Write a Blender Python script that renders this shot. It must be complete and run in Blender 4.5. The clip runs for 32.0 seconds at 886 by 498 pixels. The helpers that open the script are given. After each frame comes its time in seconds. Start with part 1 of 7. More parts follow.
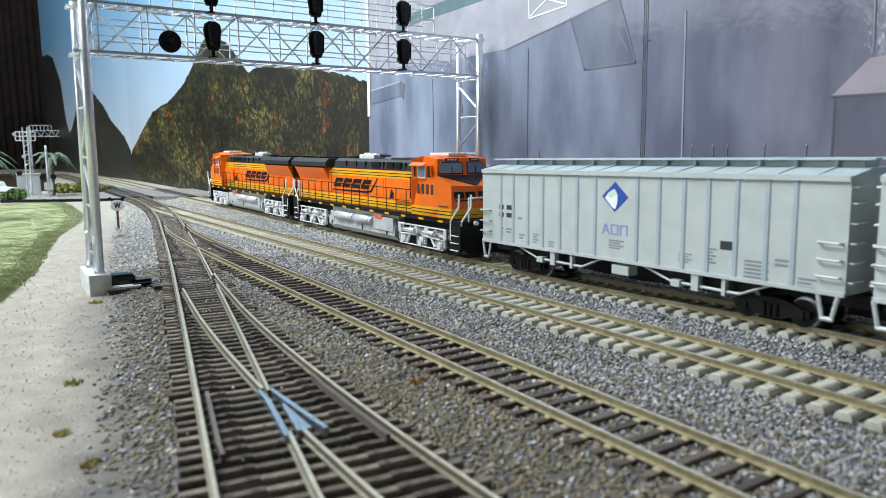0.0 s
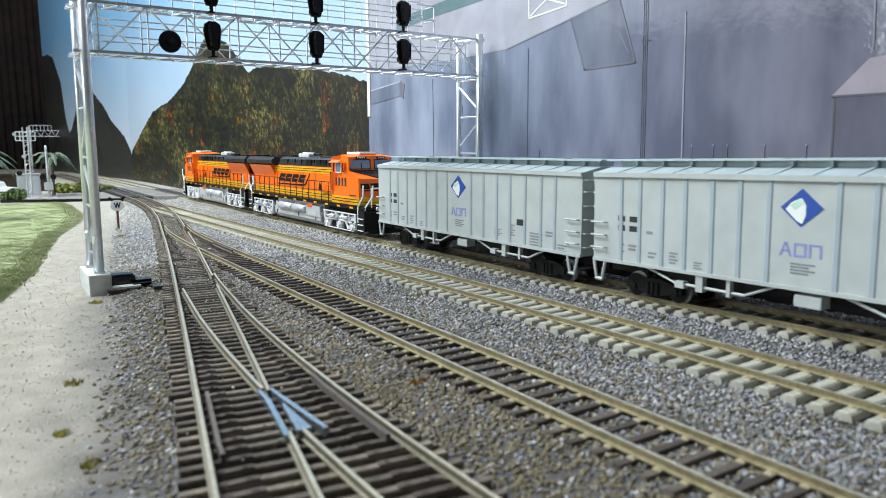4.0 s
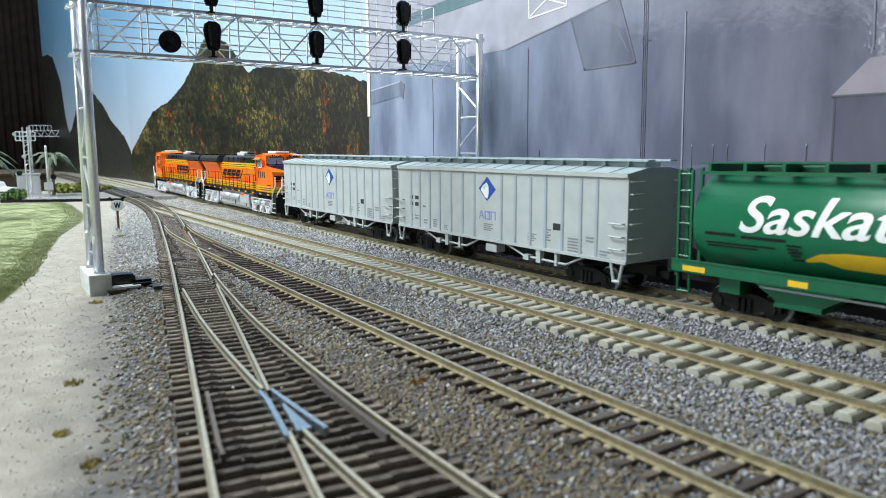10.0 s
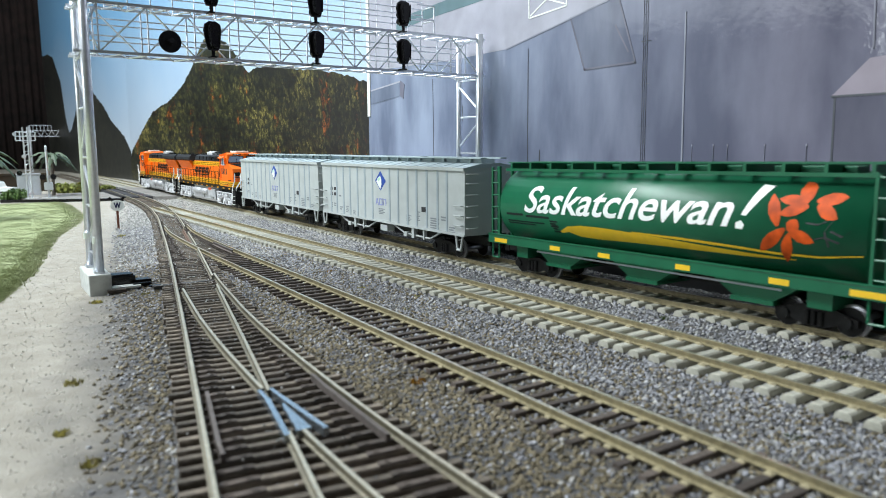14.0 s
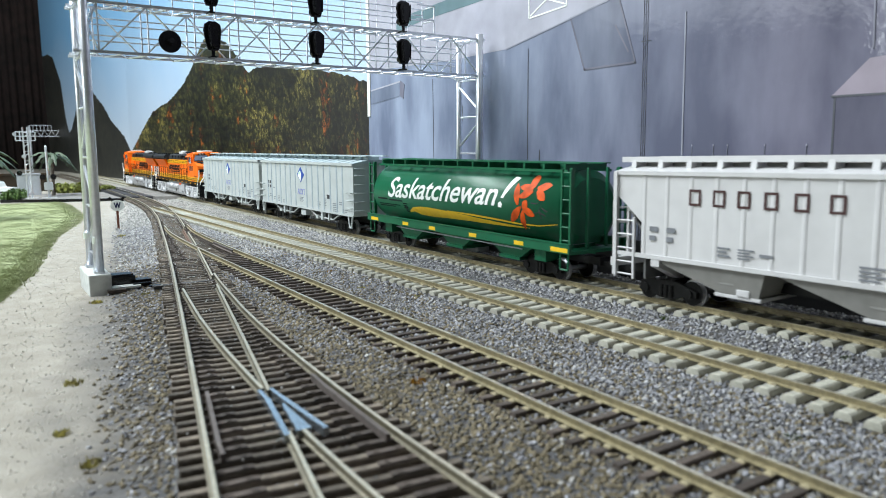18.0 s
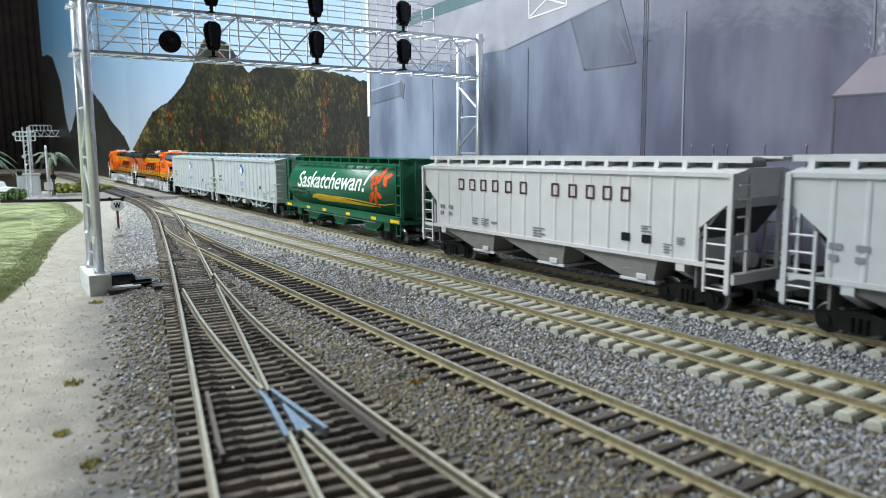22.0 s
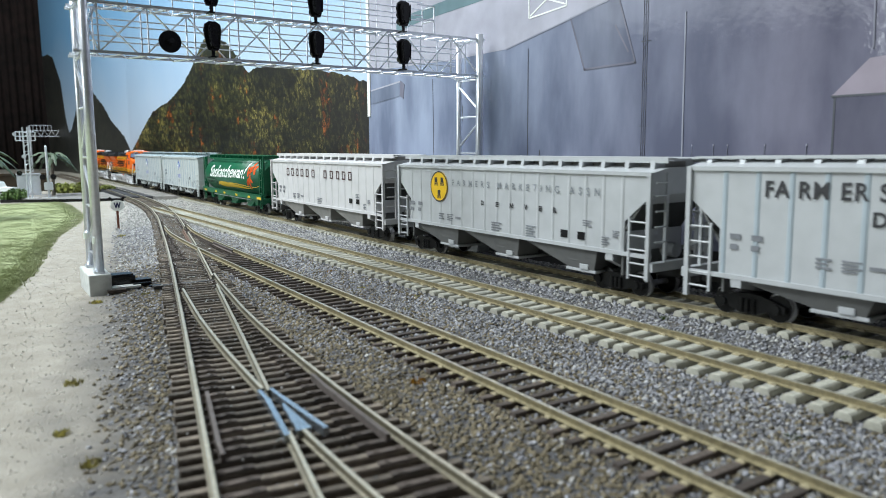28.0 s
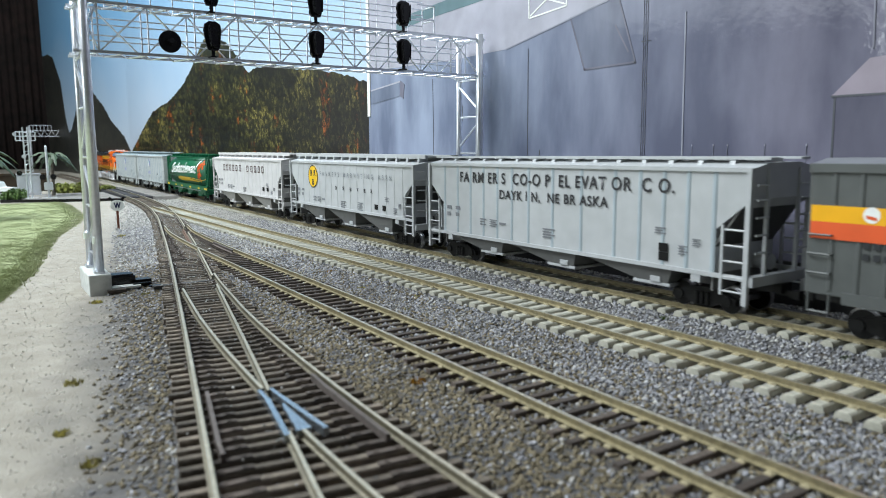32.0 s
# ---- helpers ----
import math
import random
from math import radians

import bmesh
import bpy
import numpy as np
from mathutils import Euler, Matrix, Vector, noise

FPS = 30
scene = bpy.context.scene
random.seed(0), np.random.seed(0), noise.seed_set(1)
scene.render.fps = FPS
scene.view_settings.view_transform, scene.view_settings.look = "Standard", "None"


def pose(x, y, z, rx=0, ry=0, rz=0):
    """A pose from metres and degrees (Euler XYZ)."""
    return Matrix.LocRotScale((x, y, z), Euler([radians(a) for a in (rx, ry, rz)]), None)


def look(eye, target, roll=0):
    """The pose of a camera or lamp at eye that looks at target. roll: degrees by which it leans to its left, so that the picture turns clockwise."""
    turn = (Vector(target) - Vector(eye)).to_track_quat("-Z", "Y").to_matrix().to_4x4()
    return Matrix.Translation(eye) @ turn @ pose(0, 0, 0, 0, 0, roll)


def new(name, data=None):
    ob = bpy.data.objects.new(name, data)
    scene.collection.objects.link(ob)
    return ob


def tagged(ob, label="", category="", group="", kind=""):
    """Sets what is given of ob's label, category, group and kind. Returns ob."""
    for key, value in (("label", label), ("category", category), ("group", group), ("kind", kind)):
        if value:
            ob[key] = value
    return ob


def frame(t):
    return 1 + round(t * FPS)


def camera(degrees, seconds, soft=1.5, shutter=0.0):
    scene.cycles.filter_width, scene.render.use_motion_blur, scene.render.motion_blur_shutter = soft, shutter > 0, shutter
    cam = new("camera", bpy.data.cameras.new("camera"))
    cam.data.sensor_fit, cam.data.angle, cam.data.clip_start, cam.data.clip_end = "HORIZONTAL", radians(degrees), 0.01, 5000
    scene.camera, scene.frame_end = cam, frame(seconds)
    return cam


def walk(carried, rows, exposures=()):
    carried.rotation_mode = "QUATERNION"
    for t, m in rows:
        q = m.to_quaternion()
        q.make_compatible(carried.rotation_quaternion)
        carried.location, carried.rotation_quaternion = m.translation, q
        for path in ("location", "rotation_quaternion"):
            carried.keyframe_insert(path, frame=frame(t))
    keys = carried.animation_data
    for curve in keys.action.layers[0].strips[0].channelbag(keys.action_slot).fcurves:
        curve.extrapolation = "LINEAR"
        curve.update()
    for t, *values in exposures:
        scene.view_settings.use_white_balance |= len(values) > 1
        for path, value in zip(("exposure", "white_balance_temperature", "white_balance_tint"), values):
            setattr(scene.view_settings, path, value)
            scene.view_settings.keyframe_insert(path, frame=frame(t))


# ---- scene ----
# HO-scale model railway yard, built at its true small size. x runs across the tracks, y along them, z up from the rail tops; lengths in millimetres below.
K = 0.001
cam = camera(64.19, 32.0, soft=0.35, shutter=0.6)
EYE = (0.0, 0.0, 61.4 * K)
VIEW = look(EYE, (0.5534 * 0.98970 * 1.0, 0.83292 * 0.98970, 0.0614 - 0.14315), -0.22)
walk(cam, [(0.0, VIEW), (32.0, VIEW)], [(0.0, 0.04), (10.0, 0.0), (15.0, 0.0), (19.2, 0.06), (20.4, -0.11), (32.0, -0.1)])
cam.data.dof.use_dof = True
cam.data.dof.focus_distance = 0.45
cam.data.dof.aperture_fstop = 26.0

# ---- world and light ----
world = bpy.data.worlds.new("room_air")
scene.world = world
world.use_nodes = True
world.node_tree.nodes["Background"].inputs[0].default_value = (0.75, 0.85, 1.0, 1)
world.node_tree.nodes["Background"].inputs[1].default_value = 0.01
scene.view_settings.exposure = 0.0


def area_lamp(name, x, y, z, tx, ty, tz, sx, sy, watts, color):
    d = bpy.data.lights.new(name, "AREA")
    d.shape, d.size, d.size_y, d.energy, d.color = "RECTANGLE", sx * K, sy * K, watts, color
    ob = new(name, d)
    ob.matrix_world = look((x * K, y * K, z * K), (tx * K, ty * K, tz * K))
    return ob


COOL = (0.88, 0.96, 1.0)
area_lamp("ceiling_light_near", -520, 650, 950, 190, 400, 20, 1000, 300, 18.8, COOL)
area_lamp("ceiling_light_mid", -150, 1150, 1150, 120, 1050, 0, 900, 300, 18.5, COOL)
area_lamp("room_light_side", -1700, 1250, 720, 220, 250, 0, 1500, 500, 3.5, COOL)
# added low fill from an unseen source, to brighten the track under the cars
area_lamp("room_light_low", -1700, 560, 470, 225, 200, 0, 900, 400, 7.2, COOL)

# ---- materials ----


def mat(name, color, rough=0.6, metal=0.0, vary=0.12, scale=300.0, bump=0.0, bump_scale=900.0, world_space=False, color2=None, spec=0.5, coat=0.0, island=0.0, per_object=0.0):
    m = bpy.data.materials.new(name)
    m.use_nodes = True
    nt = m.node_tree
    b = nt.nodes["Principled BSDF"]
    b.inputs["Roughness"].default_value = rough
    b.inputs["Metallic"].default_value = metal
    b.inputs["Specular IOR Level"].default_value = spec
    b.inputs["Coat Weight"].default_value = coat
    if world_space:
        pos = nt.nodes.new("ShaderNodeNewGeometry").outputs["Position"]
    else:
        pos = nt.nodes.new("ShaderNodeTexCoord").outputs["Object"]
    n1 = nt.nodes.new("ShaderNodeTexNoise")
    n1.inputs["Scale"].default_value = scale
    n1.inputs["Detail"].default_value = 6
    nt.links.new(pos, n1.inputs["Vector"])
    n2 = nt.nodes.new("ShaderNodeTexNoise")
    n2.inputs["Scale"].default_value = scale * 0.13
    n2.inputs["Detail"].default_value = 3
    nt.links.new(pos, n2.inputs["Vector"])
    add = nt.nodes.new("ShaderNodeMath")
    add.operation = "MULTIPLY_ADD"
    nt.links.new(n2.outputs[0], add.inputs[0])
    add.inputs[1].default_value = 0.6
    nt.links.new(n1.outputs[0], add.inputs[2])
    ramp = nt.nodes.new("ShaderNodeValToRGB")
    e = ramp.color_ramp.elements
    c2 = color2 or tuple(c * (1 - vary * 2) for c in color)
    e[0].position, e[1].position = 0.5, 1.05
    e[0].color = (*c2, 1)
    e[1].color = (*(min(1, c * (1 + vary)) for c in color), 1)
    nt.links.new(add.outputs[0], ramp.inputs[0])
    out = ramp.outputs[0]
    if island or per_object:
        src = nt.nodes.new("ShaderNodeNewGeometry").outputs["Random Per Island"] if island else nt.nodes.new("ShaderNodeObjectInfo").outputs["Random"]
        amt = island or per_object
        mr = nt.nodes.new("ShaderNodeMapRange")
        mr.inputs["To Min"].default_value, mr.inputs["To Max"].default_value = 1 - amt, 1 + amt
        nt.links.new(src, mr.inputs["Value"])
        hsv = nt.nodes.new("ShaderNodeHueSaturation")
        nt.links.new(mr.outputs[0], hsv.inputs["Value"])
        nt.links.new(out, hsv.inputs["Color"])
        out = hsv.outputs[0]
    nt.links.new(out, b.inputs["Base Color"])
    if bump:
        n3 = nt.nodes.new("ShaderNodeTexNoise")
        n3.inputs["Scale"].default_value = bump_scale
        n3.inputs["Detail"].default_value = 5
        nt.links.new(pos, n3.inputs["Vector"])
        bp = nt.nodes.new("ShaderNodeBump")
        bp.inputs["Strength"].default_value = bump
        bp.inputs["Distance"].default_value = 0.0006
        nt.links.new(n3.outputs[0], bp.inputs["Height"])
        nt.links.new(bp.outputs[0], b.inputs["Normal"])
    return m


M_RAIL = mat("weathered_nickel_rail", (0.29, 0.25, 0.15), 0.42, 0.35, 0.2, 700, 0.1)
M_RAIL2 = mat("dull_brown_rail", (0.17, 0.15, 0.105), 0.45, 0.3, 0.2, 700, 0.1)
M_RAILHEAD2 = mat("dull_rail_top", (0.50, 0.46, 0.36), 0.42, 0.6, 0.15, 900)
M_RAILHEAD = mat("polished_rail_top", (0.72, 0.69, 0.58), 0.3, 0.85, 0.1, 900)
M_TIE = mat("brown_wood_tie", (0.085, 0.066, 0.055), 0.85, 0, 0.25, 600, 0.5, 2500, per_object=0.35, color2=(0.05, 0.04, 0.033))
M_TIE2 = mat("brown_weathered_tie", (0.155, 0.128, 0.10), 0.85, 0, 0.3, 600, 0.6, 2500, per_object=0.5)
M_CTIE = mat("concrete_tie", (0.41, 0.40, 0.335), 0.85, 0, 0.15, 500, 0.4, 2500, per_object=0.12)
M_GRAVEL = mat("grey_gravel_bed", (0.30, 0.29, 0.28), 0.95, 0, 0.35, 900, 1.0, 1400, world_space=True)
M_STONE = mat("grey_ballast_stone", (0.228, 0.23, 0.246), 0.8, 0, 0.2, 500, 0.3, 3000, world_space=True, island=0.62)
M_WSTONE = mat("pale_ballast_stone", (0.335, 0.33, 0.315), 0.85, 0, 0.2, 500, 0.3, 3000, world_space=True, island=0.5)
M_BSTONE = mat("brown_ballast_stone", (0.175, 0.145, 0.092), 0.9, 0, 0.2, 500, 0.3, 3000, world_space=True, island=0.5)
M_GRASSB = mat("green_static_grass", (0.335, 0.365, 0.21), 0.95, 0, 0.12, 60, 1.0, 900, world_space=True, island=0.15, color2=(0.23, 0.265, 0.13), spec=0.1)
M_SILVER = mat("silver_painted_steel", (0.76, 0.79, 0.85), 0.3, 0.6, 0.05, 500)
M_BLACK = mat("black_plastic", (0.008, 0.008, 0.009), 0.25, 0, 0.2, 500, spec=0.35)
M_DARK = mat("dark_underframe", (0.009, 0.009, 0.009), 0.4, 0, 0.3, 500, spec=0.3)
M_CONC = mat("pale_concrete", (0.55, 0.57, 0.55), 0.8, 0, 0.12, 300, 0.2)
M_GREY = mat("grey_hopper_paint", (0.45, 0.485, 0.482), 0.45, 0, 0.05, 120)
# ribs coloured darker and bluer than the body to draw their shading
M_RIB = mat("grey_blue_rib_shading", (0.345, 0.405, 0.445), 0.45, 0, 0.05, 120)
M_WHITE = mat("off_white_hopper_paint", (0.565, 0.56, 0.565), 0.45, 0, 0.04, 120)
M_GREY2 = mat("pale_grey_hopper_paint", (0.445, 0.462, 0.475), 0.45, 0, 0.05, 120)
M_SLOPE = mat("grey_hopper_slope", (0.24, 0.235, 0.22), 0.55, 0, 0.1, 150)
# darker copy of the slope grey, with shade under and between cars painted in
M_SLOPE_SHADE = mat("shade_dark_hopper_slope", (0.125, 0.127, 0.125), 0.55, 0, 0.1, 150)
M_GREEN = mat("dark_green_paint", (0.007, 0.115, 0.053), 0.38, 0, 0.08, 120)
M_YELLOW = mat("yellow_decal", (0.80, 0.50, 0.02), 0.45, 0, 0.05, 300)
M_DECALW = mat("white_decal", (0.82, 0.84, 0.82), 0.45, 0, 0.03, 300)
M_DECALK = mat("black_decal", (0.03, 0.03, 0.035), 0.5, 0, 0.1, 300)
M_DECALG = mat("grey_decal", (0.22, 0.24, 0.26), 0.5, 0, 0.1, 300)
M_DECALG2 = mat("faint_grey_decal", (0.19, 0.20, 0.22), 0.5, 0, 0.1, 300)
M_LILY = mat("orange_red_decal", (0.56, 0.075, 0.006), 0.6, 0, 0.25, 260, spec=0.25)
M_BLUE = mat("royal_blue_decal", (0.02, 0.07, 0.35), 0.45, 0, 0.05, 300)
M_LEAF = mat("pale_green_decal", (0.55, 0.78, 0.62), 0.45, 0, 0.1, 200)
M_PURP = mat("pale_violet_blue_decal", (0.25, 0.28, 0.55), 0.45, 0, 0.05, 300)
M_ORANGE = mat("orange_loco_paint", (0.93, 0.165, 0.003), 0.4, 0, 0.05, 150, coat=0.1)
M_LYEL = mat("yellow_loco_paint", (0.85, 0.42, 0.006), 0.35, 0, 0.05, 150)
M_LBLK = mat("black_loco_paint", (0.011, 0.011, 0.012), 0.45, 0, 0.2, 200, spec=0.2)
M_LGRY = mat("dark_grey_roof_paint", (0.022, 0.024, 0.027), 0.5, 0, 0.2, 200, spec=0.4)
M_TRUCK = mat("silver_truck_paint", (0.74, 0.75, 0.77), 0.42, 0.2, 0.15, 300)
M_TANK = mat("silver_tank_paint", (0.58, 0.59, 0.61), 0.38, 0.3, 0.12, 200)
M_WHEEL = mat("bright_wheel_steel", (0.55, 0.55, 0.57), 0.3, 0.95, 0.1, 400)
M_DGREY = mat("dark_grey_car_paint", (0.085, 0.092, 0.09), 0.5, 0, 0.1, 150)
M_SLATE = mat("slate_roof_paint", (0.17, 0.18, 0.20), 0.5, 0, 0.12, 150)
M_RED = mat("orange_red_stripe", (0.72, 0.10, 0.02), 0.45, 0, 0.05, 150)
M_RUST = mat("rusty_steel", (0.16, 0.055, 0.03), 0.8, 0, 0.3, 700, 0.3)
M_ROAD = mat("pale_asphalt", (0.225, 0.215, 0.20), 0.9, 0, 0.2, 200, 0.4, 1500, world_space=True)
M_DROAD = mat("dark_rubber_panel", (0.035, 0.035, 0.04), 0.8, 0, 0.2, 250, 0.3, 1500, world_space=True)
M_LEAVES = mat("green_leaf", (0.09, 0.16, 0.035), 0.7, 0, 0.4, 900, island=0.5)
M_PALM = mat("blue_green_palm", (0.075, 0.11, 0.065), 0.6, 0, 0.3, 900, island=0.3)
M_MOSS = mat("yellow_green_tuft", (0.46, 0.42, 0.15), 0.9, 0, 0.4, 900, island=0.5)
M_PLATE = mat("tan_tie_plate", (0.44, 0.385, 0.25), 0.5, 0.2, 0.2, 700)
M_ROOF = mat("blue_grey_roof_paint", (0.40, 0.475, 0.50), 0.45, 0, 0.08, 120)
# blue-grey base colour stands for a reflection in the panes
M_GLASS = mat("window_reflection_blue", (0.20, 0.27, 0.38), 0.12, 0, 0.1, 100)


def glassy():
    m = bpy.data.materials.new("red_lens")
    m.use_nodes = True
    b = m.node_tree.nodes["Principled BSDF"]
    b.inputs["Base Color"].default_value = (0.02, 0.02, 0.022, 1)
    b.inputs["Roughness"].default_value = 0.08
    return m


M_LENS = glassy()

# ---- mesh helpers ----


def part(name, bm, material, parent=None, label="", at=None, rz=0.0, smooth=False):
    me = bpy.data.meshes.new(name)
    bmesh.ops.recalc_face_normals(bm, faces=bm.faces)
    bmesh.ops.scale(bm, vec=(K, K, K), verts=bm.verts)
    bm.to_mesh(me)
    bm.free()
    if smooth:
        for p in me.polygons:
            p.use_smooth = True
    me.materials.append(material)
    ob = new(name, me)
    if parent:
        ob.parent = parent
    if at:
        ob.matrix_basis = pose(at[0] * K, at[1] * K, at[2] * K, 0, 0, rz)
    if label:
        tagged(ob, label)
    return ob


def mesh_part(name, verts, faces, material, parent=None, at=None, smooth=False):
    me = bpy.data.meshes.new(name)
    me.from_pydata(verts, [], faces)
    me.materials.append(material)
    if smooth:
        me.polygons.foreach_set("use_smooth", [True] * len(me.polygons))
    ob = new(name, me)
    if parent:
        ob.parent = parent
    if at:
        ob.location = (at[0] * K, at[1] * K, at[2] * K)
    return ob


def share(name, me, parent, m):
    ob = new(name, me)
    ob.parent = parent
    ob.matrix_basis = m
    return ob


def thing(name, label, category, at=(0, 0, 0), rz=0.0, group="", kind=""):
    ob = new(name)
    ob.empty_display_size = 0.01
    ob.matrix_basis = pose(at[0] * K, at[1] * K, at[2] * K, 0, 0, rz)
    return tagged(ob, label, category, group, kind)


def bm_new():
    return bmesh.new()


def box(bm, x0, x1, y0, y1, z0, z1, bev=0.0):
    v = [bm.verts.new((x, y, z)) for z in (z0, z1) for y in (y0, y1) for x in (x0, x1)]
    fs = [bm.faces.new([v[i] for i in f]) for f in ((0, 2, 3, 1), (4, 5, 7, 6), (0, 1, 5, 4), (2, 6, 7, 3), (0, 4, 6, 2), (1, 3, 7, 5))]
    if bev:
        edges = {e for f in fs for e in f.edges}
        bmesh.ops.bevel(bm, geom=list(edges), offset=bev, segments=2, affect="EDGES", profile=0.6)
    return bm


def rod(bm, p, q, r, n=8, r2=None):
    p, q = Vector(p), Vector(q)
    d = q - p
    rot = d.to_track_quat("Z", "Y").to_matrix()
    r2 = r if r2 is None else r2
    a = [bm.verts.new(p + rot @ Vector((r * math.cos(2 * math.pi * i / n), r * math.sin(2 * math.pi * i / n), 0))) for i in range(n)]
    b = [bm.verts.new(q + rot @ Vector((r2 * math.cos(2 * math.pi * i / n), r2 * math.sin(2 * math.pi * i / n), 0))) for i in range(n)]
    for i in range(n):
        bm.faces.new((a[i], a[(i + 1) % n], b[(i + 1) % n], b[i]))
    bm.faces.new(a[::-1])
    bm.faces.new(b)
    return bm


def prism(bm, pts, axis, a0, a1):
    """A closed outline pulled along an axis: pts are the two other coordinates, in order."""
    def v(p, a):
        return {"x": (a, p[0], p[1]), "y": (p[0], a, p[1]), "z": (p[0], p[1], a)}[axis]
    lo = [bm.verts.new(v(p, a0)) for p in pts]
    hi = [bm.verts.new(v(p, a1)) for p in pts]
    n = len(pts)
    for i in range(n):
        bm.faces.new((lo[i], lo[(i + 1) % n], hi[(i + 1) % n], hi[i]))
    bm.faces.new(lo[::-1])
    bm.faces.new(hi)
    return bm


def lettering(name, words, y, z, width, height, material, parent, x, side=-1, slant=0.0, label="", bold=0.0, spacing=1.0):
    """Words on a side wall that faces -x (side -1) or +x; y is where they begin, z their foot."""
    cu = bpy.data.curves.new(name, "FONT")
    cu.body, cu.size, cu.shear, cu.offset = words, 1.0, slant, bold
    cu.space_character = spacing
    tmp = bpy.data.objects.new(name, cu)
    scene.collection.objects.link(tmp)
    me = bpy.data.meshes.new_from_object(tmp.evaluated_get(bpy.context.evaluated_depsgraph_get()))
    bpy.data.objects.remove(tmp)
    co = np.array([v.co[:] for v in me.vertices])
    lo, hi = co.min(0), co.max(0)
    for v in me.vertices:
        tx = (v.co.x - lo[0]) / (hi[0] - lo[0]) * width
        ty = (v.co.y - lo[1]) / (hi[1] - lo[1]) * height
        v.co = ((x + side * 0.12) * K, (y + side * tx) * K, (z + ty) * K)
    me.materials.clear()
    me.materials.append(material)
    ob = new(name, me)
    ob.parent = parent
    if label:
        tagged(ob, label)
    return ob


def plate(bm, x, pts, t=0.12, side=-1):
    """A thin printed shape on a side wall at x; pts in (y, z)."""
    return prism(bm, pts, "x", x, x + side * t)


def bars(bm, x, y, z, w, h, n, side=-1):
    for i in range(n):
        hh = h / n
        plate(bm, x, [(y, z - i * hh), (y + side * w * (1 - 0.25 * (i % 2)), z - i * hh), (y + side * w * (1 - 0.25 * (i % 2)), z - i * hh - hh * 0.55), (y, z - i * hh - hh * 0.55)], 0.1, side)
    return bm

# ---- the room that closes the place ----
M_WALLP = mat("grey_room_paint", (0.10, 0.10, 0.105), 0.8, 0, 0.08, 3, world_space=True)
M_CEIL = mat("grey_ceiling_paint", (0.28, 0.28, 0.28), 0.85, 0, 0.05, 3, world_space=True)
M_FLOOR = mat("brown_room_floor", (0.16, 0.12, 0.09), 0.6, 0, 0.2, 5, world_space=True)
M_DARKW = mat("dark_brown_room_wall", (0.03, 0.022, 0.018), 0.85, 0, 0.3, 6, world_space=True)


def slab(name, material, x0, x1, y0, y1, z0, z1, label, category):
    ob = part(name, box(bm_new(), x0, x1, y0, y1, z0, z1), material)
    return tagged(ob, label, category, "", "structure")


slab("floor", M_FLOOR, -2600, 700, -2600, 3600, -1120, -1100, "brown floor of the hobby room", "floor")
slab("ceiling", M_CEIL, -2600, 700, -2600, 3600, 1300, 1330, "grey ceiling of the hobby room", "ceiling")
slab("wall_south", M_WALLP, -2600, 700, -2620, -2600, -1100, 1300, "plain grey room wall", "wall")
slab("wall_west", M_WALLP, -2620, -2600, -2600, 3600, -1100, 1300, "plain grey room wall", "wall")
slab("wall_east", M_WALLP, 700, 720, -2600, 3600, -1100, 1300, "plain grey room wall", "wall")
slab("wall_north", M_DARKW, -2600, 700, 3600, 3620, -1100, 1300, "dark brown unlit room wall", "wall")

# ---- track lines: across-position against distance along ----
LINE_D = [(-250, 234.1), (2400, 234.1)]


def rise(y):
    """The main track climbs a little towards the near end of the yard."""
    return 0.0 if y > 260 else 0.0175 * (260 - max(y, 0)) * min(1.0, (260 - max(y, 0)) / 110)


LINE_C = [(-250, 188.5), (100, 184.5), (300, 180), (500, 174.6), (640, 171), (740, 168), (800, 167.5)]
LINE_A = [(-250, -34), (114.5, 39.1), (259.6, 68.3), (434.8, 102.6), (543, 122.6), (658, 143.5), (720, 153), (769.6, 159.8), (850, 167.5), (920, 171.5), (1000, 174), (1200, 178), (1600, 184), (2000, 176), (2400, 150)]
LINE_A1 = [(-250, 63.6), (60, 64), (134.6, 64.8), (205.9, 69), (256.8, 74), (297, 79.4), (330, 84.2), (370, 91)]
LINE_B = [(-250, 115), (400, 122), (470, 123.6), (540, 127.5), (590, 134)]


def across(line, y):
    ys = [p[0] for p in line]
    i = max(1, min(len(ys) - 1, next((j for j, v in enumerate(ys) if v >= y), len(ys) - 1)))
    def tan(j):
        a, b = max(0, j - 1), min(len(line) - 1, j + 1)
        return (line[b][1] - line[a][1]) / (line[b][0] - line[a][0])
    (y0, x0), (y1, x1) = line[i - 1], line[i]
    h = y1 - y0
    t = max(0.0, min(1.0, (y - y0) / h))
    m0, m1 = tan(i - 1) * h, tan(i) * h
    return (2 * t**3 - 3 * t**2 + 1) * x0 + (t**3 - 2 * t**2 + t) * m0 + (-2 * t**3 + 3 * t**2) * x1 + (t**3 - t**2) * m1


def lean(line, y):
    return (across(line, y + 2) - across(line, y - 2)) / 4


# ---- ground: one sheet, gently uneven ----
M_EARTH = bpy.data.materials.new("yard_ground")
M_EARTH.use_nodes = True


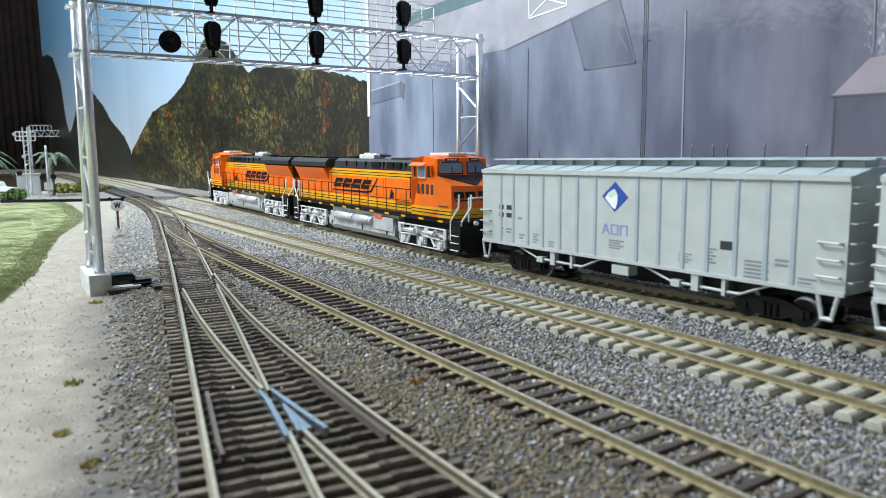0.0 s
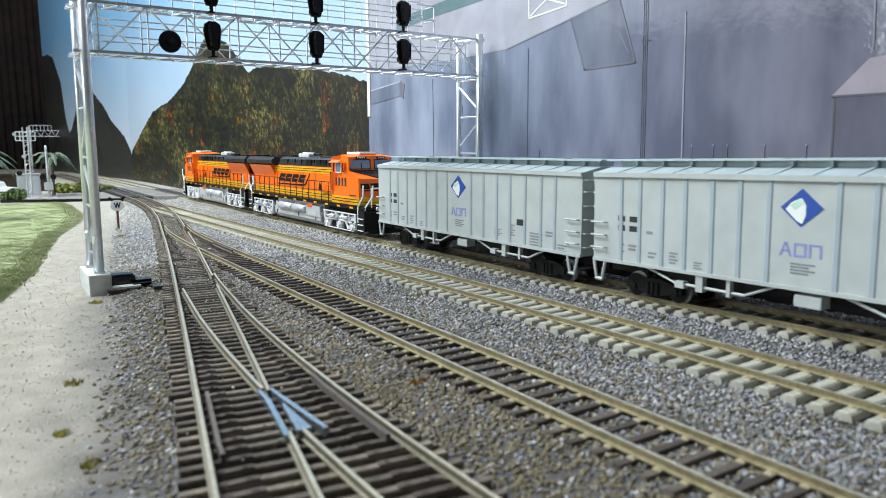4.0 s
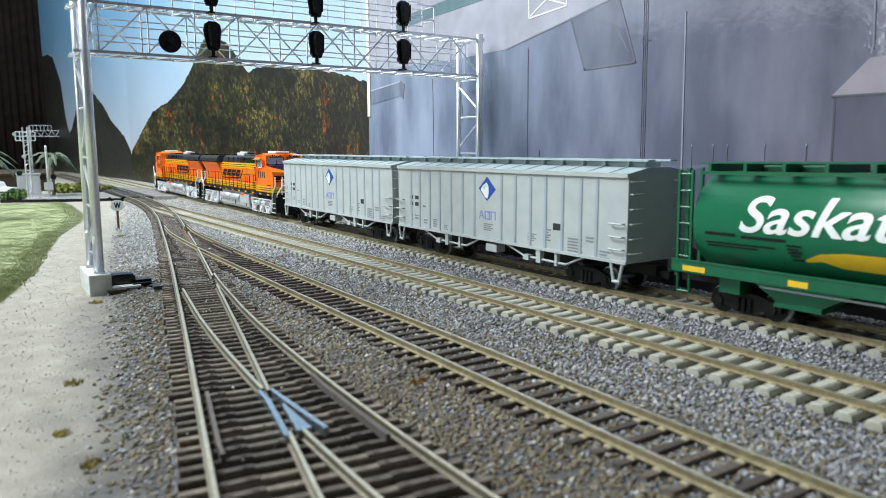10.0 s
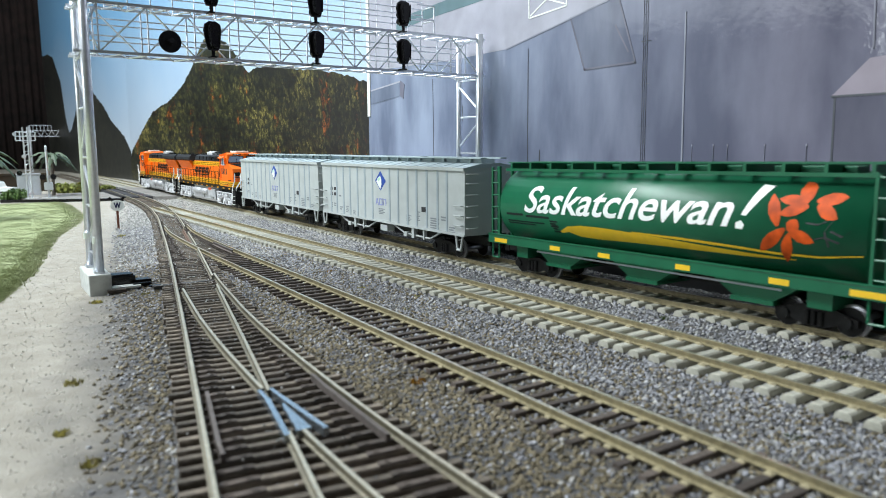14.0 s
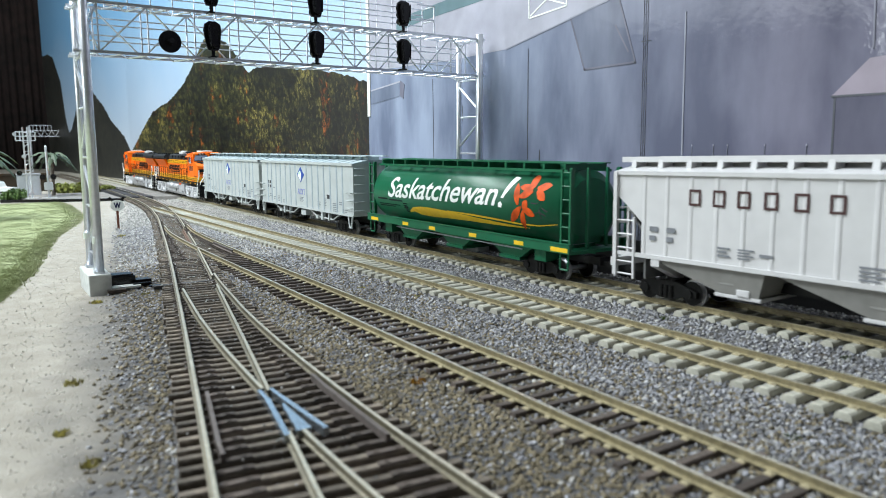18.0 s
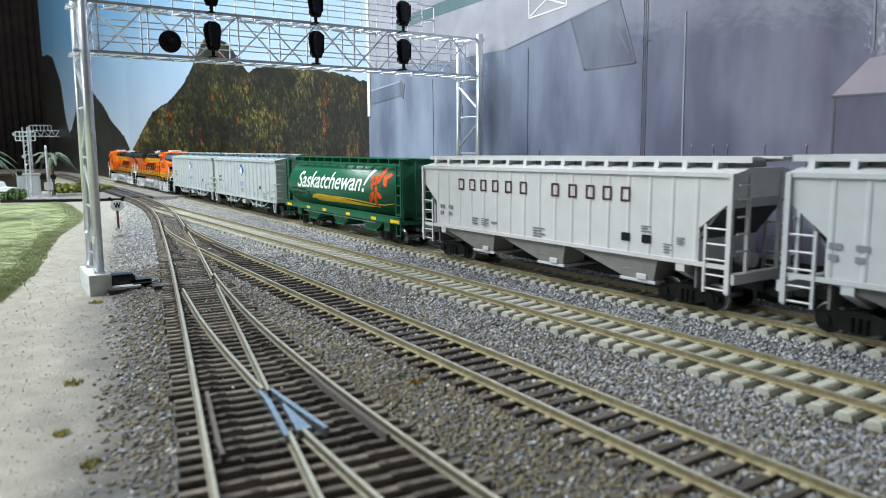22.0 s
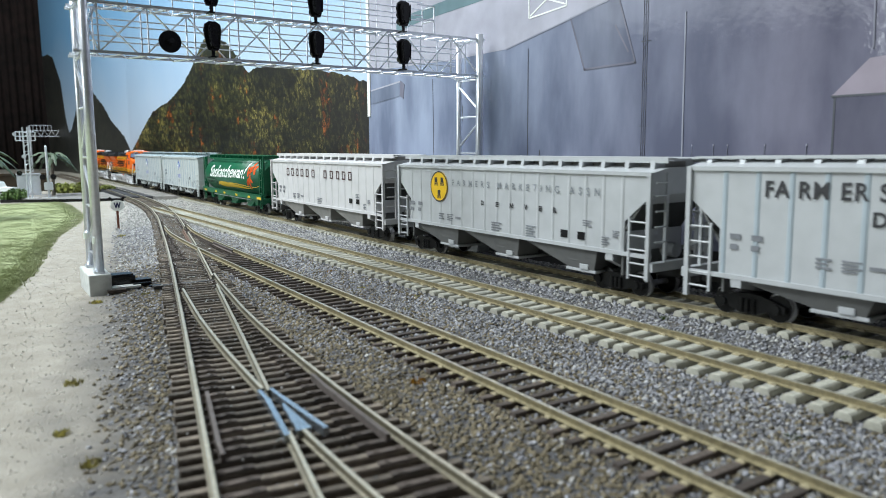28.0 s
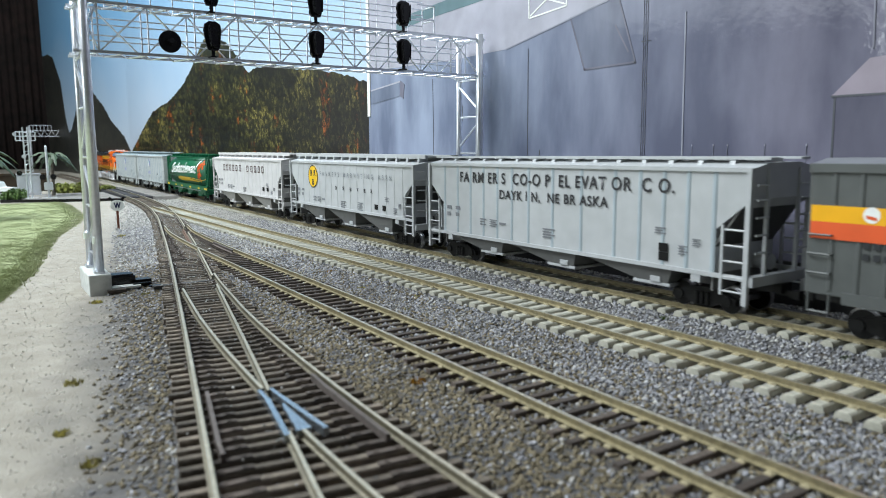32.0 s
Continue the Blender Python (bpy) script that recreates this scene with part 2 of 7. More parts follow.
def yard_ground(m):
    nt = m.node_tree
    b = nt.nodes["Principled BSDF"]
    b.inputs["Roughness"].default_value = 0.95
    pos = nt.nodes.new("ShaderNodeNewGeometry").outputs["Position"]
    def noise_node(scale, detail=5):
        n = nt.nodes.new("ShaderNodeTexNoise")
        n.inputs["Scale"].default_value, n.inputs["Detail"].default_value = scale, detail
        nt.links.new(pos, n.inputs["Vector"])
        return n.outputs[0]
    def mix(f, a, c):
        n = nt.nodes.new("ShaderNodeMix")
        n.data_type = "RGBA"
        for s, v in ((n.inputs[0], f), (n.inputs[6], a), (n.inputs[7], c)):
            if isinstance(v, tuple):
                s.default_value = (*v, 1)
            else:
                nt.links.new(v, s)
        return n.outputs[2]
    def ramp(f, lo, hi):
        n = nt.nodes.new("ShaderNodeMapRange")
        n.inputs["From Min"].default_value, n.inputs["From Max"].default_value = lo, hi
        nt.links.new(f, n.inputs["Value"])
        return n.outputs[0]
    sep = nt.nodes.new("ShaderNodeSeparateXYZ")
    nt.links.new(pos, sep.inputs[0])
    # the distance from the ladder track, which runs aslant, tells dirt from gravel
    add = nt.nodes.new("ShaderNodeMath")
    add.operation = "MULTIPLY_ADD"
    nt.links.new(sep.outputs[1], add.inputs[0])
    add.inputs[1].default_value = -0.165
    nt.links.new(sep.outputs[0], add.inputs[2])
    wob = nt.nodes.new("ShaderNodeMath")
    wob.operation = "MULTIPLY_ADD"
    nt.links.new(noise_node(70, 4), wob.inputs[0])
    wob.inputs[1].default_value = 0.03
    nt.links.new(add.outputs[0], wob.inputs[2])
    grav = mix(ramp(noise_node(900), 0.35, 0.65), (0.02, 0.02, 0.021), (0.14, 0.14, 0.145))
    warm = mix(ramp(noise_node(40), 0.35, 0.6), (0.10, 0.08, 0.055), (0.08, 0.08, 0.085))
    gravel = mix(ramp(noise_node(300), 0.2, 0.8), grav, warm)
    pale = mix(ramp(noise_node(700), 0.3, 0.7), (0.26, 0.25, 0.23), (0.48, 0.46, 0.42))
    gravel = mix(ramp(sep.outputs[1], 0.42, 0.78), gravel, pale)
    dirt = mix(ramp(noise_node(120), 0.3, 0.7), (0.295, 0.27, 0.222), (0.385, 0.355, 0.303))
    dirt = mix(ramp(noise_node(1500), 0.62, 0.75), dirt, (0.25, 0.225, 0.185))
    col = mix(ramp(wob.outputs[0], -0.012, 0.016), dirt, gravel)
    nt.links.new(col, b.inputs["Base Color"])
    bp = nt.nodes.new("ShaderNodeBump")
    bp.inputs["Strength"].default_value, bp.inputs["Distance"].default_value = 0.7, 0.0007
    nt.links.new(noise_node(1300), bp.inputs["Height"])
    nt.links.new(bp.outputs[0], b.inputs["Normal"])


yard_ground(M_EARTH)


def ground_z(x, y):
    best = min(abs(x - 234), abs(x - (188 - 0.028 * y)), abs(x - (16.5 + 0.197 * y)) if y < 800 else 99, abs(x - 118.5) if y < 560 else 99, abs(x - 64.5) if y < 300 else 99)
    bed = max(0.0, min(1.0, (best - 13) / 16))
    z = -4.3 + 1.0 * max(0.0, min(1.0, (best - 12.5) / 3)) * (0.1 if x < 148 else 0.2) - 0.6 * bed + (0.9 * max(0.0, min(1.0, (150 - x) / 8, (x - 92) / 8)) if y < 560 else 0.0)
    if 206 < x < 262:
        z += 0.4 * min(1.0, (x - 206) / 8)
    if x > 205:
        z += rise(y) * min(1.0, (x - 205) / 16)
    left = 16.5 + 0.197 * y - x
    if left > 16:
        z -= min(1.0, (left - 16) / 25) * 1.0
    return z + 0.35 * noise.noise((x * 0.08, y * 0.08, 0)) + 0.5 * noise.noise((x * 0.02, y * 0.02, 3))


def ground():
    xs = list(np.arange(-60, 286, 3.5)) 
    xs = [-900, -600, -400, -250, -160, -110, -80] + xs + [300]
    ys = [-420, -300, -200, -100, -40] + list(np.arange(0, 620, 4.0)) + list(np.arange(620, 1300, 14.0)) + list(np.arange(1300, 3300, 100.0))
    v = [(x * K, y * K, ground_z(x, y) * K) for y in ys for x in xs]
    n = len(xs)
    f = [(j * n + i, j * n + i + 1, (j + 1) * n + i + 1, (j + 1) * n + i) for j in range(len(ys) - 1) for i in range(n - 1)]
    return tagged(mesh_part("ground", v, f, M_EARTH, smooth=True), "gravel and sandy earth of a model railway yard", "ground", "", "structure")


ground()
slab("layout_table", mat("plywood_table", (0.35, 0.25, 0.15), 0.7, 0, 0.2, 20), -900, 300, -420, 3200, -60, -12, "plywood base of the model railway", "table")

# ---- backdrop: printed panels behind the tracks ----


def printed_wall(name, k):
    m = bpy.data.materials.new(name)
    m.use_nodes = True
    nt = m.node_tree
    b = nt.nodes["Principled BSDF"]
    b.inputs["Roughness"].default_value = 0.07
    b.inputs["Specular IOR Level"].default_value = 0.7
    pos = nt.nodes.new("ShaderNodeNewGeometry").outputs["Position"]
    mp = nt.nodes.new("ShaderNodeMapping")
    mp.inputs["Scale"].default_value = (1, 1, 0.35)
    nt.links.new(pos, mp.inputs[0])
    n1 = nt.nodes.new("ShaderNodeTexNoise")
    n1.inputs["Scale"].default_value, n1.inputs["Detail"].default_value = 28, 8
    nt.links.new(mp.outputs[0], n1.inputs["Vector"])
    r = nt.nodes.new("ShaderNodeValToRGB")
    e = r.color_ramp.elements
    e[0].position, e[0].color = 0.37, (0.15 * k, 0.155 * k, 0.215 * k, 1)
    e[1].position, e[1].color = 0.64, (0.31 * k, 0.315 * k, 0.40 * k, 1)
    nt.links.new(n1.outputs[0], r.inputs[0])
    # the base colour turns darker and more mauve along the wall's length
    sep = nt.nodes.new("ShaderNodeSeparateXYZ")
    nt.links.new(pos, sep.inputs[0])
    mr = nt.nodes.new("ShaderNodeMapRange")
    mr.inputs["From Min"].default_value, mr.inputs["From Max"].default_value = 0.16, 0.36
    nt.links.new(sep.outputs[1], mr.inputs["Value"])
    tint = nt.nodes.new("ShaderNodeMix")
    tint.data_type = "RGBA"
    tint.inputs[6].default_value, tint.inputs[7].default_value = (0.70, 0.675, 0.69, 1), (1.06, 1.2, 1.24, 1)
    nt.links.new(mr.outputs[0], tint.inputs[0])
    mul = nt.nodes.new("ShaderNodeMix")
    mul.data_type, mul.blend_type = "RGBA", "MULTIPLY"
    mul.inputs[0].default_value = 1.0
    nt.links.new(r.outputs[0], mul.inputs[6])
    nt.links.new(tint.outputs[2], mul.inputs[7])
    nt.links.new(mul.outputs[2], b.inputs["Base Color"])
    n2 = nt.nodes.new("ShaderNodeTexNoise")
    n2.inputs["Scale"].default_value, n2.inputs["Detail"].default_value = 220, 4
    nt.links.new(pos, n2.inputs["Vector"])
    bp = nt.nodes.new("ShaderNodeBump")
    bp.inputs["Strength"].default_value, bp.inputs["Distance"].default_value = 0.14, 0.0006
    nt.links.new(n2.outputs[0], bp.inputs["Height"])
    nt.links.new(bp.outputs[0], b.inputs["Normal"])
    return m


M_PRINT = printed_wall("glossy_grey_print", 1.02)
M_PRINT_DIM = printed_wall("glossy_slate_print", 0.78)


def sky_print():
    m = bpy.data.materials.new("sky_print")
    m.use_nodes = True
    nt = m.node_tree
    b = nt.nodes["Principled BSDF"]
    b.inputs["Roughness"].default_value = 0.4
    pos = nt.nodes.new("ShaderNodeNewGeometry").outputs["Position"]
    sep = nt.nodes.new("ShaderNodeSeparateXYZ")
    nt.links.new(pos, sep.inputs[0])
    n1 = nt.nodes.new("ShaderNodeTexNoise")
    n1.inputs["Scale"].default_value, n1.inputs["Detail"].default_value = 6, 5
    nt.links.new(pos, n1.inputs["Vector"])
    ma = nt.nodes.new("ShaderNodeMath")
    ma.operation = "MULTIPLY_ADD"
    nt.links.new(n1.outputs[0], ma.inputs[0])
    ma.inputs[1].default_value = 0.12
    nt.links.new(sep.outputs[2], ma.inputs[2])
    r = nt.nodes.new("ShaderNodeValToRGB")
    e = r.color_ramp.elements
    e[0].position, e[0].color = 0.12, (0.56, 0.65, 0.76, 1)
    e[1].position, e[1].color = 0.42, (0.185, 0.40, 0.64, 1)
    nt.links.new(ma.outputs[0], r.inputs[0])
    nt.links.new(r.outputs[0], b.inputs["Base Color"])
    return m


M_SKY = sky_print()


def forest_print(name, bright):
    m = bpy.data.materials.new(name)
    m.use_nodes = True
    nt = m.node_tree
    b = nt.nodes["Principled BSDF"]
    b.inputs["Roughness"].default_value = 0.5

    def num(op, *args):
        n = nt.nodes.new("ShaderNodeMath")
        n.operation = op
        for k, x in enumerate(args):
            if isinstance(x, float):
                n.inputs[k].default_value = x
            else:
                nt.links.new(x, n.inputs[k])
        return n.outputs[0]

    def noise_at(vec, scale, detail):
        n = nt.nodes.new("ShaderNodeTexNoise")
        n.inputs["Scale"].default_value, n.inputs["Detail"].default_value = scale, detail
        nt.links.new(vec, n.inputs["Vector"])
        return n.outputs[0]

    def vec3(x, y, z):
        n = nt.nodes.new("ShaderNodeCombineXYZ")
        for k, v in enumerate((x, y, z)):
            if isinstance(v, float):
                n.inputs[k].default_value = v
            else:
                nt.links.new(v, n.inputs[k])
        return n.outputs[0]

    def ramp(src, stops):
        r = nt.nodes.new("ShaderNodeValToRGB")
        e = r.color_ramp.elements
        e[0].position, e[0].color = stops[0][0], (*(c * bright for c in stops[0][1]), 1)
        e[1].position, e[1].color = stops[-1][0], (*(c * bright for c in stops[-1][1]), 1)
        for p, c in stops[1:-1]:
            e.new(p).color = (*(k * bright for k in c), 1)
        nt.links.new(src, r.inputs[0])
        return r.outputs[0]

    def blend(f, a, c, kind="MIX"):
        n = nt.nodes.new("ShaderNodeMix")
        n.data_type, n.blend_type = "RGBA", kind
        for sock, v in ((n.inputs[0], f), (n.inputs[6], a), (n.inputs[7], c)):
            if isinstance(v, float):
                sock.default_value = v
            elif isinstance(v, tuple):
                sock.default_value = (*v, 1)
            else:
                nt.links.new(v, sock)
        return n.outputs[2]

    def span(src, lo, hi, a=0.0, c=1.0):
        n = nt.nodes.new("ShaderNodeMapRange")
        n.inputs["From Min"].default_value, n.inputs["From Max"].default_value = lo, hi
        n.inputs["To Min"].default_value, n.inputs["To Max"].default_value = a, c
        nt.links.new(src, n.inputs["Value"])
        return n.outputs[0]
    pos = nt.nodes.new("ShaderNodeNewGeometry").outputs["Position"]
    sep = nt.nodes.new("ShaderNodeSeparateXYZ")
    nt.links.new(pos, sep.inputs[0])
    along, high = sep.outputs[1], sep.outputs[2]
    # the photograph is drawn out along the panel: the trees widen with the distance
    u = num("MULTIPLY", num("LOGARITHM", along, 2.718), 100.0)
    w = num("MULTIPLY", high, 190.0)
    flat = vec3(0.0, u, w)
    wob = num("MULTIPLY", num("SUBTRACT", noise_at(flat, 1.1, 4), 0.5), 1.6)
    tree = vec3(0.0, num("ADD", u, wob), num("ADD", num("MULTIPLY", w, 0.62), wob))
    v = nt.nodes.new("ShaderNodeTexVoronoi")
    v.inputs["Scale"].default_value = 1.9
    nt.links.new(tree, v.inputs["Vector"])
    pick = nt.nodes.new("ShaderNodeSeparateColor")
    nt.links.new(v.outputs["Color"], pick.inputs[0])
    fine = noise_at(flat, 3.4, 6)
    stand = noise_at(flat, 0.085, 5)
    # crowns: lit tops, dark gaps, lighter in some stands
    lit = num("ADD", num("MULTIPLY", pick.outputs[0], 0.42), num("MULTIPLY", fine, 0.75))
    lit = num("MULTIPLY", lit, span(stand, 0.3, 0.7, 0.62, 1.12))
    green = ramp(lit, [(0.30, (0.004, 0.005, 0.004)), (0.45, (0.016, 0.019, 0.009)), (0.6, (0.055, 0.056, 0.020)), (0.72, (0.16, 0.145, 0.04)), (0.86, (0.42, 0.34, 0.09))])
    rust = ramp(lit, [(0.28, (0.03, 0.010, 0.004)), (0.5, (0.20, 0.055, 0.010)), (0.72, (0.55, 0.15, 0.02)), (0.9, (0.8, 0.34, 0.06))])
    patch = num("ADD", noise_at(vec3(3.0, u, num("MULTIPLY", w, 0.5)), 0.2, 4), num("MULTIPLY", pick.outputs[2], 0.22))
    leaf = blend(span(patch, 0.775, 0.805), green, rust)
    low = num("MULTIPLY", span(high, 0.05, 0.085, 0.09, 0.0), span(along, 0.55, 1.1, 1.0, 0.0))
    leaf = blend(span(num("ADD", patch, low), 0.81, 0.84), leaf, rust)
    dark = span(v.outputs["Distance"], 0.35, 0.95, 1.0, 0.35)
    leaf = blend(1.0, leaf, vec3(dark, dark, dark), "MULTIPLY")
    # the near half of the print is hazier and more mauve, the upper slope cooler
    leaf = blend(span(along, 0.52, 0.95, 0.45, 0.0), leaf, (0.042, 0.037, 0.039))
    leaf = blend(span(high, 0.11, 0.20, 0.0, 0.3), leaf, (0.032, 0.040, 0.036))
    nt.links.new(leaf, b.inputs["Base Color"])
    return m


M_FOREST = forest_print("autumn_forest_print", 0.78)
# far hill colours are darkened to imitate the weak light at that end
M_FARHILL = mat("shaded_olive_hill_print", (0.040, 0.040, 0.032), 0.4, 0, 0.3, 60, world_space=True, color2=(0.010, 0.012, 0.014))

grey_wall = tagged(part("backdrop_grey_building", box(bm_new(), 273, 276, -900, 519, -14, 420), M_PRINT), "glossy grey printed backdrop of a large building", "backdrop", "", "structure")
sky = tagged(part("backdrop_sky", box(bm_new(), 285, 287, 500, 1617, -14, 520), M_SKY), "pale blue sky printed on a backdrop panel", "backdrop", "", "structure")


def bent(t, z, off=0.0):
    return (285 - 0.0957 * t - off, 1616 + 0.9954 * t, z)


def bent_sheet(name, outline, material, off, label):
    bm = bm_new()
    a = [bm.verts.new(bent(t, z, off)) for t, z in outline]
    b = [bm.verts.new(bent(t, z, off - 1.0)) for t, z in outline]
    n = len(a)
    bm.faces.new(a)
    bm.faces.new(b[::-1])
    for i in range(n):
        bm.faces.new((a[i], a[(i + 1) % n], b[(i + 1) % n], b[i]))
    return tagged(part(name, bm, material), label, "backdrop", "", "structure")


bent_sheet("backdrop_sky_far", [(0, -14), (840, -14), (840, 700), (0, 520)], M_SKY, 0.0, "pale blue sky printed on a far backdrop panel")


def ragged(line, step, amp):
    out = []
    rnd = random.Random(5)
    for (a, b), (c, d) in zip(line, line[1:]):
        n = max(1, int(abs(c - a) / step))
        for i in range(n):
            t = i / n
            out.append((a + (c - a) * t, b + (d - b) * t + rnd.uniform(-amp, amp)))
    return out + [line[-1]]


ridge = ragged([(515, 112), (543.5, 115.5), (598, 128), (650, 136), (704, 141), (787, 152), (820, 153), (846, 149), (880, 170), (928, 195), (996, 216), (1040, 205), (1080, 185), (1151, 158), (1249, 138), (1320, 132), (1384, 125), (1480, 95), (1600, 54)], 6, 1.3)
bm = bm_new()
prism(bm, [(515, -13)] + ridge + [(1616, 40), (1616, -13)], "x", 284.6, 284.0)
tagged(part("backdrop_mountain", bm, M_FOREST), "autumn wooded mountain printed on the backdrop", "backdrop", "", "structure")
bent_sheet("backdrop_mountain_far", [(0, -13)] + ragged([(0, 54), (45, 87), (100, 108), (140, 124), (200, 160), (240, 176), (290, 196), (330, 192), (420, 190), (530, 110), (560, 104), (590, 140), (620, 240), (700, 315), (770, 330), (838, 330)], 8, 1.5) + [(838, -13)], M_FARHILL, 0.5, "wooded mountain printed on the far backdrop, darkened as unlit")
M_CURT = mat("dark_patterned_curtain", (0.016, 0.009, 0.008), 0.95, 0, 0.5, 40, world_space=True, color2=(0.004, 0.003, 0.003))


def curtain():
    bm = bm_new()
    front = [(-420 + i * 3, 2690 + 5 * math.sin(i * 0.9) + 2 * math.sin(i * 0.37)) for i in range(240)]
    prism(bm, front + [(x, y + 2) for x, y in front[::-1]], "z", -20, 900)
    return tagged(part("curtain", bm, M_CURT, smooth=True), "dark brown patterned curtain hanging at the room's end", "curtain")


curtain()


def low_panel():
    """A dark varnished panel that ends the layout behind the road crossing."""
    p = tagged(part("wall_panel", box(bm_new(), -900, 104, 1290, 1300, -14, 20, 1.0), M_VARN), "dark brown varnished panel behind the road crossing", "panel", "", "structure")
    for x in (-20, 28, 76):
        part("batten", box(bm_new(), x - 2, x + 2, 1288.6, 1290, -14, 20, 0.4), M_VARN, p)
    part("top_rail", box(bm_new(), -900, 104.6, 1287.5, 1301, 20, 23, 0.6), M_VARN, p)


M_VARN = mat("dark_brown_varnish", (0.040, 0.027, 0.015), 0.3, 0, 0.45, 25, world_space=True, color2=(0.012, 0.009, 0.007))
low_panel()
bm = bm_new()
box(bm, 272.2, 273.4, 515, 519.5, 86, 420)
part("edge_strip", bm, M_DECALW, grey_wall, "white edge of the printed panel")
M_SEAM = mat("dark_print_line", (0.08, 0.085, 0.10), 0.3, 0, 0.1, 100)
M_PALE = mat("pale_print_panel", (0.42, 0.42, 0.49), 0.15, 0, 0.1, 60)
M_TEAL = mat("teal_grey_print", (0.16, 0.24, 0.27), 0.25, 0, 0.1, 60)
M_MAST = mat("dim_grey_print", (0.17, 0.175, 0.21), 0.15, 0, 0.1, 60)
M_MIDG = mat("mid_grey_print", (0.30, 0.31, 0.37), 0.15, 0, 0.1, 60)
M_SLAT = mat("slate_print_slat", (0.195, 0.195, 0.245), 0.14, 0, 0.15, 40)
M_SHADEP = mat("slate_grey_print", (0.175, 0.175, 0.225), 0.3, 0, 0.15, 40)
M_ROOFP = mat("mauve_grey_roof_print", (0.30, 0.26, 0.31), 0.25, 0, 0.1, 60)


def wall_print(name, pts, material, off=0.25, label=""):
    bm = bm_new()
    prism(bm, pts, "x", 273.0 - off, 272.98)
    return part(name, bm, material, grey_wall, label)


def wall_line(y0, z0, y1, z1, w, material, name="seam", off=0.2):
    d = Vector((y1 - y0, z1 - z0)).normalized() * (w / 2)
    return wall_print(name, [(y0 - d.y, z0 + d.x), (y1 - d.y, z1 + d.x), (y1 + d.y, z1 - d.x), (y0 + d.y, z0 - d.x)], material, off)


wall_print("pale_gable", [(515, 121.5), (400, 118.5), (342, 119), (300, 126.5), (262, 133.5), (230, 140), (230, 420), (515, 420)], M_PALE, 0.15, "pale upper storey of the printed building")
wall_print("roof_band", [(472, 146.2), (437, 149), (362, 151.2), (300, 154), (300, 166), (362, 161), (401, 158.2), (437, 156.8), (472, 155)], M_TEAL, 0.3, "teal-grey roof edge of the printed building")
for a, b in (((342, 119), (300, 126.5)), ((300, 126.5), (262, 133.5)), ((262, 133.5), (230, 140))):
    wall_line(*a, *b, 0.8, M_MIDG, "eave_line", 0.3)
wall_line(422.9, 108, 421, -10, 0.5, M_SEAM)
wall_line(321.4, 117, 320, -10, 0.5, M_SEAM)
wall_line(387, 88, 386.6, 78, 0.6, M_SEAM)
wall_line(310.3, 59.5, 310.2, 50, 0.9, M_SEAM)
wall_print("wall_box", [(517, 105.4), (468.1, 109.3), (468.3, 99.4), (515.5, 95.1)], M_PRINT_DIM, 0.3, "printed wall-mounted box")
wall_print("wall_box_edge", [(518, 106.2), (466.9, 110.4), (467.5, 109.2), (517, 105.2)], M_PALE, 0.4, "pale lip of the printed box")
wall_print("wall_box_side", [(467.0, 110.2), (461.5, 107.5), (463, 97.0), (468.3, 99.4)], M_SHADEP, 0.35, "slate side of the printed box")
wall_print("printed_pole", [(212.8, 121), (213.5, 121), (211.3, -10), (210.3, -10)], M_MIDG, 0.3, "printed light pole")
for y in (234.8, 236.0, 237.2):
    wall_line(y, 140, y - 1.6, -10, 0.18, M_MAST, "mast_leg", 0.25)
for i in range(28):
    wall_line(234.6 - i * 0.05, 130 - i * 5, 237 - i * 0.05, 127.5 - i * 5, 0.12, M_MAST, "mast_brace", 0.25)
    if i % 4 == 0:
        wall_line(232.6 - i * 0.05, 131 - i * 5, 238.4 - i * 0.05, 131 - i * 5, 0.2, M_SEAM, "mast_collar", 0.25)
wall_print("shed_wall", [(143.6, 79.4), (80, 79.4), (80, -10), (142.0, -10)], M_PRINT_DIM, 0.22, "printed slate-grey shed wall")
wall_print("shed_roof", [(145, 80), (132.5, 92.5), (80, 96), (80, 80)], M_ROOFP, 0.3, "printed mauve-grey shed roof")
wall_line(145.5, 79.6, 80, 79.6, 0.8, M_SEAM, "shed_eave", 0.35)
wall_line(144, 79, 142.4, -10, 0.8, M_SEAM, "shed_corner", 0.35)
# a darker trapezoid with slate edges, below the printed eave
wall_print("printed_spout", [(287.1, 129.4), (275.6, 100.8), (241.3, 101.2), (253.4, 134)], M_PRINT_DIM, 0.2, "slate-grey trapezoid on the building wall")
for y0, z0, y1, z1 in ((287.1, 129.4, 275.6, 100.8), (253.4, 134, 241.3, 101.2), (276.0, 101.4, 241.3, 101.8), (255, 121, 246, 107)):
    wall_line(y0, z0, y1, z1, 1.0, M_SLAT, "spout_edge", 0.27)
